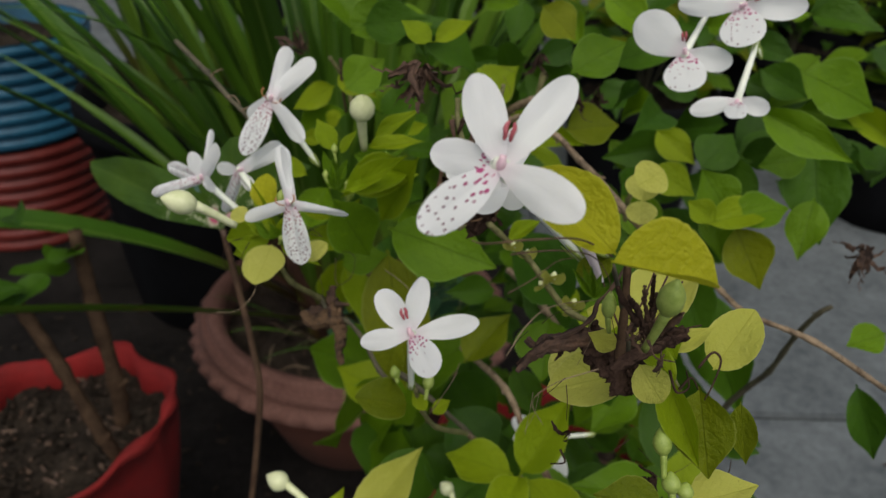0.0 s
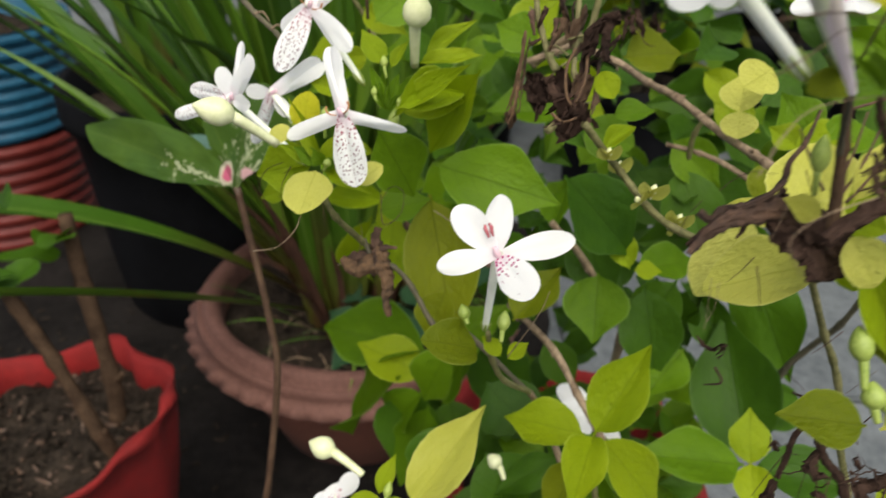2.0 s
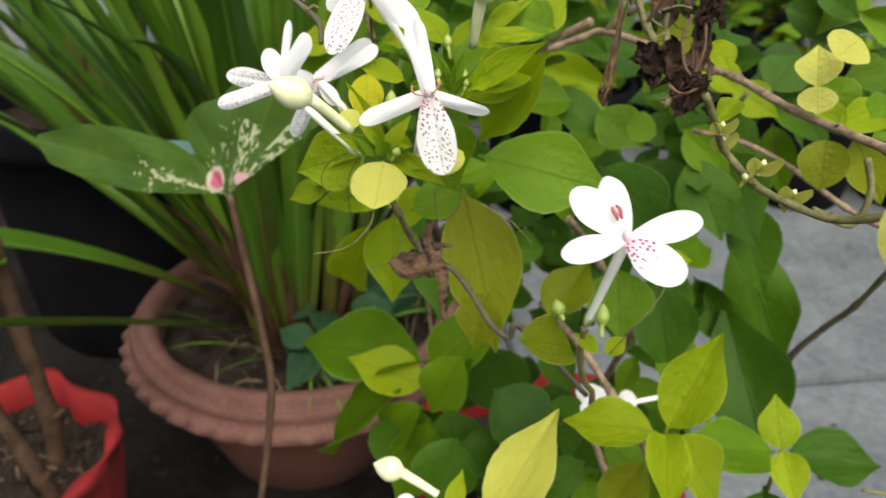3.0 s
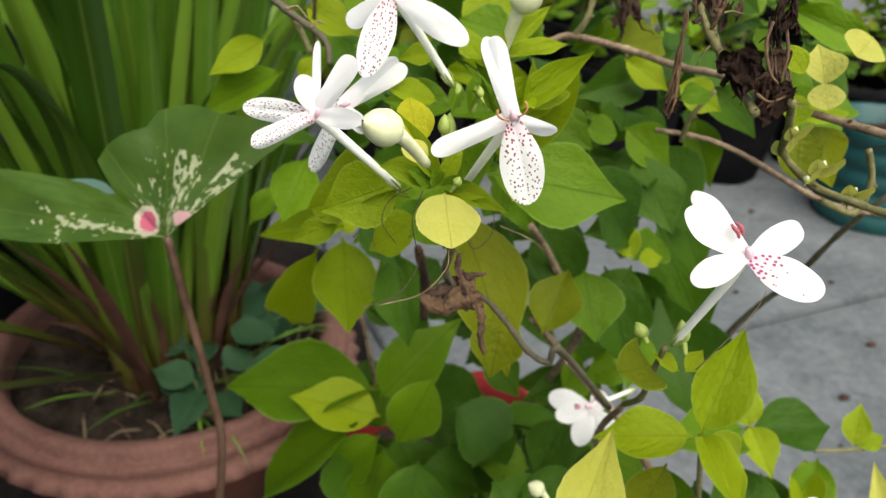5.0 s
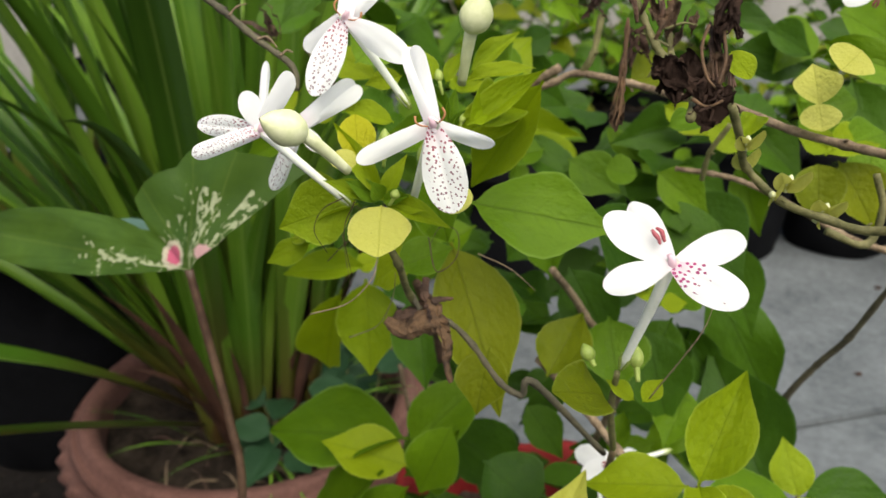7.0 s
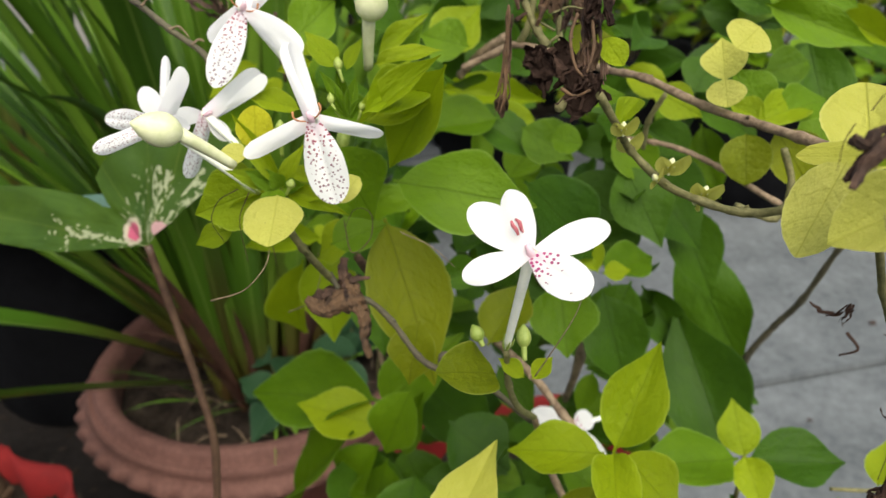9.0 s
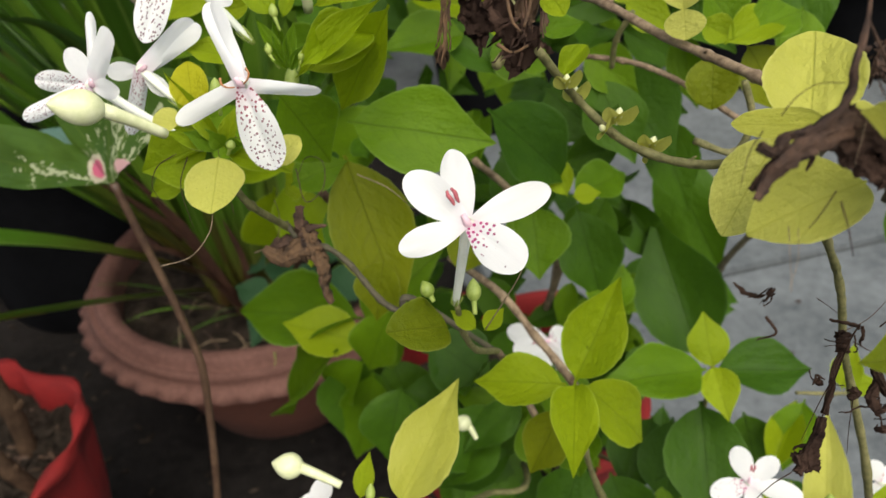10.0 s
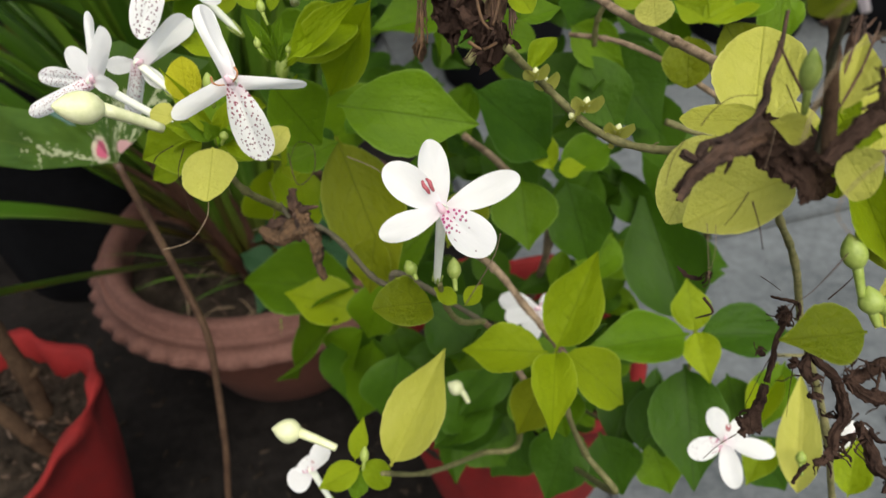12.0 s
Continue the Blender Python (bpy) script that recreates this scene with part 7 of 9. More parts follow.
hair(shrub, [(0.0207, 0.1085, 0.7024), (0.0202, 0.1066, 0.7000), (0.0192, 0.1034, 0.6960)], 0.00006, BARK)
hair(shrub, [(0.0218, 0.1080, 0.7021), (0.0209, 0.1057, 0.6991), (0.0190, 0.1037, 0.6963)], 0.00005, BARK)

rolled(shrub, [(0.0344, 0.1049, 0.7113), (0.0373, 0.1059, 0.7133), (0.0404, 0.1066, 0.7150), (0.0441, 0.1074, 0.7168), (0.0477, 0.1079, 0.7183)], 0.00100, 0.00140, 61, DRY_DARK, 0.60)

# stalks and rolled dead leaves round the dried flowers
stem(shrub, [(-0.1006, 0.2817, 0.7204), (-0.0883, 0.2742, 0.7114), (-0.0791, 0.2680, 0.7037), (-0.0702, 0.2623, 0.6968), (-0.0695, 0.2590, 0.6907)], 0.0013, 0.0011, DARK_TWIG)
stem(shrub, [(-0.0790, 0.2669, 0.7039), (-0.0761, 0.2665, 0.7044), (-0.0738, 0.2646, 0.7017)], 0.0005, 0.0002, BARK)
stem(shrub, [(-0.0733, 0.2634, 0.6997), (-0.0712, 0.2637, 0.7011), (-0.0697, 0.2630, 0.7005)], 0.0005, 0.0002, BARK)
stem(shrub, [(-0.0860, 0.2717, 0.7098), (-0.0838, 0.2723, 0.7120), (-0.0809, 0.2721, 0.7129)], 0.0005, 0.0002, BARK)
withered(shrub, (0.0437, 0.3060, 0.7130), (0.05, -0.1, -1), 0.0125, 7, 71, DRY_DARK, 0.5)
hair(shrub, [(0.0269, 0.2963, 0.7099), (0.0335, 0.2935, 0.7084), (0.0402, 0.2916, 0.7091)], 0.00009, DRY)
hair(shrub, [(0.0458, 0.2898, 0.7093), (0.0403, 0.2872, 0.6995), (0.0366, 0.2844, 0.6908), (0.0322, 0.2812, 0.6805)], 0.00009, DRY)
hair(shrub, [(0.0277, 0.2946, 0.7067), (0.0309, 0.2906, 0.7003), (0.0279, 0.2882, 0.6927)], 0.00009, DRY)
stem(shrub, [(0.0122, 0.2048, 0.7049), (0.0103, 0.2069, 0.7081), (0.0082, 0.2101, 0.7138), (0.0069, 0.2129, 0.7188), (0.0068, 0.2155, 0.7245)], 0.0013, 0.001, TWIG)
rolled(shrub, [(0.0061, 0.2094, 0.7131), (0.0056, 0.2098, 0.7161), (0.0050, 0.2113, 0.7189)], 0.00047, 0.00094, 80, DRY, 0.8)
rolled(shrub, [(0.0098, 0.2066, 0.7096), (0.0106, 0.2063, 0.7120), (0.0113, 0.2070, 0.7141)], 0.00042, 0.00085, 81, DRY_LEAF, 0.8)
rolled(shrub, [(0.0079, 0.2085, 0.7125), (0.0064, 0.2076, 0.7118), (0.0049, 0.2077, 0.7111)], 0.00028, 0.00056, 82, DRY_DARK, 0.8)
rolled(shrub, [(0.0109, 0.2079, 0.7133), (0.0113, 0.2077, 0.7155), (0.0115, 0.2086, 0.7177)], 0.00042, 0.00085, 83, DRY, 0.8)
rolled(shrub, [(0.0116, 0.2073, 0.7126), (0.0126, 0.2071, 0.7152), (0.0136, 0.2079, 0.7177)], 0.00052, 0.00103, 84, DRY_LEAF, 0.8)
rolled(shrub, [(0.0070, 0.2099, 0.7149), (0.0080, 0.2097, 0.7176), (0.0089, 0.2105, 0.7201)], 0.00042, 0.00085, 85, DRY_DARK, 0.8)
rolled(shrub, [(0.0173, 0.1922, 0.7087), (0.0172, 0.1947, 0.7141), (0.0198, 0.1961, 0.7189), (0.0243, 0.1957, 0.7214)], 0.00130, 0.00247, 90, DRY_DARK, 0.4)
rolled(shrub, [(0.0218, 0.1921, 0.7116), (0.0212, 0.1941, 0.7156), (0.0220, 0.1957, 0.7196), (0.0212, 0.1969, 0.7216)], 0.00177, 0.00200, 91, DRY_DARK, 0.4)
rolled(shrub, [(0.0033, 0.1951, 0.7050), (0.0071, 0.1936, 0.7044), (0.0110, 0.1912, 0.7018), (0.0135, 0.1891, 0.6992)], 0.00236, 0.00200, 92, DRY_DARK, 0.4)
rolled(shrub, [(0.0038, 0.1928, 0.7003), (0.0059, 0.1934, 0.7030), (0.0094, 0.1940, 0.7068)], 0.00153, 0.00106, 93, DRY_DARK, 0.4)
rolled(shrub, [(0.0120, 0.1890, 0.6978), (0.0146, 0.1876, 0.6965), (0.0187, 0.1871, 0.6983)], 0.00142, 0.00070, 94, DRY_DARK, 0.4)
rolled(shrub, [(-0.0377, 0.2358, 0.6397), (-0.0386, 0.2343, 0.6359), (-0.0370, 0.2321, 0.6321), (-0.0367, 0.2293, 0.6288)], 0.00150, 0.00382, 100, DRY, 0.30)
rolled(shrub, [(-0.0345, 0.2295, 0.6308), (-0.0402, 0.2284, 0.6293), (-0.0454, 0.2290, 0.6268), (-0.0505, 0.2327, 0.6288)], 0.00482, 0.00133, 101, DRY_LEAF, 0.30)
rolled(shrub, [(-0.0362, 0.2310, 0.6302), (-0.0405, 0.2314, 0.6306), (-0.0455, 0.2325, 0.6293), (-0.0487, 0.2325, 0.6271)], 0.00366, 0.00133, 102, DRY, 0.30)
rolled(shrub, [(-0.0352, 0.2289, 0.6289), (-0.0342, 0.2250, 0.6238), (-0.0350, 0.2227, 0.6181), (-0.0340, 0.2211, 0.6128)], 0.00349, 0.00116, 103, DRY_LEAF, 0.30)
rolled(shrub, [(-0.0371, 0.2318, 0.6340), (-0.0341, 0.2311, 0.6346), (-0.0311, 0.2303, 0.6350)], 0.00116, 0.00034, 104, DRY, 0.30)

# dry calyces on upright stalks
stem(shrub, [(0.0077, 0.1851, 0.6960), (0.0197, 0.2034, 0.6967), (0.0181, 0.2101, 0.7027), (0.0189, 0.2158, 0.7090), (0.0201, 0.2235, 0.7171), (0.0218, 0.2294, 0.7245)], 0.0013, 0.0008, TWIG)
dry_leaf(shrub, (0.0174, 0.2138, 0.7087), (0.0209, 0.2179, 0.7188), 0.0036, (-0.62, -0.67, 0.42), 51, DRY_LEAF)
dry_leaf(shrub, (0.0168, 0.2158, 0.7118), (0.0145, 0.2209, 0.7189), 0.0031, (-0.61, -0.68, 0.41), 52, DRY_LEAF)
dry_leaf(shrub, (0.0183, 0.2124, 0.7070), (0.0233, 0.2148, 0.7153), 0.0033, (-0.62, -0.65, 0.43), 53, DRY)
dry_leaf(shrub, (0.0170, 0.2164, 0.7130), (0.0183, 0.2200, 0.7204), 0.0031, (-0.61, -0.68, 0.40), 54, DRY)
dry_leaf(shrub, (0.0161, 0.2182, 0.7154), (0.0143, 0.2238, 0.7238), 0.0033, (-0.60, -0.69, 0.39), 55, DRY)
dry_leaf(shrub, (0.0225, 0.2120, 0.7097), (0.0250, 0.2141, 0.7154), 0.0022, (-0.63, -0.65, 0.42), 56, DRY_LEAF)
hair(shrub, [(0.0162, 0.2111, 0.7073), (0.0133, 0.2134, 0.7090), (0.0109, 0.2150, 0.7100)], 0.0004, TWIG)
hair(shrub, [(0.0161, 0.2132, 0.7110), (0.0201, 0.2122, 0.7125), (0.0231, 0.2106, 0.7121)], 0.0004, TWIG)
hair(shrub, [(0.0167, 0.2102, 0.7062), (0.0132, 0.2103, 0.7035), (0.0108, 0.2096, 0.7003)], 0.0004, TWIG)
dry_leaf(shrub, (0.0077, 0.1885, 0.7019), (0.0024, 0.1944, 0.7081), 0.0057, (-0.62, -0.62, 0.48), 57, DRY_DARK)
dry_leaf(shrub, (0.0062, 0.1922, 0.7072), (0.0050, 0.1871, 0.6974), 0.0049, (-0.62, -0.61, 0.49), 58, DRY_DARK)
dry_leaf(shrub, (0.0158, 0.1905, 0.7122), (0.0198, 0.1935, 0.7206), 0.0049, (-0.67, -0.61, 0.42), 59, DRY_DARK)
stem(shrub, [(0.0139, 0.1926, 0.7143), (0.0119, 0.1910, 0.7098), (0.0119, 0.1879, 0.7044), (0.0135, 0.1857, 0.7018)], 0.0005, 0.0004, DRY_LEAF)
stem(shrub, [(0.0166, 0.1909, 0.7134), (0.0161, 0.1880, 0.7079), (0.0140, 0.1861, 0.7029)], 0.0005, 0.0004, DRY_LEAF)
stem(shrub, [(0.0085, 0.1869, 0.6998), (0.0111, 0.1849, 0.6984), (0.0143, 0.1841, 0.6997)], 0.0005, 0.0004, DRY_LEAF)
withered(shrub, (-0.0682, 0.3788, 0.6900), (-0.3, 0, 0.6), 0.018, 4, 61, DRY, 0.5)
withered(shrub, (0.0578, 0.3013, 0.6992), (0, -0.1, -1), 0.018, 3, 62, DRY_DARK, 0.2)
leaf(shrub, (0.1383, 0.2987, 0.6945), (0.1724, 0.2751, 0.6806), 0.0165, (-0.73, -0.58, 0.34), "g", "o")

# dry threads left by fallen flowers
hair(shrub, [(0.0308, 0.1053, 0.7361), (0.0205, 0.0862, 0.7503), (0.0129, 0.0819, 0.7526), (0.0070, 0.0816, 0.7520), (0.0050, 0.0819, 0.7523)], 0.00018, DRY)
hair(shrub, [(-0.0566, 0.2684, 0.6040), (-0.0485, 0.2577, 0.6136), (-0.0448, 0.2511, 0.6264), (-0.0449, 0.2454, 0.6376)], 0.0002, BARK)
hair(shrub, [(-0.0367, 0.2373, 0.6517), (-0.0358, 0.2318, 0.6434), (-0.0301, 0.2314, 0.6473), (-0.0290, 0.2348, 0.6537), (-0.0333, 0.2374, 0.6545), (-0.0367, 0.2361, 0.6496)], 0.00018, DRY)
hair(shrub, [(-0.0494, 0.2585, 0.6453), (-0.0581, 0.2601, 0.6514), (-0.0587, 0.2550, 0.6425), (-0.0580, 0.2488, 0.6330)], 0.00018, DRY)
hair(shrub, [(-0.0639, 0.2555, 0.6392), (-0.0576, 0.2558, 0.6448), (-0.0510, 0.2592, 0.6452)], 0.00018, DRY)
hair(shrub, [(-0.0184, 0.2471, 0.6406), (-0.0100, 0.2411, 0.6373), (-0.0037, 0.2348, 0.6321)], 0.0002, BARK)
hair(shrub, [(-0.0738, 0.2043, 0.6489), (-0.0653, 0.1996, 0.6532), (-0.0595, 0.1993, 0.6591), (-0.0579, 0.2018, 0.6626)], 0.00018, BARK)
hair(shrub, [(0.0011, 0.1752, 0.6323), (0.0074, 0.1697, 0.6509), (0.0094, 0.1691, 0.6587)], 0.00018, BARK)
hair(shrub, [(0.0816, 0.1400, 0.6414), (0.0805, 0.1354, 0.6514), (0.0774, 0.1309, 0.6612)], 0.00018, DRY)
hair(shrub, [(-0.0456, 0.2591, 0.6493), (-0.0530, 0.2592, 0.6540), (-0.0551, 0.2611, 0.6553)], 0.0002, DRY)
hair(shrub, [(-0.0449, 0.2584, 0.6486), (-0.0519, 0.2570, 0.6511), (-0.0552, 0.2579, 0.6501)], 0.0002, DRY)

# caladium beside the shrub
CALADIUM = dict(centre=(-0.1126, 0.3416, 0.6024), stalk=[(-0.1126, 0.3416, 0.6024), (-0.1088, 0.3406, 0.5704), (-0.1060, 0.3390, 0.5491), (-0.1035, 0.3369, 0.5267), (-0.1017, 0.3335, 0.4920), (-0.1129, 0.3320, 0.4160), (-0.1227, 0.3347, 0.3693), (-0.1337, 0.3353, 0.3196), (-0.1544, 0.3274, 0.2335), (-0.1544, 0.3374, 0.1168), (-0.1544, 0.3424, 0.0000)], across=(0.8662, -0.6391, 0.1950), along=(0.1354, 0.3511, 0.9137), fold=[(-0.1285, 0.3735, 0.6030), (-0.1665, 0.3950, 0.6025)])

# bluish leaves of the seedlings in the pot
leaf(seedling, (-0.0592, 0.7296, 0.2350), (-0.0230, 0.7463, 0.2410), 0.0360, (-0.10, -0.45, 1.00), "b", "o")
stem(seedling, [(-0.0592, 0.7296, 0.185), (-0.0562, 0.7296, 0.2100), (-0.0592, 0.7296, 0.2350)], 0.0013, 0.001)
leaf(seedling, (-0.0900, 0.7088, 0.2400), (-0.1297, 0.7380, 0.2460), 0.0360, (-0.10, -0.45, 1.00), "b", "o")
stem(seedling, [(-0.0900, 0.7088, 0.185), (-0.0870, 0.7088, 0.2125), (-0.0900, 0.7088, 0.2400)], 0.0013, 0.001)
leaf(seedling, (-0.0874, 0.7080, 0.2250), (-0.1175, 0.6542, 0.2310), 0.0360, (-0.10, -0.45, 1.00), "b", "o")
stem(seedling, [(-0.0874, 0.7080, 0.185), (-0.0844, 0.7080, 0.2050), (-0.0874, 0.7080, 0.2250)], 0.0013, 0.001)
leaf(seedling, (-0.0694, 0.7020, 0.2250), (-0.0543, 0.6495, 0.2310), 0.0340, (-0.10, -0.45, 1.00), "b", "o")
stem(seedling, [(-0.0694, 0.7020, 0.185), (-0.0664, 0.7020, 0.2050), (-0.0694, 0.7020, 0.2250)], 0.0013, 0.001)
leaf(seedling, (-0.0847, 0.7313, 0.2400), (-0.0660, 0.7861, 0.2460), 0.0340, (-0.10, -0.45, 1.00), "b", "o")
stem(seedling, [(-0.0847, 0.7313, 0.185), (-0.0817, 0.7313, 0.2125), (-0.0847, 0.7313, 0.2400)], 0.0013, 0.001)
leaf(seedling, (-0.0931, 0.7579, 0.2450), (-0.1169, 0.7784, 0.2510), 0.0320, (-0.10, -0.45, 1.00), "b", "o")
stem(seedling, [(-0.0931, 0.7579, 0.185), (-0.0901, 0.7579, 0.2150), (-0.0931, 0.7579, 0.2450)], 0.0013, 0.001)
leaf(seedling, (-0.0432, 0.7013, 0.2300), (-0.0254, 0.6691, 0.2360), 0.0300, (-0.10, -0.45, 1.00), "b", "o")
stem(seedling, [(-0.0432, 0.7013, 0.185), (-0.0402, 0.7013, 0.2075), (-0.0432, 0.7013, 0.2300)], 0.0013, 0.001)

# leaves low inside the shrub, over its bag, shade put into their dark colour
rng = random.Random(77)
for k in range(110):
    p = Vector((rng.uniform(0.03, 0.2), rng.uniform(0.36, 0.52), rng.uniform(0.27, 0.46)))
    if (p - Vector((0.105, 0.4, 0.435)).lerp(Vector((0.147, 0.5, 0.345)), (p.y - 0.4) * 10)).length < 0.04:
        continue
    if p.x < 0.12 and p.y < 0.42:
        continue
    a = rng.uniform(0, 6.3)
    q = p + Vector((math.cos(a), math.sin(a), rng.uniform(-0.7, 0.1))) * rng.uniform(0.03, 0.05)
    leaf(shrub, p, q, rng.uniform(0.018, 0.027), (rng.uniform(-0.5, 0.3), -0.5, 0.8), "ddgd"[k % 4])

# leaves deeper in the shrub, mostly in the dark colour that paints their shade
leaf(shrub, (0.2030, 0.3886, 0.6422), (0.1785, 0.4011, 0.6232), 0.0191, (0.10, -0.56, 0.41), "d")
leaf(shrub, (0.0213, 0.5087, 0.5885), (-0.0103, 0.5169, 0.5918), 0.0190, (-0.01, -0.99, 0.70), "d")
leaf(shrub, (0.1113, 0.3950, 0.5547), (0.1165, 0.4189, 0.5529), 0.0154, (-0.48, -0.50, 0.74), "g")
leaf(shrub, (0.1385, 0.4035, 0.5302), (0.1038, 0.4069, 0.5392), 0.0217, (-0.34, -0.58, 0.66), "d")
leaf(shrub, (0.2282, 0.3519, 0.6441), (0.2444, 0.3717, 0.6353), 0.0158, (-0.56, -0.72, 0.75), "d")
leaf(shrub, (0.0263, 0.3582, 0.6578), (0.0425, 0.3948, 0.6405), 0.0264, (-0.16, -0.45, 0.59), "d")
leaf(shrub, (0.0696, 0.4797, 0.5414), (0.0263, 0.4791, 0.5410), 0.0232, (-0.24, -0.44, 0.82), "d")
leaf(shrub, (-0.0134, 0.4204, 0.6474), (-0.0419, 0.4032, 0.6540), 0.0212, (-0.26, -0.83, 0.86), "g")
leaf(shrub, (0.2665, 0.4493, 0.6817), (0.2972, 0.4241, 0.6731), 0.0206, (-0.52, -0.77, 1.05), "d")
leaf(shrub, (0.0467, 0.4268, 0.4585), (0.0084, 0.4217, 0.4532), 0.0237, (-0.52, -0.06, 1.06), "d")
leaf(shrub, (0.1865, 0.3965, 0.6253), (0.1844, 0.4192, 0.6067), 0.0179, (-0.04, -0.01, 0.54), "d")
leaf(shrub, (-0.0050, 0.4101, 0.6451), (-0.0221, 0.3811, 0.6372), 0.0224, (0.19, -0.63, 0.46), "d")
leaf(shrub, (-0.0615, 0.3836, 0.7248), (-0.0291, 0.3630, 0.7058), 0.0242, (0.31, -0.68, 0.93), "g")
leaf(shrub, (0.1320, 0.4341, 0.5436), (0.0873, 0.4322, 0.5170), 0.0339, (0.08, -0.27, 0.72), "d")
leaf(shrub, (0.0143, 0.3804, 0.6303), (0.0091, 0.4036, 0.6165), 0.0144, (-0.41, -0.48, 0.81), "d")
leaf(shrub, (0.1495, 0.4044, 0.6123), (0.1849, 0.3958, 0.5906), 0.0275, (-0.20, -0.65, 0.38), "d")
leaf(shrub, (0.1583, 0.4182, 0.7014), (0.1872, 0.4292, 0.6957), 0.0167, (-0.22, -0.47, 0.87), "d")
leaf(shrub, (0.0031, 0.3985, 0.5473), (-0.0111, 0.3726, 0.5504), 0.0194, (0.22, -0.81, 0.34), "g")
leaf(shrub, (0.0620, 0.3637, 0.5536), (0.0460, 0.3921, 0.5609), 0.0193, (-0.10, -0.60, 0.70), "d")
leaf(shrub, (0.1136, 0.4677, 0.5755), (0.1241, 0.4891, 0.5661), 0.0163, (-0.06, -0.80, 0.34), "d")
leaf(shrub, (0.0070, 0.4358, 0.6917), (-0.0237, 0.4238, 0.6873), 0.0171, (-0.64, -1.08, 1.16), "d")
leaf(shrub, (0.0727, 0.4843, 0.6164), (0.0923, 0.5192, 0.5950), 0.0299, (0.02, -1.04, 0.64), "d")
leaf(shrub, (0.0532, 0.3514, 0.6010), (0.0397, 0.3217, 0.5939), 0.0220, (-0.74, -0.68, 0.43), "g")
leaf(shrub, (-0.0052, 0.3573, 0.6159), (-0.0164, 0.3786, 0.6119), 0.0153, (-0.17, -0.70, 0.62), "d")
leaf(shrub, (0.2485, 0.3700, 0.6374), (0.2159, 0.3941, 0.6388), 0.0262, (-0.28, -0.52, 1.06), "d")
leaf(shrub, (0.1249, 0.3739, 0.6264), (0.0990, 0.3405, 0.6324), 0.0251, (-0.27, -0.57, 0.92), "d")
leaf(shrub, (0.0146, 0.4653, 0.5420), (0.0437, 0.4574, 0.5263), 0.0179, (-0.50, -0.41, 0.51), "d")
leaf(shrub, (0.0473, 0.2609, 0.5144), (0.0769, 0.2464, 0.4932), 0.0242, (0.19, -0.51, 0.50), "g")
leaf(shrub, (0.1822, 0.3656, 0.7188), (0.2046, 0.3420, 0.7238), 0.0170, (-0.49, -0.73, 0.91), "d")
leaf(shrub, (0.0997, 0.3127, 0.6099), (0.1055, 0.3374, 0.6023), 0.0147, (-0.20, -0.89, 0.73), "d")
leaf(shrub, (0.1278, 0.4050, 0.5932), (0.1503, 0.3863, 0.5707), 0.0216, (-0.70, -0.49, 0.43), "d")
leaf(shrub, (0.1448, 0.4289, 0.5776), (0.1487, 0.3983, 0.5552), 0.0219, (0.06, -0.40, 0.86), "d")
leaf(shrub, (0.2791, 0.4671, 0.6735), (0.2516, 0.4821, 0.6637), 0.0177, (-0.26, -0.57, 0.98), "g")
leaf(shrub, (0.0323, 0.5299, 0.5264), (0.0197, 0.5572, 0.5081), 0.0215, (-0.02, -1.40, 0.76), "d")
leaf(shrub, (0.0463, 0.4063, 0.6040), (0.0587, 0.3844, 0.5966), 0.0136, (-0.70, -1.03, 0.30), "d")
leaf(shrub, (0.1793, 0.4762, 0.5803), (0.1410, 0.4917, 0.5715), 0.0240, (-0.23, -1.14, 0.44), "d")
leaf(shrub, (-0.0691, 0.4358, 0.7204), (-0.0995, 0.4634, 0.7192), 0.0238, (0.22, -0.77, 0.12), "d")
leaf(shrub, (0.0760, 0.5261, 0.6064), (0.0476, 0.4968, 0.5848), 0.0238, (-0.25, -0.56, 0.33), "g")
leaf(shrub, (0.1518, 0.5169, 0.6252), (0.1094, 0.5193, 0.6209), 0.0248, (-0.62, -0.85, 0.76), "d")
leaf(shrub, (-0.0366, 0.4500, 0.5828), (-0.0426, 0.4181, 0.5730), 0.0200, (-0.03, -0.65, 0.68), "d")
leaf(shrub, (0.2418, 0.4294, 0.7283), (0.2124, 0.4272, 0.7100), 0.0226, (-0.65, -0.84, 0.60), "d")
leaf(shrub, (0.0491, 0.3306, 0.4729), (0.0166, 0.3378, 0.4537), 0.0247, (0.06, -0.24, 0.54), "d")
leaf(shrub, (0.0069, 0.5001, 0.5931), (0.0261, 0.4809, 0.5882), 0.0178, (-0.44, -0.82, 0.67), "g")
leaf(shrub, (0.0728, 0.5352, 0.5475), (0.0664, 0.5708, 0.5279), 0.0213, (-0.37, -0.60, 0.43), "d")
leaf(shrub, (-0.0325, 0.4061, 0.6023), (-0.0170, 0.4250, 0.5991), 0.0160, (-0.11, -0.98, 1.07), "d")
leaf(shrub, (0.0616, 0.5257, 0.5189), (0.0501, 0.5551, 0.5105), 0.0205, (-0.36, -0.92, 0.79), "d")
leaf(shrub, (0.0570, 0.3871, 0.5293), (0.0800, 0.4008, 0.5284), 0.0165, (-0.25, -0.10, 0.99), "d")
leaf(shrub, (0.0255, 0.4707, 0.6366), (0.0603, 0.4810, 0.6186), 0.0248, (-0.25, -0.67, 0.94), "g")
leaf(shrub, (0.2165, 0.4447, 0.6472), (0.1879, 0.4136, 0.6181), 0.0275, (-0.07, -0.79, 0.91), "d")
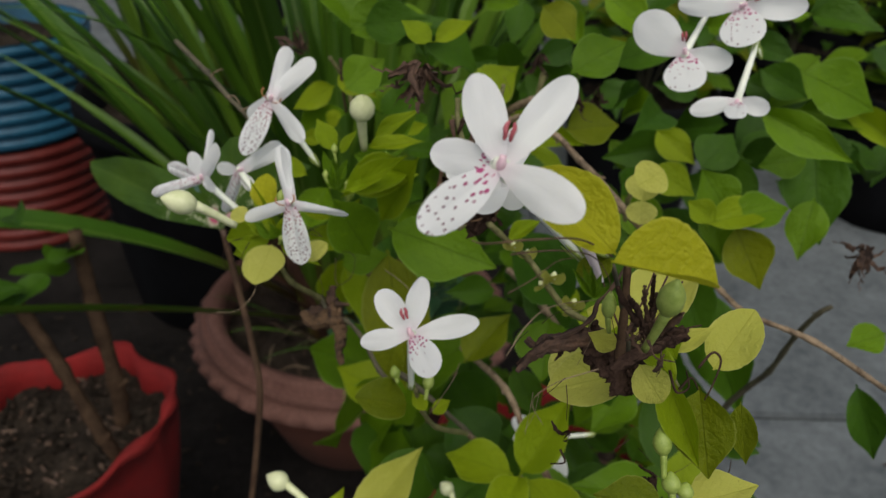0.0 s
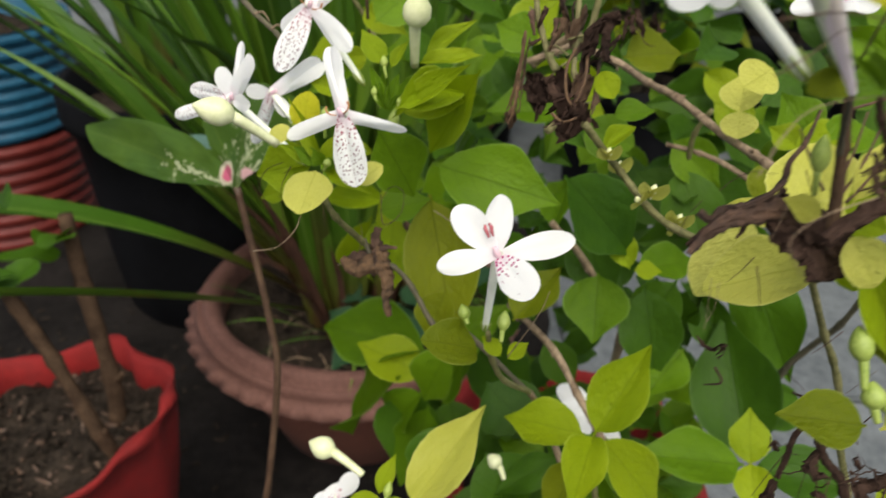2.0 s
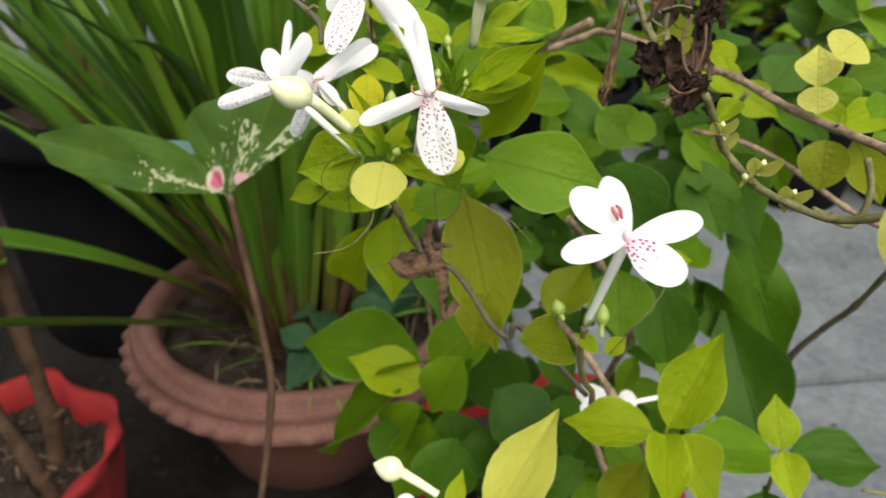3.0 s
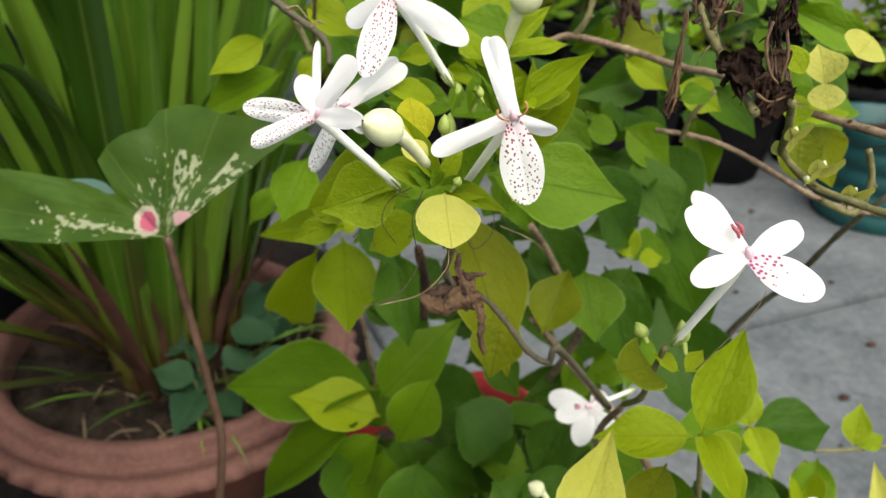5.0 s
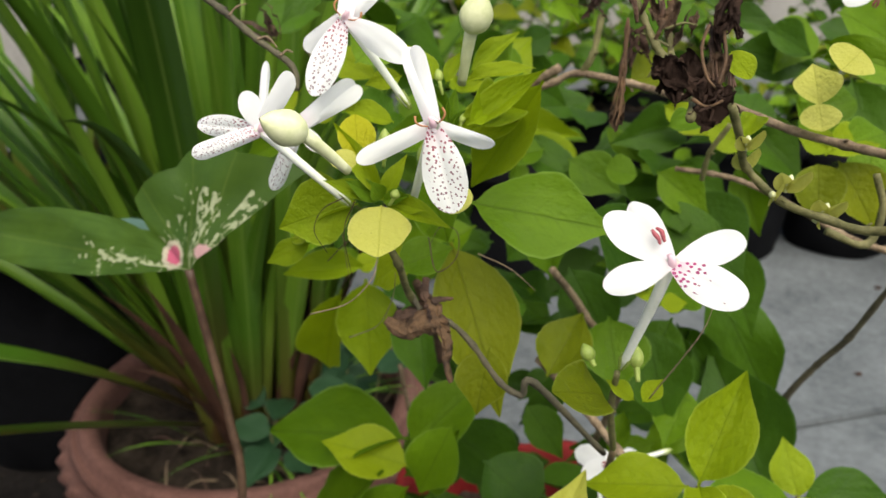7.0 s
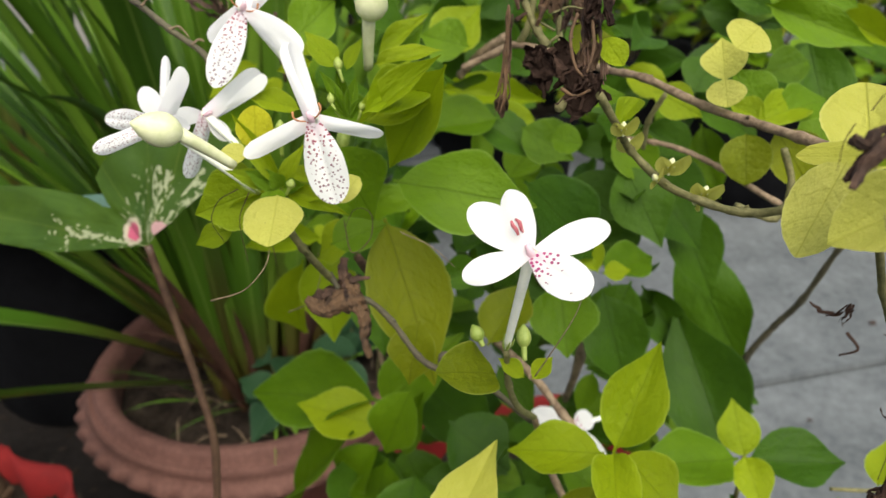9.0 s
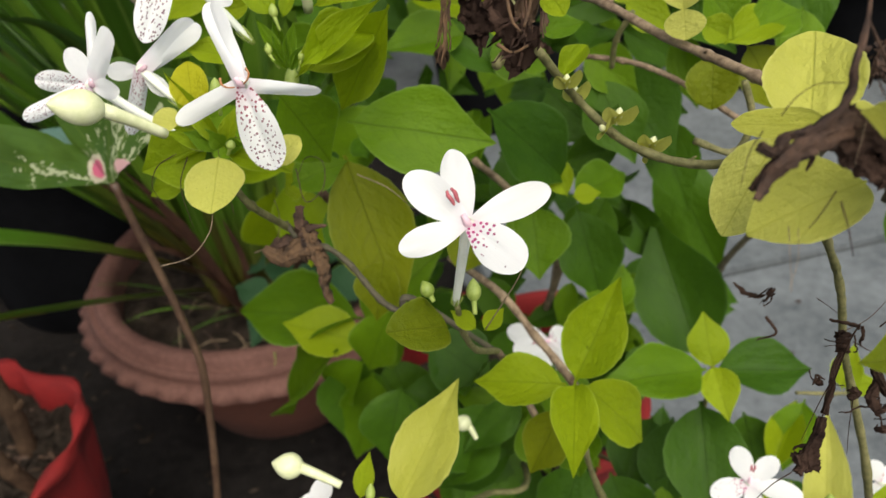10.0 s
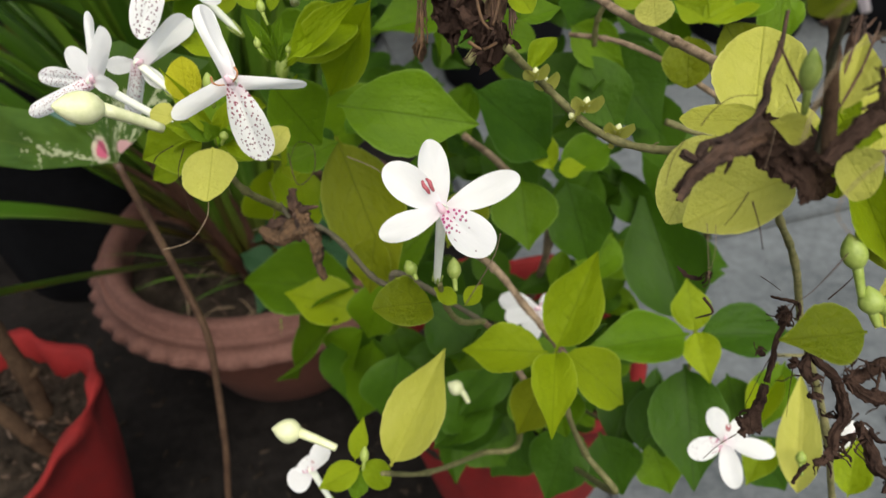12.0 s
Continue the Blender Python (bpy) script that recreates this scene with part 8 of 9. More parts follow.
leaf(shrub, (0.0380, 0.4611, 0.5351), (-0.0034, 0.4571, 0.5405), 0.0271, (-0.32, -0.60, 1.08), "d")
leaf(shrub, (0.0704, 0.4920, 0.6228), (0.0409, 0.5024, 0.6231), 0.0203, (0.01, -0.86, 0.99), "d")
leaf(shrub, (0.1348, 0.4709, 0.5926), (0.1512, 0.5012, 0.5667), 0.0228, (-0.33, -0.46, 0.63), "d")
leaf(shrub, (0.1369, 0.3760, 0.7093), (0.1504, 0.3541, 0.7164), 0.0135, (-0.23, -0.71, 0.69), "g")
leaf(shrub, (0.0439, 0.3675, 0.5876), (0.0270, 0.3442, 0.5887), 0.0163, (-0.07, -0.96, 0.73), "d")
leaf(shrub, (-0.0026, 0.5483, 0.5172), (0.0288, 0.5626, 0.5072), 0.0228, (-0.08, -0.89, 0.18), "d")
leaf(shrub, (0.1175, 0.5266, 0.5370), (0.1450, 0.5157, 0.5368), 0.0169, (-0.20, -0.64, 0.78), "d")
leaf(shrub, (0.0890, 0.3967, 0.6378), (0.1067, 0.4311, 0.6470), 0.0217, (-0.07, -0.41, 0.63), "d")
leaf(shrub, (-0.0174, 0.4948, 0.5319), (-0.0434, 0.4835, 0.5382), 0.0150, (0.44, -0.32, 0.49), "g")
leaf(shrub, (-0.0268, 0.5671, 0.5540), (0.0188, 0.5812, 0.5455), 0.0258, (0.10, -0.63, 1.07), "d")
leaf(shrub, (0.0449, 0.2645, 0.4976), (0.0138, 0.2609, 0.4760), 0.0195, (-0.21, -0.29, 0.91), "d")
leaf(shrub, (0.1603, 0.4310, 0.6552), (0.1458, 0.4629, 0.6601), 0.0203, (-0.24, -0.54, 0.71), "d")
leaf(shrub, (0.1813, 0.4631, 0.5466), (0.1690, 0.4298, 0.5321), 0.0216, (-0.39, -0.23, 0.73), "d")
leaf(shrub, (0.0247, 0.4877, 0.6423), (0.0072, 0.4522, 0.6228), 0.0267, (-0.03, -0.75, 0.98), "g")
leaf(shrub, (0.0215, 0.2823, 0.4894), (0.0346, 0.3206, 0.4598), 0.0286, (-0.16, -0.19, 0.40), "d")
leaf(shrub, (-0.0552, 0.3896, 0.7238), (-0.0316, 0.4128, 0.7013), 0.0204, (-0.25, -0.85, 0.53), "d")
leaf(shrub, (0.1272, 0.3306, 0.5359), (0.1367, 0.3615, 0.5179), 0.0224, (-0.48, -0.69, 0.62), "d")
leaf(shrub, (0.1677, 0.4055, 0.6299), (0.1920, 0.4193, 0.6206), 0.0165, (-0.40, -0.29, 0.91), "d")
leaf(shrub, (0.2075, 0.4937, 0.5820), (0.2422, 0.5169, 0.5712), 0.0253, (-0.39, -0.58, 0.28), "g")
leaf(shrub, (-0.0136, 0.3844, 0.6175), (-0.0270, 0.4050, 0.6106), 0.0128, (-0.03, -0.69, 0.37), "d")
leaf(shrub, (0.1220, 0.3401, 0.5790), (0.0937, 0.3505, 0.5673), 0.0200, (-0.38, -0.97, 0.64), "d")
leaf(shrub, (0.1660, 0.3896, 0.6782), (0.2064, 0.3684, 0.6708), 0.0250, (-0.89, -0.80, 0.46), "d")
leaf(shrub, (0.0798, 0.4093, 0.3326), (0.0570, 0.4325, 0.3251), 0.0206, (-0.52, -0.76, 0.97), "d")
leaf(shrub, (0.2033, 0.3851, 0.6940), (0.1747, 0.3589, 0.6756), 0.0237, (-0.05, -0.78, 0.45), "g")
leaf(shrub, (0.0612, 0.3687, 0.5446), (0.0969, 0.3462, 0.5271), 0.0256, (-0.23, -0.32, 0.89), "d")
leaf(shrub, (0.0357, 0.3901, 0.5538), (0.0560, 0.4153, 0.5559), 0.0194, (-0.27, -0.70, 0.70), "d")
leaf(shrub, (0.0344, 0.2621, 0.4824), (-0.0014, 0.2582, 0.4588), 0.0277, (-0.18, -0.06, 0.83), "d")
leaf(shrub, (0.2348, 0.3692, 0.6366), (0.2298, 0.3945, 0.6410), 0.0155, (-0.51, -0.81, 0.61), "d")
leaf(shrub, (0.0475, 0.3528, 0.6412), (0.0078, 0.3478, 0.6385), 0.0255, (0.06, -0.55, 1.06), "g")
leaf(shrub, (0.0618, 0.4649, 0.5547), (0.0203, 0.4487, 0.5418), 0.0263, (-0.33, -0.71, 0.77), "d")
leaf(shrub, (0.0882, 0.3353, 0.3666), (0.0847, 0.3652, 0.3631), 0.0172, (-0.35, -0.32, 0.96), "d")
leaf(shrub, (0.0816, 0.4341, 0.6826), (0.0577, 0.4194, 0.6768), 0.0167, (0.19, -1.16, 0.38), "d")
leaf(shrub, (0.0544, 0.4145, 0.5351), (0.0752, 0.3828, 0.5206), 0.0245, (-0.15, -0.31, 0.53), "d")
leaf(shrub, (0.1182, 0.3770, 0.6660), (0.1041, 0.4099, 0.6532), 0.0212, (-0.54, -0.20, 0.43), "g")
leaf(shrub, (0.1146, 0.3948, 0.5276), (0.0797, 0.4089, 0.5038), 0.0276, (-0.44, -0.50, 0.96), "d")
leaf(shrub, (0.2460, 0.3737, 0.6575), (0.2802, 0.3578, 0.6467), 0.0196, (-0.49, -0.44, 0.98), "d")
leaf(shrub, (0.1223, 0.5270, 0.5397), (0.1017, 0.5090, 0.5335), 0.0164, (-0.16, -0.74, 0.62), "d")
leaf(shrub, (0.1268, 0.4310, 0.5833), (0.1197, 0.4061, 0.5816), 0.0168, (-0.54, -0.49, 0.61), "d")
leaf(shrub, (0.0998, 0.4916, 0.5645), (0.1497, 0.4915, 0.5298), 0.0350, (-0.43, -0.87, 0.40), "g")
leaf(shrub, (-0.0345, 0.3414, 0.7134), (-0.0074, 0.3258, 0.7219), 0.0197, (-0.16, -0.69, 0.30), "d")
leaf(shrub, (0.0883, 0.3145, 0.3911), (0.0640, 0.3275, 0.3983), 0.0157, (-0.24, -0.12, 0.68), "d")
leaf(shrub, (0.1659, 0.3906, 0.6523), (0.1371, 0.4123, 0.6407), 0.0207, (-0.32, -0.53, 0.38), "d")
leaf(shrub, (0.0381, 0.3826, 0.3555), (0.0379, 0.3577, 0.3389), 0.0152, (0.40, -0.24, 0.92), "d")
leaf(shrub, (-0.0023, 0.4378, 0.6924), (-0.0309, 0.4210, 0.6968), 0.0209, (-0.21, -0.57, 0.70), "g")
leaf(shrub, (0.0469, 0.3499, 0.3572), (0.0274, 0.3825, 0.3529), 0.0216, (-0.09, -0.97, 1.17), "d")
leaf(shrub, (0.0696, 0.4353, 0.4718), (0.0273, 0.4363, 0.4839), 0.0223, (-0.08, -0.66, 0.75), "d")
leaf(shrub, (0.0585, 0.5353, 0.5380), (0.0544, 0.5100, 0.5194), 0.0175, (-0.25, -0.72, 0.15), "d")
leaf(shrub, (-0.0124, 0.4375, 0.6911), (0.0303, 0.4380, 0.6671), 0.0282, (0.27, -0.80, 0.78), "d")
leaf(shrub, (0.0765, 0.3106, 0.4390), (0.0501, 0.3025, 0.4343), 0.0147, (-0.61, -0.08, 1.42), "g")
leaf(shrub, (-0.0130, 0.4475, 0.6701), (0.0100, 0.4809, 0.6607), 0.0209, (-0.45, -0.83, 1.31), "d")
leaf(shrub, (0.0679, 0.4050, 0.3615), (0.0954, 0.4201, 0.3572), 0.0208, (0.29, 0.01, 0.60), "d")
leaf(shrub, (0.0524, 0.4387, 0.6653), (0.0966, 0.4282, 0.6453), 0.0304, (-0.43, -1.14, 0.67), "d")
leaf(shrub, (0.0425, 0.2725, 0.4523), (0.0041, 0.2728, 0.4372), 0.0212, (-0.14, -0.55, 0.87), "d")
leaf(shrub, (0.1646, 0.4311, 0.5980), (0.1568, 0.4548, 0.5994), 0.0146, (-0.51, -0.66, 0.75), "g")
leaf(shrub, (0.0347, 0.3608, 0.6436), (0.0653, 0.3390, 0.6240), 0.0231, (0.09, -1.03, 0.87), "d")
leaf(shrub, (0.1230, 0.3651, 0.7042), (0.0858, 0.3703, 0.6935), 0.0218, (-0.08, -0.72, 0.75), "d")
leaf(shrub, (0.1527, 0.4603, 0.6232), (0.1259, 0.4513, 0.6075), 0.0192, (-0.10, -0.24, 0.91), "d")
leaf(shrub, (0.0615, 0.5556, 0.5970), (0.0156, 0.5461, 0.5773), 0.0277, (-0.23, -0.51, 0.93), "d")
leaf(shrub, (0.1476, 0.5042, 0.5288), (0.1789, 0.5285, 0.5165), 0.0229, (-0.87, -0.02, 1.11), "g")
leaf(shrub, (0.0571, 0.4995, 0.6925), (0.0490, 0.4755, 0.6729), 0.0188, (0.05, -0.38, 0.82), "d")
leaf(shrub, (0.0608, 0.5578, 0.5828), (0.0327, 0.5427, 0.5623), 0.0245, (0.18, -0.88, 0.75), "d")
leaf(shrub, (0.2055, 0.4364, 0.6350), (0.2161, 0.4722, 0.6347), 0.0244, (-0.45, -0.63, 0.70), "d")
leaf(shrub, (0.0575, 0.2979, 0.4460), (0.0260, 0.3023, 0.4390), 0.0165, (0.04, -0.56, 0.65), "d")
leaf(shrub, (0.0413, 0.3831, 0.7154), (0.0233, 0.4094, 0.7164), 0.0200, (-0.04, -0.83, 0.60), "g")
leaf(shrub, (0.0827, 0.3259, 0.4157), (0.0632, 0.3033, 0.3987), 0.0186, (-0.34, -0.44, 0.71), "d")
leaf(shrub, (-0.0264, 0.4897, 0.6406), (-0.0196, 0.4502, 0.6490), 0.0266, (-0.24, -0.72, 0.59), "d")
leaf(shrub, (0.0887, 0.2730, 0.4694), (0.0681, 0.2898, 0.4633), 0.0170, (-0.22, -0.78, 0.76), "d")
leaf(shrub, (0.1776, 0.4222, 0.6913), (0.1963, 0.3954, 0.6908), 0.0169, (-0.70, -1.17, 0.97), "d")
leaf(shrub, (0.0494, 0.3632, 0.3549), (0.0363, 0.3340, 0.3451), 0.0174, (0.10, -0.23, 1.36), "g")
leaf(shrub, (0.0154, 0.3923, 0.6560), (0.0263, 0.4242, 0.6580), 0.0180, (-0.65, -0.99, 0.88), "d")
leaf(shrub, (0.0584, 0.3624, 0.3378), (0.0980, 0.3624, 0.3305), 0.0244, (-0.08, -0.35, 0.93), "d")
leaf(shrub, (0.2786, 0.4683, 0.7112), (0.3175, 0.4868, 0.6925), 0.0270, (-0.44, -0.46, 0.98), "d")
leaf(shrub, (0.1107, 0.3188, 0.4186), (0.1022, 0.2918, 0.4197), 0.0159, (-0.37, -0.62, 0.97), "d")
leaf(shrub, (0.0572, 0.3786, 0.5916), (0.0473, 0.3559, 0.5840), 0.0135, (-0.33, -0.42, 1.00), "g")
leaf(shrub, (-0.0023, 0.3596, 0.5965), (-0.0057, 0.3296, 0.6012), 0.0156, (-0.44, -0.82, 1.06), "d")
leaf(shrub, (0.2424, 0.4573, 0.6133), (0.2001, 0.4703, 0.6137), 0.0260, (-0.42, -0.18, 0.72), "d")
leaf(shrub, (0.0242, 0.3419, 0.3674), (0.0176, 0.3096, 0.3421), 0.0227, (0.24, -0.24, 0.74), "d")
leaf(shrub, (0.1128, 0.3880, 0.6737), (0.1006, 0.4104, 0.6537), 0.0186, (-0.75, -0.64, 1.14), "d")
leaf(shrub, (0.0556, 0.4114, 0.6204), (0.0464, 0.3826, 0.6008), 0.0181, (0.46, -0.70, 0.57), "g")
leaf(shrub, (0.2298, 0.3858, 0.7376), (0.2349, 0.3463, 0.7505), 0.0260, (-0.55, -0.79, 1.01), "d")
leaf(shrub, (0.0467, 0.3778, 0.3703), (0.0108, 0.3920, 0.3678), 0.0246, (0.18, -0.23, 0.99), "d")
leaf(shrub, (0.1392, 0.3817, 0.6412), (0.0958, 0.3726, 0.6389), 0.0253, (-0.45, -0.98, 0.57), "d")
leaf(shrub, (0.1382, 0.4243, 0.6217), (0.1074, 0.4253, 0.6159), 0.0196, (-0.51, -0.84, 1.11), "d")
leaf(shrub, (0.0773, 0.4170, 0.7037), (0.0727, 0.3915, 0.6968), 0.0154, (-0.35, -0.22, 0.23), "g")
leaf(shrub, (0.0881, 0.3211, 0.4251), (0.1313, 0.3358, 0.4264), 0.0254, (-0.63, -0.08, 0.68), "d")
leaf(shrub, (-0.0034, 0.3997, 0.5934), (0.0326, 0.3830, 0.5824), 0.0242, (-0.77, -0.64, 1.00), "d")
leaf(shrub, (0.0539, 0.4691, 0.6420), (0.0775, 0.4503, 0.6396), 0.0155, (-0.02, -0.73, 0.65), "d")
leaf(shrub, (0.2138, 0.3437, 0.6584), (0.1850, 0.3435, 0.6604), 0.0186, (-0.45, -0.84, 0.99), "d")
leaf(shrub, (-0.0083, 0.5549, 0.5355), (0.0105, 0.5779, 0.5190), 0.0197, (-0.30, -1.03, 0.72), "g")
leaf(shrub, (0.1506, 0.4057, 0.6661), (0.1237, 0.3956, 0.6723), 0.0149, (-0.43, -0.57, 0.20), "d")
leaf(shrub, (0.0246, 0.4304, 0.5729), (0.0166, 0.4660, 0.5809), 0.0223, (-0.29, -0.90, 0.39), "d")
leaf(shrub, (-0.0395, 0.4171, 0.7085), (0.0033, 0.4262, 0.6833), 0.0311, (-0.09, -0.04, 0.64), "d")
leaf(shrub, (0.0975, 0.4996, 0.5952), (0.1271, 0.5312, 0.5950), 0.0253, (-0.05, -0.57, 0.91), "d")
leaf(shrub, (0.1191, 0.5001, 0.5229), (0.1346, 0.4670, 0.5143), 0.0207, (-0.23, -0.37, 1.02), "g")
leaf(shrub, (0.1415, 0.5010, 0.5148), (0.1761, 0.5244, 0.4943), 0.0249, (-0.02, -1.10, 0.14), "d")
leaf(shrub, (0.0504, 0.4208, 0.6570), (0.0390, 0.4419, 0.6376), 0.0180, (0.09, -0.97, 0.73), "d")
leaf(shrub, (-0.0024, 0.3082, 0.4200), (0.0383, 0.2919, 0.4184), 0.0254, (-0.14, -0.92, 1.03), "d")
leaf(shrub, (0.0558, 0.5742, 0.6360), (0.0641, 0.6094, 0.6151), 0.0210, (-0.39, -0.78, 0.94), "d")
leaf(shrub, (0.1155, 0.3125, 0.5255), (0.0896, 0.2882, 0.5135), 0.0244, (-0.07, -0.18, 0.36), "g")
leaf(shrub, (0.2161, 0.4898, 0.6834), (0.1886, 0.4967, 0.6838), 0.0167, (-0.24, -1.10, 0.64), "d")
leaf(shrub, (0.0597, 0.4838, 0.4630), (0.0840, 0.5111, 0.4640), 0.0237, (-0.19, -1.10, 0.95), "d")
leaf(shrub, (0.0192, 0.5745, 0.6261), (0.0617, 0.5685, 0.6332), 0.0273, (-0.30, -0.93, 0.10), "d")
leaf(shrub, (0.1538, 0.4651, 0.5798), (0.1694, 0.4298, 0.5884), 0.0220, (-0.24, -1.50, 0.39), "d")
leaf(shrub, (0.1929, 0.4688, 0.6996), (0.1712, 0.4963, 0.6825), 0.0222, (-0.32, -1.10, 0.38), "g")
leaf(shrub, (0.0232, 0.4435, 0.6400), (0.0353, 0.4149, 0.6213), 0.0205, (-0.52, -0.41, 0.42), "d")
leaf(shrub, (0.2033, 0.4498, 0.5917), (0.1837, 0.4760, 0.5694), 0.0206, (-0.44, -0.88, 0.50), "d")
leaf(shrub, (0.1310, 0.4208, 0.6237), (0.1293, 0.4451, 0.6050), 0.0166, (0.00, -0.28, 1.00), "d")
leaf(shrub, (0.1526, 0.4843, 0.7149), (0.1212, 0.4535, 0.7003), 0.0298, (-0.25, -0.50, 0.74), "d")
leaf(shrub, (0.0977, 0.3401, 0.3833), (0.1273, 0.3574, 0.3606), 0.0250, (-0.17, -0.49, 1.11), "g")
leaf(shrub, (0.0519, 0.4542, 0.5490), (0.0387, 0.4770, 0.5490), 0.0152, (-0.17, -0.44, 0.66), "d")
leaf(shrub, (0.0212, 0.4852, 0.4487), (0.0670, 0.4852, 0.4194), 0.0303, (0.06, -0.58, 1.02), "d")
leaf(shrub, (-0.0290, 0.4512, 0.6297), (-0.0138, 0.4851, 0.6012), 0.0282, (0.18, -0.70, 1.02), "d")
leaf(shrub, (-0.0237, 0.3583, 0.5925), (-0.0222, 0.3219, 0.5838), 0.0201, (-0.73, -0.85, 0.89), "d")
leaf(shrub, (0.0176, 0.3596, 0.6035), (-0.0319, 0.3635, 0.5790), 0.0304, (-0.41, -0.73, 0.94), "g")
leaf(shrub, (0.0095, 0.5693, 0.5496), (0.0412, 0.5840, 0.5325), 0.0240, (0.08, -0.72, 1.37), "d")
leaf(shrub, (0.1120, 0.3435, 0.6756), (0.0972, 0.3128, 0.6839), 0.0191, (-0.22, -1.02, 0.55), "d")
leaf(shrub, (0.0115, 0.4533, 0.5619), (0.0511, 0.4465, 0.5586), 0.0254, (-0.28, -0.60, 0.69), "d")
leaf(shrub, (0.0968, 0.4414, 0.5645), (0.1310, 0.4399, 0.5676), 0.0225, (0.18, -0.53, 0.66), "d")
leaf(shrub, (0.0374, 0.4282, 0.4912), (0.0636, 0.4488, 0.4845), 0.0198, (-0.35, -0.68, 1.04), "g")
leaf(shrub, (-0.0752, 0.5023, 0.6808), (-0.0340, 0.5139, 0.6929), 0.0244, (0.11, -0.40, 0.48), "d")
leaf(shrub, (0.0254, 0.4750, 0.5610), (0.0224, 0.4482, 0.5665), 0.0159, (0.08, -0.78, 0.84), "d")
leaf(shrub, (0.1418, 0.3419, 0.6523), (0.1566, 0.3112, 0.6333), 0.0248, (-0.66, -0.73, 0.82), "d")
leaf(shrub, (0.0331, 0.3403, 0.4316), (0.0615, 0.3454, 0.4128), 0.0226, (-0.30, -0.58, 0.74), "d")
leaf(shrub, (0.0777, 0.3576, 0.7273), (0.1043, 0.3461, 0.7133), 0.0195, (-0.27, -0.65, 0.74), "g")
leaf(shrub, (0.1269, 0.4210, 0.4814), (0.1045, 0.4071, 0.4885), 0.0174, (-0.12, -0.53, 1.22), "d")
leaf(shrub, (0.2074, 0.4175, 0.6386), (0.1795, 0.3947, 0.6262), 0.0194, (-0.27, -0.44, 0.34), "d")
leaf(shrub, (0.0932, 0.3828, 0.4198), (0.1157, 0.3475, 0.3993), 0.0295, (-0.34, -0.52, 0.69), "d")
leaf(shrub, (0.0508, 0.4053, 0.6825), (0.0304, 0.4405, 0.6553), 0.0319, (-0.16, -0.99, 0.60), "d")
leaf(shrub, (0.0705, 0.4043, 0.5881), (0.0970, 0.4326, 0.6011), 0.0228, (-0.15, -0.76, 0.70), "g")
leaf(shrub, (0.1371, 0.3669, 0.5361), (0.1551, 0.3915, 0.5313), 0.0186, (-0.53, -0.73, 0.52), "d")
leaf(shrub, (-0.0311, 0.3906, 0.6519), (-0.0092, 0.4211, 0.6540), 0.0193, (-0.15, -0.79, 0.44), "d")
leaf(shrub, (0.2297, 0.4432, 0.5935), (0.2589, 0.4501, 0.5736), 0.0216, (-0.34, -0.51, 0.62), "d")
leaf(shrub, (0.0443, 0.3284, 0.4715), (0.0929, 0.3219, 0.4394), 0.0366, (-0.14, 0.08, 0.94), "d")
leaf(shrub, (0.0562, 0.3722, 0.5584), (0.0336, 0.4078, 0.5337), 0.0285, (-0.16, -0.43, 0.96), "g")
leaf(shrub, (0.0446, 0.3977, 0.5483), (0.0514, 0.4297, 0.5259), 0.0245, (0.29, -0.62, 1.19), "d")
leaf(shrub, (-0.0351, 0.4542, 0.7141), (-0.0627, 0.4362, 0.6938), 0.0198, (0.22, -0.49, 0.68), "d")
leaf(shrub, (0.0324, 0.4237, 0.5649), (-0.0046, 0.4346, 0.5761), 0.0235, (-0.16, -0.81, 0.75), "d")
leaf(shrub, (0.0363, 0.3359, 0.5716), (0.0092, 0.3296, 0.5748), 0.0163, (-0.15, -0.94, 0.93), "d")
leaf(shrub, (0.0321, 0.4958, 0.5852), (0.0146, 0.4597, 0.5894), 0.0222, (-0.04, -0.66, 1.01), "g")
leaf(shrub, (0.2776, 0.4087, 0.6373), (0.2568, 0.3857, 0.6247), 0.0172, (-0.52, -0.71, 1.13), "d")
leaf(shrub, (0.0400, 0.4819, 0.5426), (0.0005, 0.4751, 0.5540), 0.0272, (0.02, -1.04, 0.56), "d")


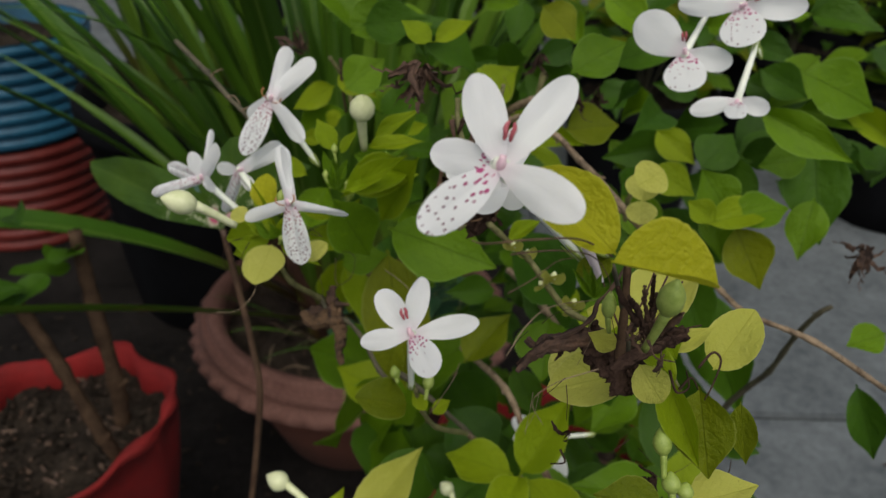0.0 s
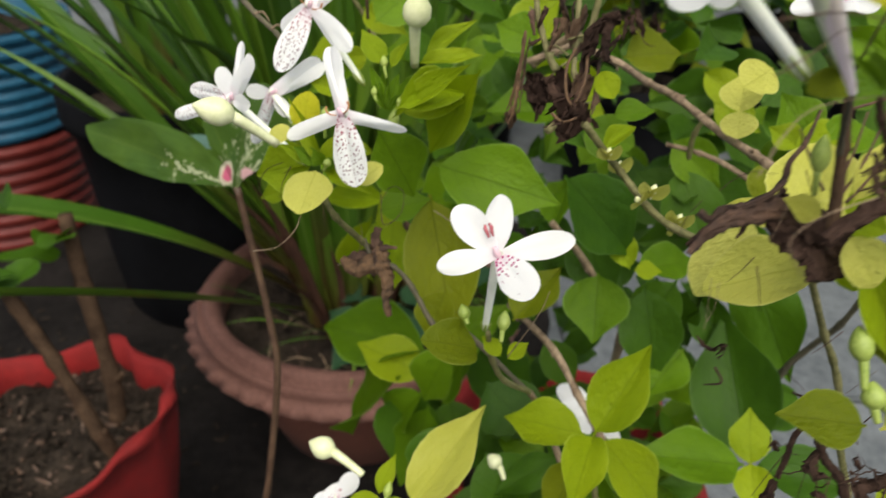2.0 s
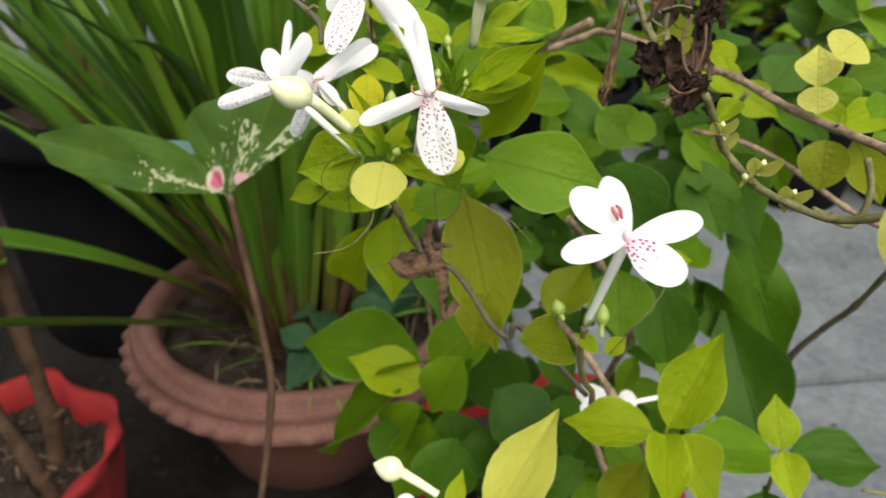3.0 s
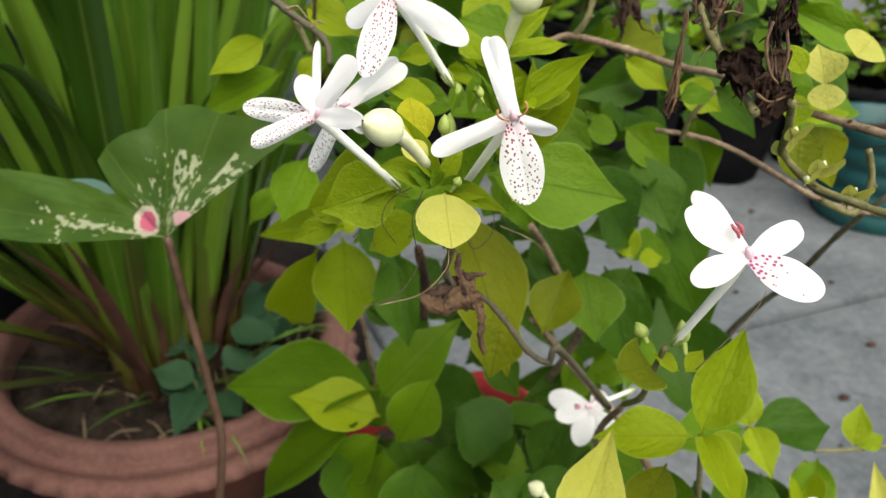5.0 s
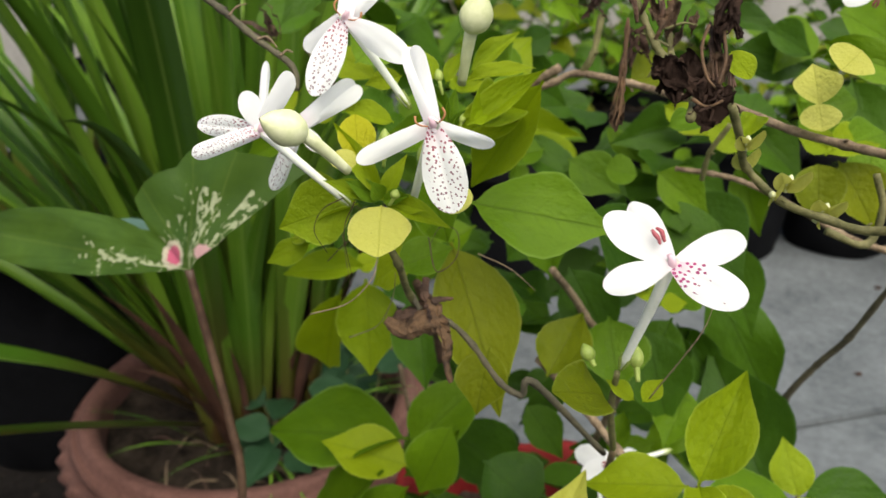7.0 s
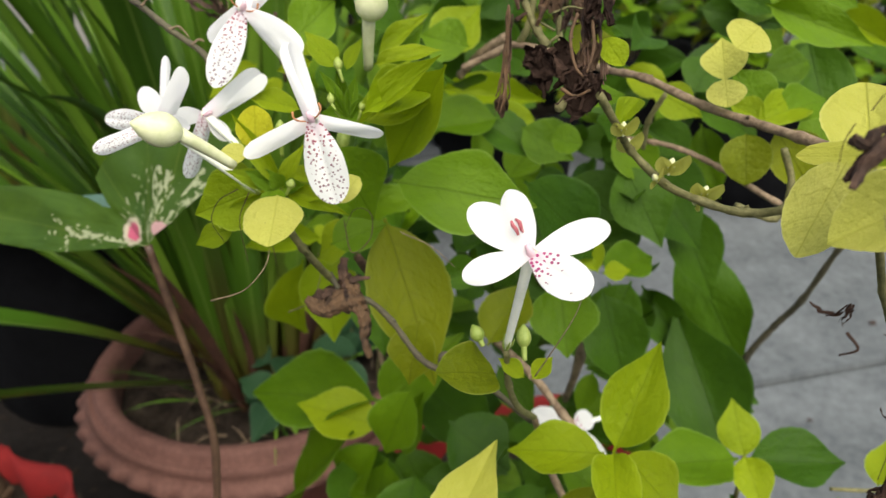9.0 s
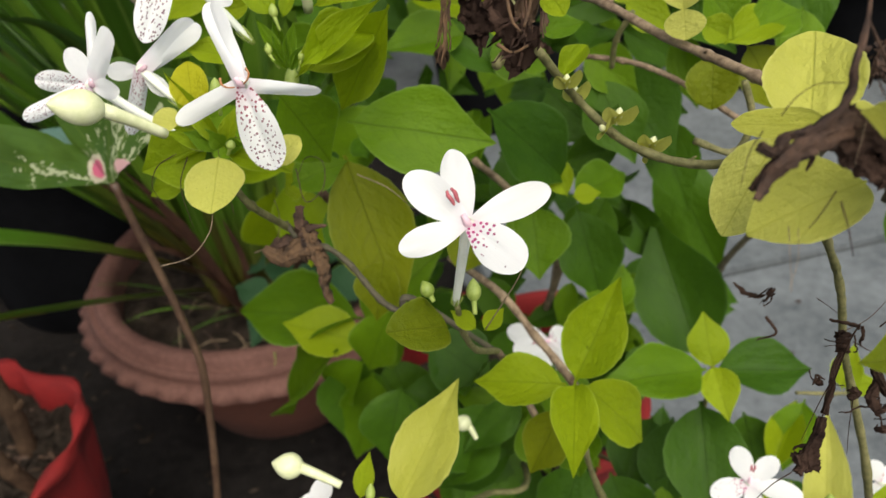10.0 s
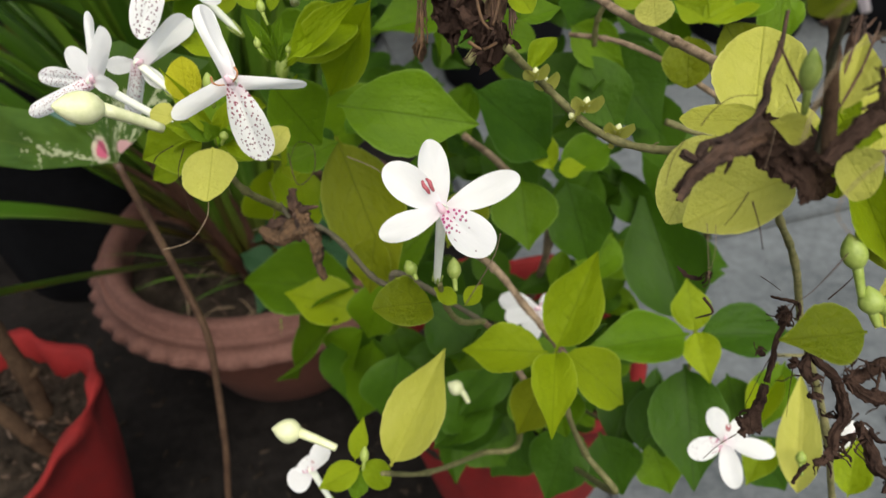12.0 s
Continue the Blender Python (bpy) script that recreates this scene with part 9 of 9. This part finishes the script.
def caladium_material():
    m, nodes, links, bsdf = material("caladium_leaf")
    co = nodes.new("ShaderNodeTexCoord").outputs["Object"]
    sep = nodes.new("ShaderNodeSeparateXYZ")
    links.new(co, sep.inputs[0])
    x, y = sep.outputs["X"], sep.outputs["Y"]

    def circle(cx, cy):
        dx, dy = maths(nodes, links, "SUBTRACT", x, cx), maths(nodes, links, "SUBTRACT", y, cy)
        return maths(nodes, links, "SQRT", maths(nodes, links, "MULTIPLY_ADD", dx, dx, maths(nodes, links, "MULTIPLY", dy, dy)))
    r = circle(0.0, 0.0)
    angle = maths(nodes, links, "ARCTAN2", maths(nodes, links, "MULTIPLY", x, -1.0), y)
    polar = nodes.new("ShaderNodeCombineXYZ")
    links.new(maths(nodes, links, "MULTIPLY", angle, 17.0), polar.inputs[0])
    links.new(maths(nodes, links, "MULTIPLY", r, 240.0), polar.inputs[1])
    fleck = noise_node(nodes, links, polar.outputs[0], 1.0, 3, 0.5)
    patch = noise_node(nodes, links, co, 25.0, 4)
    col = ramp(nodes, links, patch, ((0.3, (0.031, 0.078, 0.005)), (0.7, (0.07, 0.138, 0.009))))
    # pale veins
    for way in (1.45, 0.0, -0.45, 0.6):
        line = maths(nodes, links, "LESS_THAN", maths(nodes, links, "MULTIPLY", maths(nodes, links, "ABSOLUTE", maths(nodes, links, "SUBTRACT", angle, way)), r), 0.0004)
        col = mixed(nodes, links, maths(nodes, links, "MULTIPLY", line, 0.3), col, (0.14, 0.2, 0.03))
    # flecks in streaks along three veins
    for way, half, reach, cut in ((1.46, 0.05, 0.05, 0.46), (1.5, 0.16, 0.06, 0.62), (-0.3, 0.16, 0.036, 0.5), (-0.2, 0.5, 0.036, 0.63), (-0.76, 0.1, 0.042, 0.52), (0.5, 0.4, 0.024, 0.62)):
        inside = maths(nodes, links, "LESS_THAN", maths(nodes, links, "ABSOLUTE", maths(nodes, links, "SUBTRACT", angle, way)), half)
        near = maths(nodes, links, "LESS_THAN", maths(nodes, links, "MULTIPLY_ADD", patch, 0.02, r), reach + 0.01)
        specks = maths(nodes, links, "MULTIPLY", maths(nodes, links, "MULTIPLY", inside, near), maths(nodes, links, "GREATER_THAN", fleck, cut))
        col = mixed(nodes, links, maths(nodes, links, "MULTIPLY", specks, 0.8), col, (0.48, 0.52, 0.32))
    for cx, cy, size, tint in ((-0.0085, 0.0062, 0.0082, (0.55, 0.5, 0.36)), (-0.008, 0.006, 0.006, (0.58, 0.12, 0.2)), (0.0072, 0.0078, 0.0052, (0.6, 0.36, 0.36))):
        spot = maths(nodes, links, "LESS_THAN", maths(nodes, links, "MULTIPLY_ADD", fleck, 0.004, circle(cx, cy)), size)
        col = mixed(nodes, links, spot, col, tint)
    links.new(col, bsdf.inputs["Base Color"])
    bsdf.inputs["Roughness"].default_value = 0.4
    normal = bumped(nodes, links, bsdf, fleck, 0.2, 0.001)
    glow = nodes.new("ShaderNodeBsdfTranslucent")
    links.new(col, glow.inputs["Color"])
    links.new(normal, glow.inputs["Normal"])
    mix = nodes.new("ShaderNodeMixShader")
    mix.inputs[0].default_value = 0.3
    links.new(bsdf.outputs[0], mix.inputs[1])
    links.new(glow.outputs[0], mix.inputs[2])
    links.new(mix.outputs[0], nodes["Material Output"].inputs["Surface"])
    return m


caladium = thing("caladium", CALADIUM["stalk"][-1], "caladium leaf with pink centre and white flecks", "plant")
part("stalk", tube(CALADIUM["stalk"], 0.0018, 0.0022, 10, 8, wobble=0.12), STALK, caladium)
centre = Vector(CALADIUM["centre"])
# outline of the arrow-shaped blade: degrees to the left of its axis, and reach
OUTLINE = ((-48.5, 0.0635), (-40, 0.059), (-27, 0.054), (-10, 0.053), (3, 0.05), (10, 0.044), (32, 0.043), (43, 0.041), (51, 0.026), (56, 0.03), (65, 0.055), (75, 0.1), (82, 0.13), (88, 0.12), (92, 0.08), (95, 0.05))
blade_mesh = bmesh.new()
rims = []
for i in range(len(OUTLINE) * 4 - 3):
    u = i / 4
    k = min(int(u), len(OUTLINE) - 2)
    s = u - k
    s = s * s * (3 - 2 * s)
    a = radians(OUTLINE[k][0] * (1 - s) + OUTLINE[k + 1][0] * s)
    reach = OUTLINE[k][1] * (1 - s) + OUTLINE[k + 1][1] * s
    ray = []
    for j in range(1, 9):
        r = reach * j / 8
        x, y = -math.sin(a) * r, math.cos(a) * r
        ray.append(blade_mesh.verts.new((x, y, 0.004 * noise.noise(Vector((x * 60, y * 60, 3))) - 5.0 * x * x * (x > 0) - 0.002 * math.cos(a * 6) * j / 8)))
    rims.append(ray)
hub = blade_mesh.verts.new((0, 0, 0))
for a, b in zip(rims, rims[1:]):
    blade_mesh.faces.new((hub, a[0], b[0]))
    for j in range(7):
        blade_mesh.faces.new((a[j], a[j + 1], b[j + 1], b[j]))
across, along = Vector(CALADIUM["across"]), Vector(CALADIUM["along"])
turned = Matrix((across, along, across.cross(along).normalized())).transposed().to_4x4()
turned.translation = centre
part("leaf_blade", blade_mesh, caladium_material(), caladium, m=turned)
# the lobe curled over, its bluish underside up
UNDERSIDE = surface("caladium_underside", (0.04, 0.095, 0.07), (0.085, 0.16, 0.13), 60, 0.6, 0.2, 0.0005)
base, tip = CALADIUM["fold"]
part("curled_lobe", blade(rounded, -0.3, 0.05, 0.08, 3.0, 8, 16), UNDERSIDE, caladium, "bluish underside of a curled lobe", m=spanned(base, tip, 0.026, (0.0, -0.8, 0.6)))
